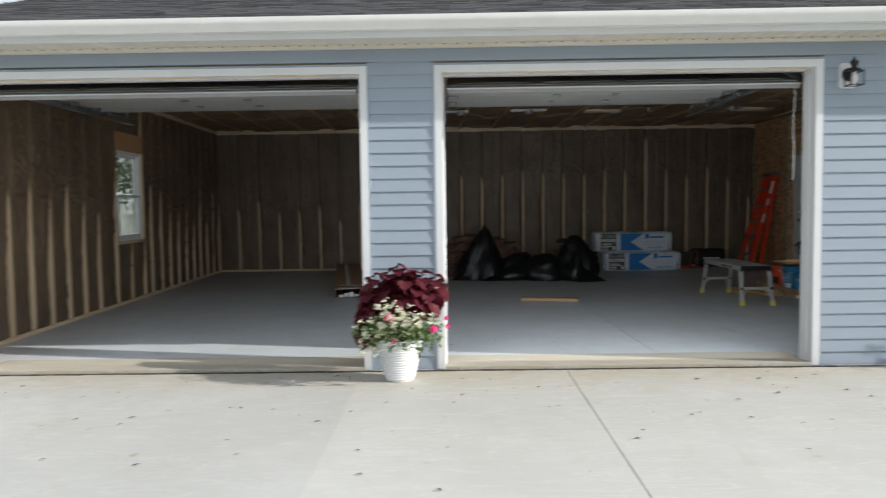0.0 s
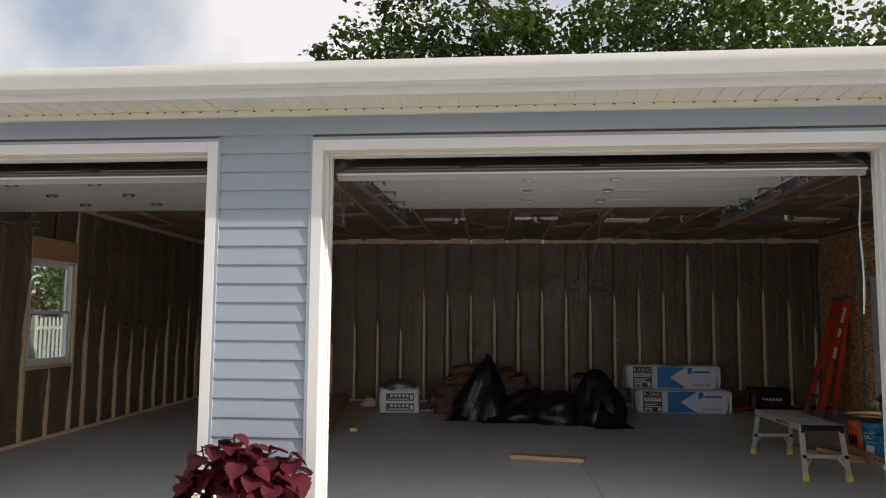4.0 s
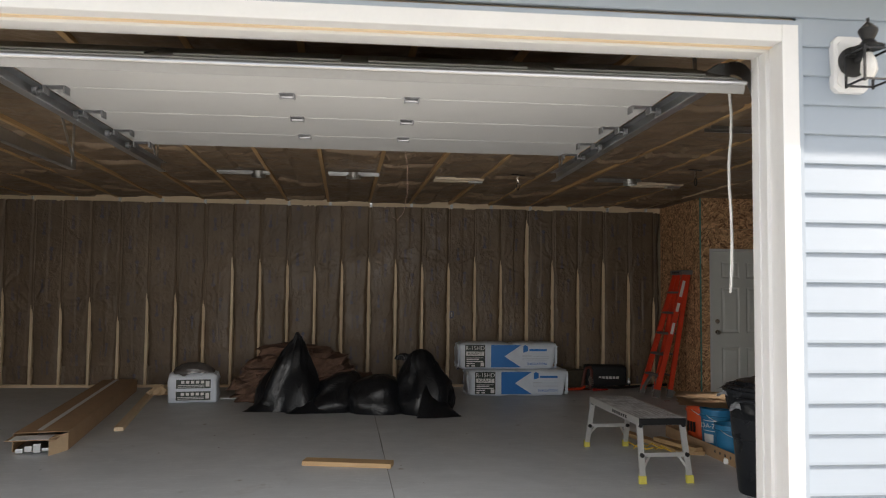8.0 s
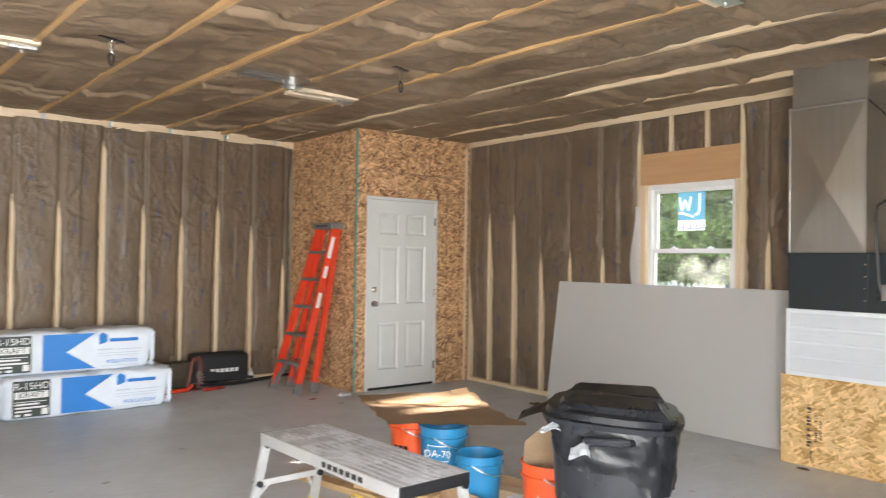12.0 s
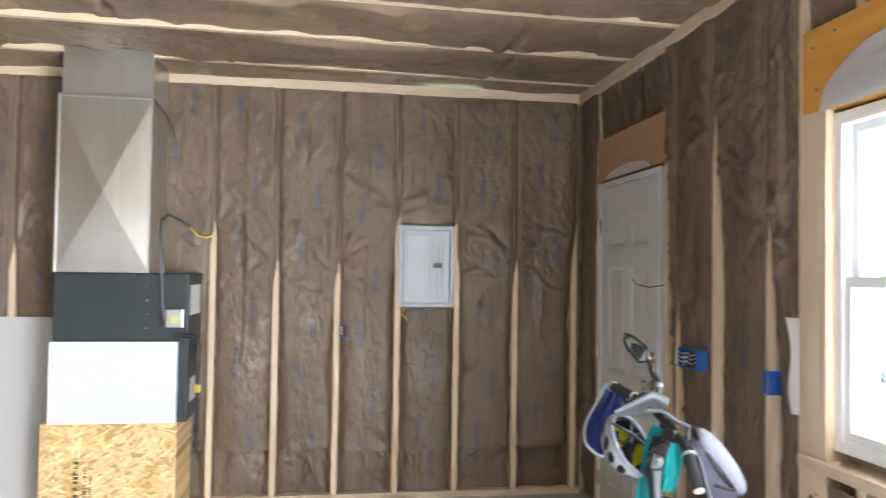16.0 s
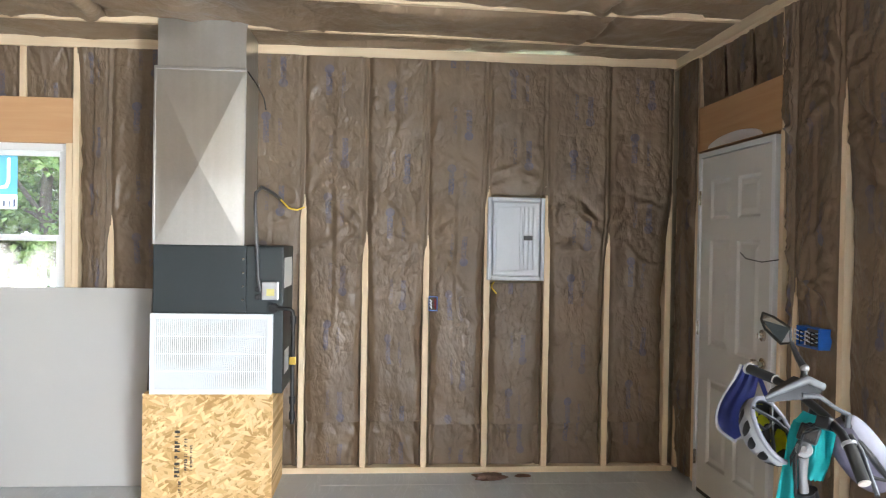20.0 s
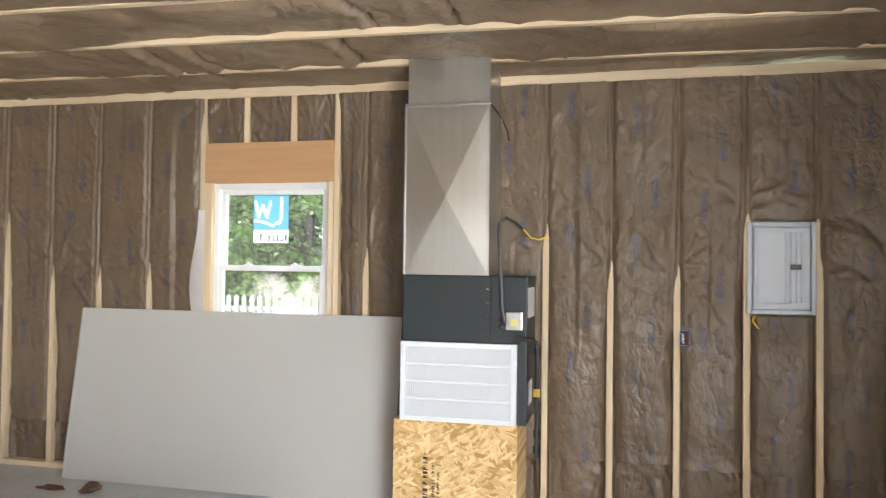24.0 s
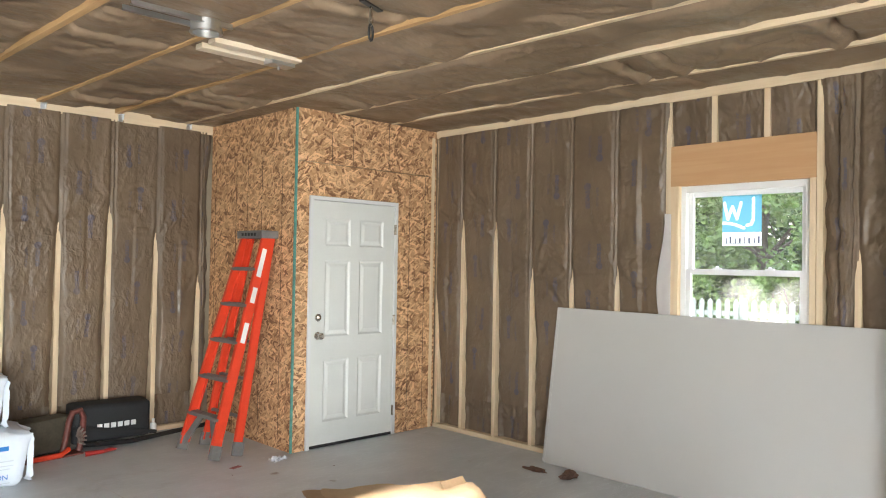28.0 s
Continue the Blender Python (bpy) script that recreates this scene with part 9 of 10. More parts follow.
def tree(x, y, height, lobes, leaves, label, seed, size=0.17, material=None, trunk=0.28, base=-0.26, gap=False, spread=0.55):
    """A tapered trunk, forked limbs and an uneven crown of leaves in clumps."""
    r = random.Random(seed)
    t = thing("tree", pose(x, y, base), label, "tree", "trees")
    bm = bmesh.new()
    mid = height * 0.36
    tube(bm, [(0, 0, 0), (0.05, 0, mid * 0.4), (0.02, 0.05, mid), (0.1, 0, mid * 1.5), (0.0, 0.1, height * 0.75)], [trunk * 1.25, trunk, trunk * 0.85, trunk * 0.55, trunk * 0.2], 12)
    part("trunk", bm, M_BARK, t, smooth=True)
    spots = []
    for k, (lx, ly, lz, lr) in enumerate(lobes):
        bm = bmesh.new()
        a = Vector((0.02, 0.03, mid * r.uniform(0.75, 1.15)))
        b = Vector((lx, ly, lz))
        m1 = a.lerp(b, 0.4) + Vector((r.uniform(-0.3, 0.3), r.uniform(-0.3, 0.3), 0.3))
        tube(bm, (a, m1, a.lerp(b, 0.75), b), [trunk * 0.42, trunk * 0.28, trunk * 0.16, 0.02], 8)
        for _ in range(5):
            q = m1.lerp(b, r.uniform(0.2, 0.9))
            e = b + Vector((r.gauss(0, 1), r.gauss(0, 1), r.gauss(0, 0.7))).normalized() * lr * r.uniform(0.6, 0.95)
            tube(bm, (q, q.lerp(e, 0.5) + Vector((0, 0, 0.15)), e), [trunk * 0.13, trunk * 0.07, 0.008], 6)
        part("limb", bm, M_BARK, t, smooth=True)
        clumps = []
        for _ in range(max(6, int(14 * lr))):
            d = Vector((r.gauss(0, 1), r.gauss(0, 1), r.gauss(0, 0.8))).normalized()
            clumps.append((b + d * lr * r.uniform(0.25, 1.0) ** 0.6, lr * r.uniform(0.16, 0.34)))
        for _ in range(int(leaves * lr * lr / sum(q[3] ** 2 for q in lobes))):
            c, cr = r.choice(clumps)
            p = c + Vector((r.gauss(0, spread), r.gauss(0, spread), r.gauss(0, spread * 0.78))) * cr
            if gap and sunbeam(p + Vector((x, y, base)), size):
                continue
            spots.append((p, size * r.uniform(0.6, 1.25)))
    foliage("crown", spots, material or M_LEAF, t, "", r, 0.4, 0.75)
    return t


# tall trees behind the garage, seen over the roof
tree(7.4, 17.0, 13.0, ((-4.5, -1, 7.0, 2.6), (-1.5, -2, 8.0, 3.0), (2.5, -1, 7.5, 3.0), (0, 1, 10.5, 3.2), (-6.5, 0, 8.8, 2.4), (-9.0, 0, 8.6, 2.2), (-10.8, 0.5, 9.3, 2.0), (5.0, 0, 8.0, 2.4), (-3.5, 0, 10.5, 2.8), (-7.5, 0, 11, 2.8)), 24000, "broad maple tree with a dark trunk behind the garage", 3, 0.22, trunk=0.42, spread=0.48)
tree(15.2, 18.0, 12.0, ((-3, -1, 7.5, 2.6), (0, -1, 8.5, 2.8), (2.4, -0.5, 7.2, 1.9), (-1, 0, 10.5, 2.6)), 11000, "leafy tree behind the garage", 4, 0.22, M_LEAF_DARK, trunk=0.3)
tree(24.0, 19.0, 11.0, ((0, 0, 7.5, 2.6), (-1.5, 0, 9.2, 2.0), (2, 0, 8.5, 2.2)), 6000, "leafy tree behind the garage", 5, 0.22, M_LEAF_DARK, trunk=0.25)
# garden to the side, seen through the side window; a chink in the leaves lets a sunbeam in
# next two stand out of view, added to keep sun off the side window
tree(14.5, 2.5, 5.2, ((0, 0, 4.5, 1.5), (0.3, 0.9, 4.2, 1.3), (0.2, -0.9, 4.4, 1.3), (-0.2, 0.2, 3.3, 1.1)), 12000, "unseen leafy tree added to shade the side window", 15, 0.15, M_LEAF_GARDEN, trunk=0.12, gap=True)
tree(19.0, 1.4, 7.4, ((0, 0, 6.2, 1.9), (0.3, 1.3, 6.0, 1.6), (0.2, -1.3, 6.2, 1.6)), 9000, "unseen leafy tree added to shade the side window", 16, 0.2, M_LEAF_DARK, trunk=0.14, gap=True)
tree(16.8, 8.2, 6.5, ((0, 0, 2.6, 1.5), (-0.4, 1.9, 2.3, 1.4), (0.2, -1.9, 2.4, 1.4), (0.3, 0.4, 4.6, 1.6), (0, 2.2, 4.3, 1.5), (0, -2.0, 4.2, 1.4)), 15000, "dense leafy garden tree beyond the white fence", 6, 0.16, M_LEAF_GARDEN, trunk=0.12, gap=True)
tree(17.2, 12.6, 7.0, ((0, 0, 2.6, 1.9), (0.4, 1.8, 4.2, 1.7), (-0.4, -1.4, 4.4, 1.7), (0, 2.8, 2.4, 1.6), (0, -2.2, 2.2, 1.4)), 13000, "dense leafy garden tree beyond the white fence", 7, 0.15, M_LEAF_GARDEN, trunk=0.13)
tree(17.0, 4.4, 7.5, ((0, 0, 2.4, 1.3), (0.2, 1.2, 5.2, 1.6), (-0.2, -1.2, 5.0, 1.5), (0.2, 0.2, 6.7, 1.5), (0.4, 1.8, 2.6, 1.3), (0.2, -1.8, 2.6, 1.2), (0.2, 0.3, 3.8, 1.4)), 15000, "dense leafy garden tree beside the garage", 8, 0.16, M_LEAF_GARDEN, trunk=0.13, gap=True)
# this and the next are added to block the low sun further out
tree(21.5, 4.0, 9.0, ((0, 0, 2.4, 2.2), (0.5, 3.0, 3.0, 2.2), (0.2, -2.2, 3.2, 1.8), (0, 0.5, 6.0, 2.4), (0.3, 3.4, 6.4, 2.4), (0.2, -2.4, 6.2, 2.0), (0, 0.8, 8.4, 2.0)), 24000, "tall leafy tree at the garden's end", 9, 0.28, M_LEAF_DARK, trunk=0.2, gap=True)
tree(27.5, 2.0, 13.0, ((0, -0.8, 8.4, 1.8), (0, 1.4, 8.6, 1.8), (0, 0.2, 10.4, 1.8), (0, 0.2, 6.6, 1.9), (0.2, 2.6, 10.0, 1.7)), 16000, "tall leafy tree added to block the low sun", 14, 0.30, M_LEAF_DARK, trunk=0.22, gap=True)
tree(22.0, 11.0, 9.0, ((0, 0, 2.6, 2.4), (0.5, 3.4, 3.2, 2.4), (0.2, -3.0, 3.2, 2.2), (0, 0.5, 6.4, 2.4), (0.3, 3.8, 6.4, 2.4), (0, -2.5, 6.8, 2.2)), 15000, "tall leafy tree at the garden's end", 13, 0.28, M_LEAF_DARK, trunk=0.2)
tree(-11.5, 16.6, 6.0, ((0, 0, 2.0, 1.5), (0.4, 1.6, 2.4, 1.5), (-0.3, -1.9, 2.2, 1.5), (0, 0, 3.8, 1.6), (0, 2.4, 3.8, 1.5), (0.3, -2.2, 3.9, 1.5)), 9000, "leafy tree beyond the tall white fence", 10, 0.17, M_LEAF_GARDEN, trunk=0.14)
for k, y in enumerate((5.6, 7.3, 9.2, 11.0, 12.8)):
    tree(15.5 + 0.15 * (k % 2), y, 2.0, ((0, 0, 1.15, 0.75), (0.1, 0.75, 1.0, 0.7), (0, -0.7, 1.05, 0.7), (0.2, 0.1, 1.75, 0.6)), 3600, "green garden shrub behind the white fence", 40 + k, 0.11, M_LEAF_GARDEN, trunk=0.04)
for k, y in enumerate((5.8, 7.6, 9.4, 11.2)):
    tree(18.6 + 0.3 * (k % 2), y, 2.9, ((0, 0, 1.3, 1.0), (0.1, 0.9, 1.5, 1.0), (0, -0.9, 1.4, 1.0), (0.2, 0.1, 2.4, 0.9)), 5200, "dark green shrub under the garden trees", 50 + k, 0.13, M_LEAF_DARK, trunk=0.05)


# white fence coloured darker to hold down its brightness through the side window
M_FENCE = worn("dimmed_white_fence", (0.29, 0.31, 0.29), 0.7, spread=0.15)


def picket_fence(m, n, h, label, gap=0.145):
    f = thing("fence", m, label, "picket fence", "white picket fences")
    bm = bmesh.new()
    box(bm, -0.04, 0.04, -0.011, 0.011, 0, h - 0.05)
    v = [bm.verts.new(p) for p in ((-0.04, -0.011, h - 0.05), (0.04, -0.011, h - 0.05), (0, -0.011, h), (-0.04, 0.011, h - 0.05), (0.04, 0.011, h - 0.05), (0, 0.011, h))]
    for q in ((0, 1, 2), (5, 4, 3), (1, 4, 5, 2), (3, 0, 2, 5)):
        bm.faces.new([v[i] for i in q])
    data = mesh_of("picket", bm, M_FENCE)
    pieces(f, "picket", data, [Matrix.Translation((k * gap, 0, 0.03)) for k in range(n)])
    for z in (0.28, h - 0.25):
        bm = bmesh.new()
        box(bm, -0.1, n * gap, 0.012, 0.05, z, z + 0.08)
        part("fence_rail", bm, M_FENCE, f)
    for k in range(0, n + 1, 12):
        bm = bmesh.new()
        box(bm, k * gap - 0.12, k * gap - 0.03, 0.052, 0.14, 0, h + 0.05, 0.01)
        part("fence_post", bm, M_FENCE, f)
    return f


picket_fence(pose(14.5, 14.5, -0.26, 0, 0, -90), 84, 1.28, "white picket fence along the garden")
picket_fence(pose(-9.0, 16.0, -0.26, 0, 0, -90), 84, 1.65, "tall white picket fence beside the yard")

# a low red shed past the far fence
shed = thing("shed", pose(-17.0, 17.5, -0.26), "low shed with an orange-red roof past the fence", "shed")
bm = bmesh.new()
box(bm, -2.5, 2.5, -3.5, 3.5, 0, 1.75)
part("wall", bm, worn("shed_wall", (0.55, 0.52, 0.47), 0.8), shed)
bm = bmesh.new()
v = [bm.verts.new(p) for p in ((2.8, -3.8, 1.65), (2.8, 3.8, 1.65), (0, 3.8, 2.9), (0, -3.8, 2.9), (-2.8, -3.8, 1.65), (-2.8, 3.8, 1.65))]
for q in ((0, 1, 2, 3), (3, 2, 5, 4), (0, 3, 4), (1, 5, 2), (0, 4, 5, 1)):
    bm.faces.new([v[i] for i in q])
part("roof", bm, worn("orange_red_roof", (0.45, 0.11, 0.045), 0.8, spread=0.15), shed)

# bin colours are lightened to imitate glare through the front window
M_BIN_BLUE = worn("glare_paled_blue_bin", (0.20, 0.33, 0.58), 0.6)
M_BIN_GREY = worn("glare_paled_grey_bin", (0.42, 0.44, 0.45), 0.6)
# street in front
bm = bmesh.new()
box(bm, -300, 300, -30, -22.5, -0.30, -0.235)
structure("road", bm, concrete("asphalt", (0.06, 0.06, 0.062), (0.045, 0.045, 0.047), (0.03, 0.03, 0.03), 0.9), "grey asphalt street in front of the yard", "road")
bm = bmesh.new()
box(bm, -300, 300, -20.6, -19.2, -0.30, -0.215)
structure("pavement", bm, M_DRIVE, "pale concrete footway along the street", "pavement")
for k, (x, y, mt, lab) in enumerate(((14.1, -7.8, M_BIN_BLUE, "pale blue wheeled bin standing on the lawn"), (13.5, -7.9, M_BIN_GREY, "pale grey wheeled bin standing on the lawn"))):
    b = thing("wheeled_bin", pose(x, y, -0.26, 0, 0, 40), lab, "wheeled bin", "bins on the lawn")
    bm = bmesh.new()
    box(bm, -0.27, 0.27, -0.3, 0.3, 0.05, 0.95, 0.03)
    for v in bm.verts:
        if v.co.z < 0.4:
            v.co.x *= 0.85
            v.co.y *= 0.85
    part("body", bm, mt, b)
    bm = bmesh.new()
    box(bm, -0.30, 0.30, -0.34, 0.32, 0.955, 1.02, 0.02)
    part("lid", bm, mt, b)
    for s in (-0.22, 0.22):
        bm = bmesh.new()
        lathe(bm, ((0.0, -0.03), (0.1, -0.03), (0.1, 0.03), (0.0, 0.03)), 14, Matrix.Translation((s, 0.24, 0.10)) @ Matrix.Rotation(math.pi / 2, 4, "Y"), False, False)
        part("wheel", bm, M_RUBBER, b)
# row out of view, added so the front window reflects something dark
for k, (x, y, h) in enumerate(((29.0, -43.0, 9.5), (35.5, -41.5, 10.0), (42.0, -43.5, 10.5), (49.0, -42.0, 9.5))):
    tree(x, y, h, ((0, 0, 3.0, 2.6), (1.8, 1, 5.5, 2.4), (-1.8, -1, 5.2, 2.4), (0, 0.5, h - 2.0, 2.4), (2.6, 0, 2.4, 2.0), (-2.6, 0, 2.6, 2.0)), 4200, "unseen leafy tree added across the street to darken reflections", 60 + k, 0.40, M_LEAF_DARK, trunk=0.24)
tree(55.0, -45.0, 9.0, ((0, 0, 5.5, 2.4), (1.5, 1, 6.5, 2.0), (-1.5, -1, 6.2, 2.0)), 3000, "leafy street tree on the lawn", 12, 0.2, M_LEAF, trunk=0.22)


# ---- planters ----
def leaf_mesh(name, size, material):
    """A single pointed leaf, folded and drooping, from its stalk at the origin along x."""
    bm = bmesh.new()

    def f(a, b):
        w = math.sin(math.pi * min(1, a * 0.92 + 0.08)) ** 0.8 * (1 - 0.35 * a) * 0.68
        s = (b - 0.5) * 2
        w *= 1 - 0.13 * ((a * 6.0) % 1.0 < 0.5) * (abs(s) > 0.9)
        return Vector((a * size, s * w * size, size * (0.10 * abs(s) * w * 3 - 0.22 * a * a + 0.03 * math.sin(9 * a) * abs(s))))

    sheet(bm, f, 12, 4)
    return mesh_of(name, bm, material, True, False)


planter = thing("planter", pose(-0.285, -0.31, -0.026), "white ribbed planter with maroon coleus, white flowers and pink blooms", "planter")
bm = bmesh.new()
prof_ = [(0.0, 0.003), (0.098, 0.0), (0.105, 0.01)]
for k in range(15):
    q = (k + 1) / 15
    rr = 0.105 + 0.065 * q ** 0.8
    prof_ += [(rr, 0.012 + 0.285 * (q - 0.033)), (rr + 0.0045, 0.012 + 0.285 * (q - 0.016)), (rr, 0.012 + 0.285 * q)]
prof_ += [(0.182, 0.305), (0.185, 0.322), (0.170, 0.322), (0.160, 0.27), (0.0, 0.268)]
lathe(bm, prof_, 40, cap_low=False, cap_high=False)
part("pot", bm, worn("white_glazed_pot", (0.76, 0.77, 0.78), 0.35, spread=0.03), planter, "white ribbed pot", smooth=50)
bm = bmesh.new()
lathe(bm, ((0.0, 0.285), (0.165, 0.28)), 24, cap_low=False, cap_high=False)
part("soil", bm, M_SOIL, planter)
rnd = random.Random(77)
coleus = [leaf_mesh("coleus_leaf", s, M_MAROON) for s in (0.10, 0.145, 0.18)]
stems = bmesh.new()
n = 0
for k in range(24):
    t = rnd.uniform(0, 2 * math.pi)
    rr = rnd.uniform(0.03, 0.34)
    top = Vector((rr * math.cos(t) * 1.08 + 0.02, 0.07 + 0.16 * rr / 0.34 * math.sin(t), 0.64 + 0.25 * math.cos(rr * 4.2) * rnd.uniform(0.35, 1.15)))
    if top.x < -0.2:
        top.z -= 0.10
    tube(stems, ((0.1 * math.cos(t), 0.05, 0.28), (top.x * 0.6, top.y * 0.7, top.z * 0.7), top), [0.008, 0.006, 0.004], 6)
    for j in range(8):
        a = j * 2.4 + rnd.uniform(-0.3, 0.3)
        drop = 0.022 * j
        m = Matrix.Translation(top - Vector((0, 0, drop))) @ Euler((rnd.uniform(-0.3, 0.3), 0.25 + 0.09 * j + rnd.uniform(-0.3, 0.25), a)).to_matrix().to_4x4()
        ob = new("coleus_leaf", coleus[min(2, j // 3) if rnd.random() > 0.2 else 0])
        ob.parent = planter
        ob.matrix_basis = m
        n += 1
part("stems", stems, M_MAROON, planter, "dark stalks")
green = []
for k in range(800):
    t, rr = rnd.uniform(0, 2 * math.pi), rnd.uniform(0.0, 1.0) ** 0.6 * 0.33
    green.append(((rr * math.cos(t) * 0.98, rr * math.sin(t) * 0.85 - 0.08, 0.40 + 0.10 * math.cos(rr * 4.5) + rnd.uniform(-0.14, 0.05)), rnd.uniform(0.035, 0.075)))
foliage("green_leaves", green, M_HERB, planter, "small green leaves", rnd, 0.3)


def blossoms(name, places, size, material, parent, label):
    """Many tiny five-petalled flowers."""
    verts, faces = [], []
    for p in places:
        c = Vector(p)
        nrm = Vector((rnd.gauss(0, 0.5), rnd.gauss(-0.7, 0.4), rnd.gauss(0.6, 0.4))).normalized()
        a = nrm.orthogonal().normalized()
        b = nrm.cross(a)
        for k in range(5):
            t = k * 1.2566
            d = a * math.cos(t) + b * math.sin(t)
            e = nrm.cross(d)
            q = len(verts)
            s = size * rnd.uniform(0.8, 1.2)
            verts += [c, c + d * s * 0.6 + e * s * 0.4 + nrm * s * 0.15, c + d * s + nrm * s * 0.25, c + d * s * 0.6 - e * s * 0.4 + nrm * s * 0.15]
            faces.append((q, q + 1, q + 2, q + 3))
    me = bpy.data.meshes.new(name)
    me.from_pydata([tuple(v) for v in verts], [], faces)
    me.materials.append(material)
    ob = new(name, me)
    ob.parent = parent
    return tagged(ob, label, kind="stuff")


spots = []
for cx, cy, cz, sx, sz, k in ((-0.17, -0.22, 0.38, 0.13, 0.13, 260), (0.05, -0.23, 0.50, 0.18, 0.08, 260), (-0.06, -0.21, 0.50, 0.14, 0.08, 130), (0.22, -0.14, 0.48, 0.08, 0.07, 60), (-0.10, -0.22, 0.60, 0.05, 0.03, 40)):
    heads = [(cx + rnd.gauss(0, sx * 0.55), cy + rnd.gauss(0, 0.045), cz + rnd.gauss(0, sz * 0.55)) for _ in range(k // 7)]
    for hx, hy, hz in heads:
        spots += [(hx + rnd.gauss(0, 0.012), hy + rnd.gauss(0, 0.012), hz + rnd.gauss(0, 0.008)) for _ in range(12)]
blossoms("flower_mass", spots, 0.0078, M_PETAL_W, planter, "masses of tiny white flowers")
for x, y, z, s in ((-0.055, -0.27, 0.515, 0.036), (0.265, -0.22, 0.42, 0.034), (0.37, -0.10, 0.42, 0.026), (0.36, -0.08, 0.48, 0.022), (-0.02, -0.28, 0.345, 0.02)):
    bm = bmesh.new()
    for k in range(26):
        d = Vector((rnd.gauss(0, 1), rnd.gauss(-0.4, 1), rnd.gauss(0.2, 0.9))).normalized()
        a = d.orthogonal().normalized()
        b = d.cross(a)
        p = Vector((x, y, z)) + d * s * 0.55
        bm.faces.new([bm.verts.new(q) for q in (p - a * s * 0.3, p + d * s * 0.2 - b * s * 0.35, p + a * s * 0.3 + d * s * 0.25, p + d * s * 0.2 + b * s * 0.35)])
    part("pink_bloom", bm, M_PETAL_P, planter, "bright pink bloom", fix=False)


def clay_pot(m, rings, label, plant, seed, spread, height, count, size, blooms=(), suns=()):
    r = random.Random(seed)
    p = thing("flower_pot", m, label, "flower pot", "flower pots by the wall")
    bm = bmesh.new()
    lathe(bm, rings, 32, cap_low=False, cap_high=False)
    part("pot", bm, plant, p, smooth=40)
    top = rings[-1][1]
    stems = bmesh.new()
    spots = []
    for k in range(22):
        t, rr = r.uniform(0, 6.283), r.uniform(0.1, 1.0) * spread
        tip = Vector((rr * math.cos(t), 0.75 * rr * math.sin(t), top + height * r.uniform(0.4, 1.0) * (1 - 0.4 * (rr / spread) ** 2)))
        root = Vector((0.3 * rr * math.cos(t), 0.3 * rr * math.sin(t), top - 0.03))
        tube(stems, (root, root.lerp(tip, 0.6) + Vector((0, 0, 0.02)), tip), [0.005, 0.004, 0.003], 5)
        for _ in range(count // 22):
            q = root.lerp(tip, r.uniform(0.25, 1.05)) + Vector((r.gauss(0, 0.035), r.gauss(0, 0.035), r.gauss(0, 0.03)))
            spots.append((q, size * r.uniform(0.6, 1.3)))
    part("stems", stems, M_HERB, p, "green stems")
    foliage("leaves", spots, M_HERB, p, "green leaves", r, 0.2, 0.6)
    for x, y, z, s, mt in blooms:
        bm = bmesh.new()
        for k in range(14):
            d = Vector((r.gauss(0, 1), r.gauss(-0.5, 0.8), r.gauss(0.3, 0.8))).normalized()
            a = d.orthogonal().normalized()
            b = d.cross(a)
            c = Vector((x, y, z)) + d * s * 0.5
            bm.faces.new([bm.verts.new(q) for q in (c - a * s * 0.4, c - b * s * 0.4 + d * s * 0.1, c + a * s * 0.4, c + b * s * 0.4 + d * s * 0.1)])
        part("bloom", bm, mt, p, "small bright bloom", fix=False)
    for x, y, z, s in suns:
        bm = bmesh.new()
        tube(bm, ((x * 0.3, y * 0.3, top), (x * 0.8, y * 0.8, z * 0.75), (x, y + 0.01, z)), 0.005, 6)
        stalk = part("flower_stalk", bm, M_HERB, p)
        bm = bmesh.new()
        for k in range(15):
            t = k * 6.283 / 15
            d = Vector((math.cos(t), -0.15, math.sin(t)))
            e = Vector((-math.sin(t), 0, math.cos(t)))
            c = Vector((x, y, z))
            bm.faces.new([bm.verts.new(q) for q in (c + d * s * 0.3, c + d * s * 0.7 + e * s * 0.17, c + d * s * 1.05, c + d * s * 0.7 - e * s * 0.17)])
        part("petals", bm, M_PETAL_Y, stalk, "yellow petals", fix=False)
        bm = bmesh.new()
        lathe(bm, ((s * 0.38, 0.0), (s * 0.36, 0.006), (s * 0.15, 0.011)), 14, Matrix.Translation((x, y, z)) @ Matrix.Rotation(math.pi / 2, 4, "X"))
        part("seed_head", bm, M_SEED, stalk, "dark seed head")
    return p


bowl = ((0.0, 0.003), (0.115, 0.0), (0.18, 0.09), (0.215, 0.155), (0.228, 0.157), (0.230, 0.185), (0.212, 0.186), (0.19, 0.14), (0.0, 0.14))
pot2 = ((0.0, 0.003), (0.135, 0.0), (0.165, 0.16), (0.185, 0.165), (0.188, 0.21), (0.170, 0.212), (0.155, 0.17), (0.0, 0.17))
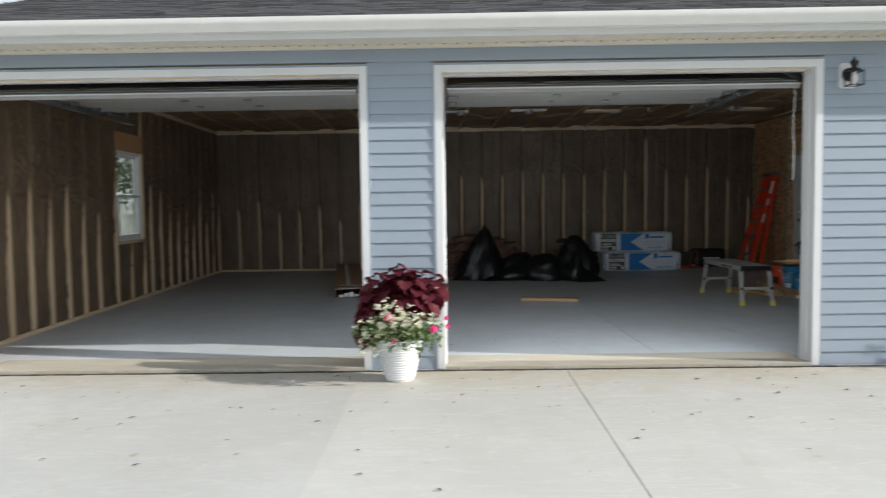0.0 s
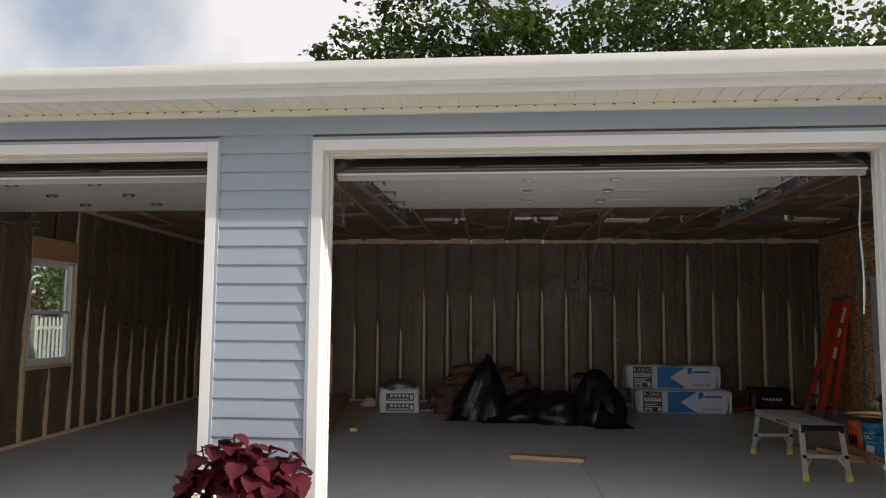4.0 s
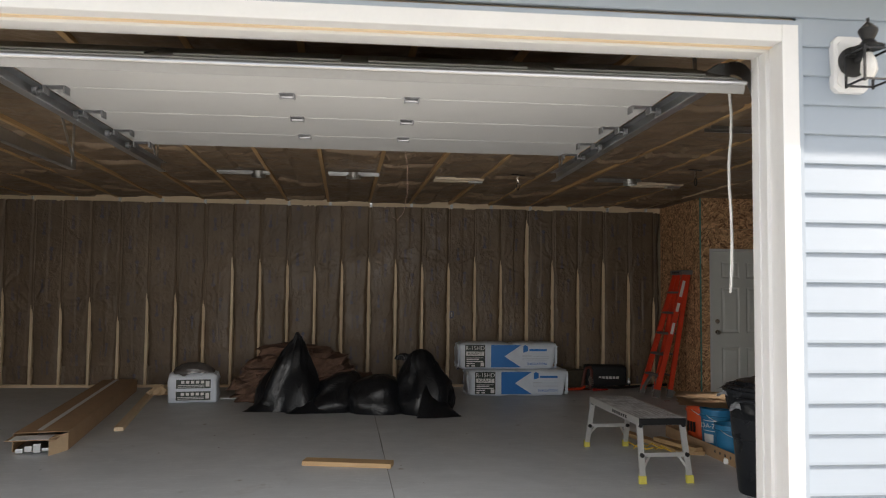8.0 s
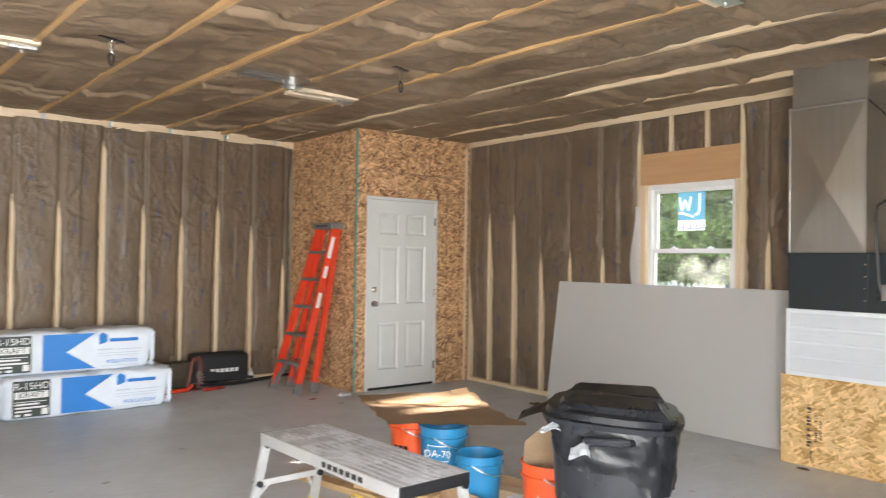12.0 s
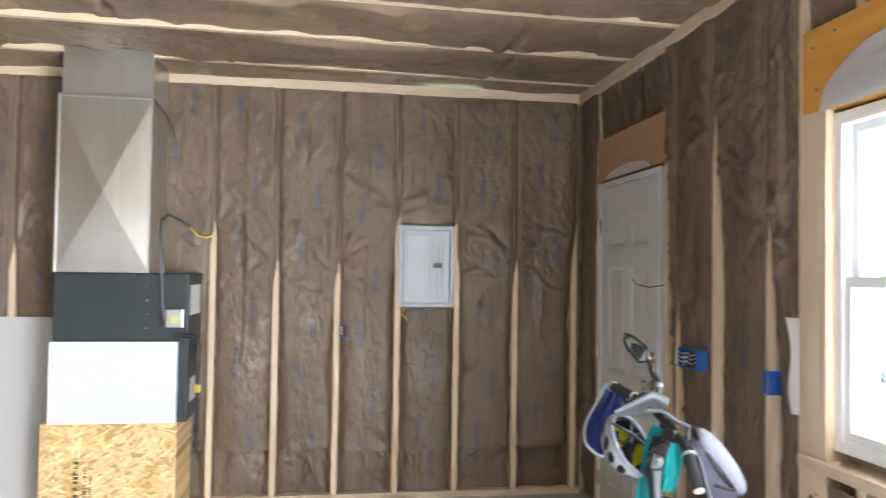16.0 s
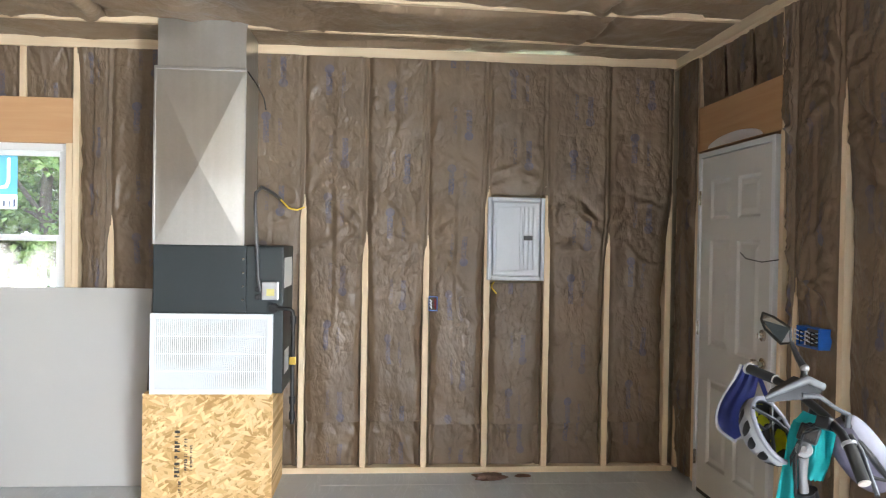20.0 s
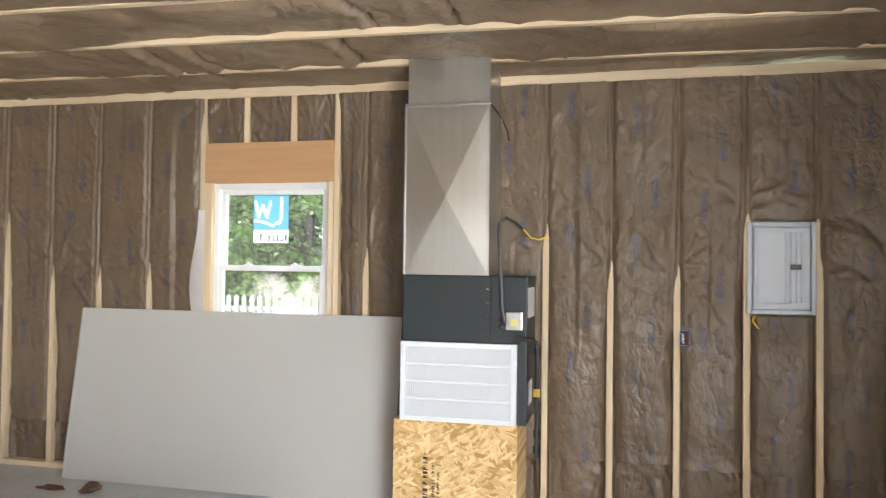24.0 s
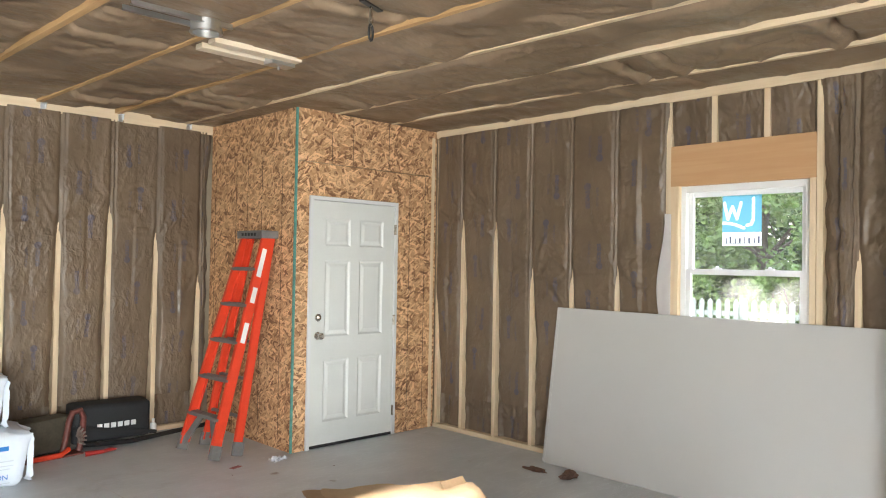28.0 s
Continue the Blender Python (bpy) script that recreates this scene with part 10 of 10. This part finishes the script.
clay_pot(pose(4.70, -0.33, -0.027), bowl, "wide terracotta bowl of flowering plants by the wall", M_TERRA, 1, 0.30, 0.28, 620, 0.05,
         [(-0.26, -0.08, 0.44, 0.028, M_PETAL_Y), (-0.22, -0.1, 0.46, 0.022, M_PETAL_Y), (-0.06, -0.1, 0.42, 0.024, M_PETAL_Y), (-0.1, -0.24, 0.29, 0.02, M_PETAL_P), (0.08, -0.23, 0.31, 0.018, M_PETAL_P), (0.22, -0.2, 0.27, 0.024, M_PETAL_P), (0.03, -0.25, 0.25, 0.016, M_PETAL_R), (-0.2, -0.2, 0.25, 0.016, M_PETAL_R), (0.15, -0.22, 0.36, 0.016, M_PETAL_R)])
clay_pot(pose(5.24, -0.34, -0.027), pot2, "terracotta pot of sunflowers and pale herbs by the wall", M_TERRA, 2, 0.36, 0.50, 1500, 0.055, (),
         [(-0.40, -0.10, 0.68, 0.055), (-0.20, -0.12, 0.74, 0.045), (-0.13, -0.14, 0.70, 0.05), (-0.02, -0.12, 0.70, 0.05), (0.02, -0.05, 0.82, 0.055), (-0.28, -0.2, 0.54, 0.035), (0.30, -0.12, 0.66, 0.045)])
clay_pot(pose(5.74, -0.33, -0.027), pot2, "black pot of red flowers by the wall", M_BLACK, 3, 0.24, 0.42, 500, 0.05,
         [(rnd.uniform(-0.2, 0.2), -0.18 + rnd.uniform(-0.06, 0.06), 0.30 + rnd.uniform(0, 0.3), 0.03, M_PETAL_R) for _ in range(14)])

# dead leaves and crumbs blown about
rnd = random.Random(99)
litter = []
for k in range(150):
    x, y = rnd.uniform(-3.6, 6.3), -abs(rnd.gauss(0, 1.3)) - 0.12
    litter.append((x, y, -0.018 + SLOPE * y, rnd.uniform(0.015, 0.05)))
for k in range(150):
    litter.append((rnd.uniform(-3.5, 6.0), rnd.gauss(-0.06, 0.03), -0.012, rnd.uniform(0.01, 0.03)))
for k in range(110):
    litter.append((rnd.uniform(4.1, 6.4), -abs(rnd.gauss(0.05, 0.25)) - 0.05, -0.018, rnd.uniform(0.01, 0.035)))
for k in range(120):
    litter.append((rnd.uniform(-3.5, 6.5), rnd.uniform(0.3, 8.5), 0.003, rnd.uniform(0.008, 0.03)))
verts, faces = [], []
for x, y, z, s in litter:
    t = rnd.uniform(0, 6.283)
    d = Vector((math.cos(t), math.sin(t), rnd.uniform(0.0, 0.15))).normalized()
    leaf_faces(verts, faces, Vector((x, y, z + 0.003)), d, Vector((0, 0, 1)), s, 0.5)
me = bpy.data.meshes.new("dead_leaves")
me.from_pydata([tuple(v) for v in verts], [], faces)
me.materials.append(leaf_material("dead_leaf", (0.12, 0.07, 0.035), (0.05, 0.035, 0.025), 0.1))
tagged(new("dead_leaves", me), "scattered dry brown leaves and crumbs on the concrete", "leaf litter", kind="stuff")
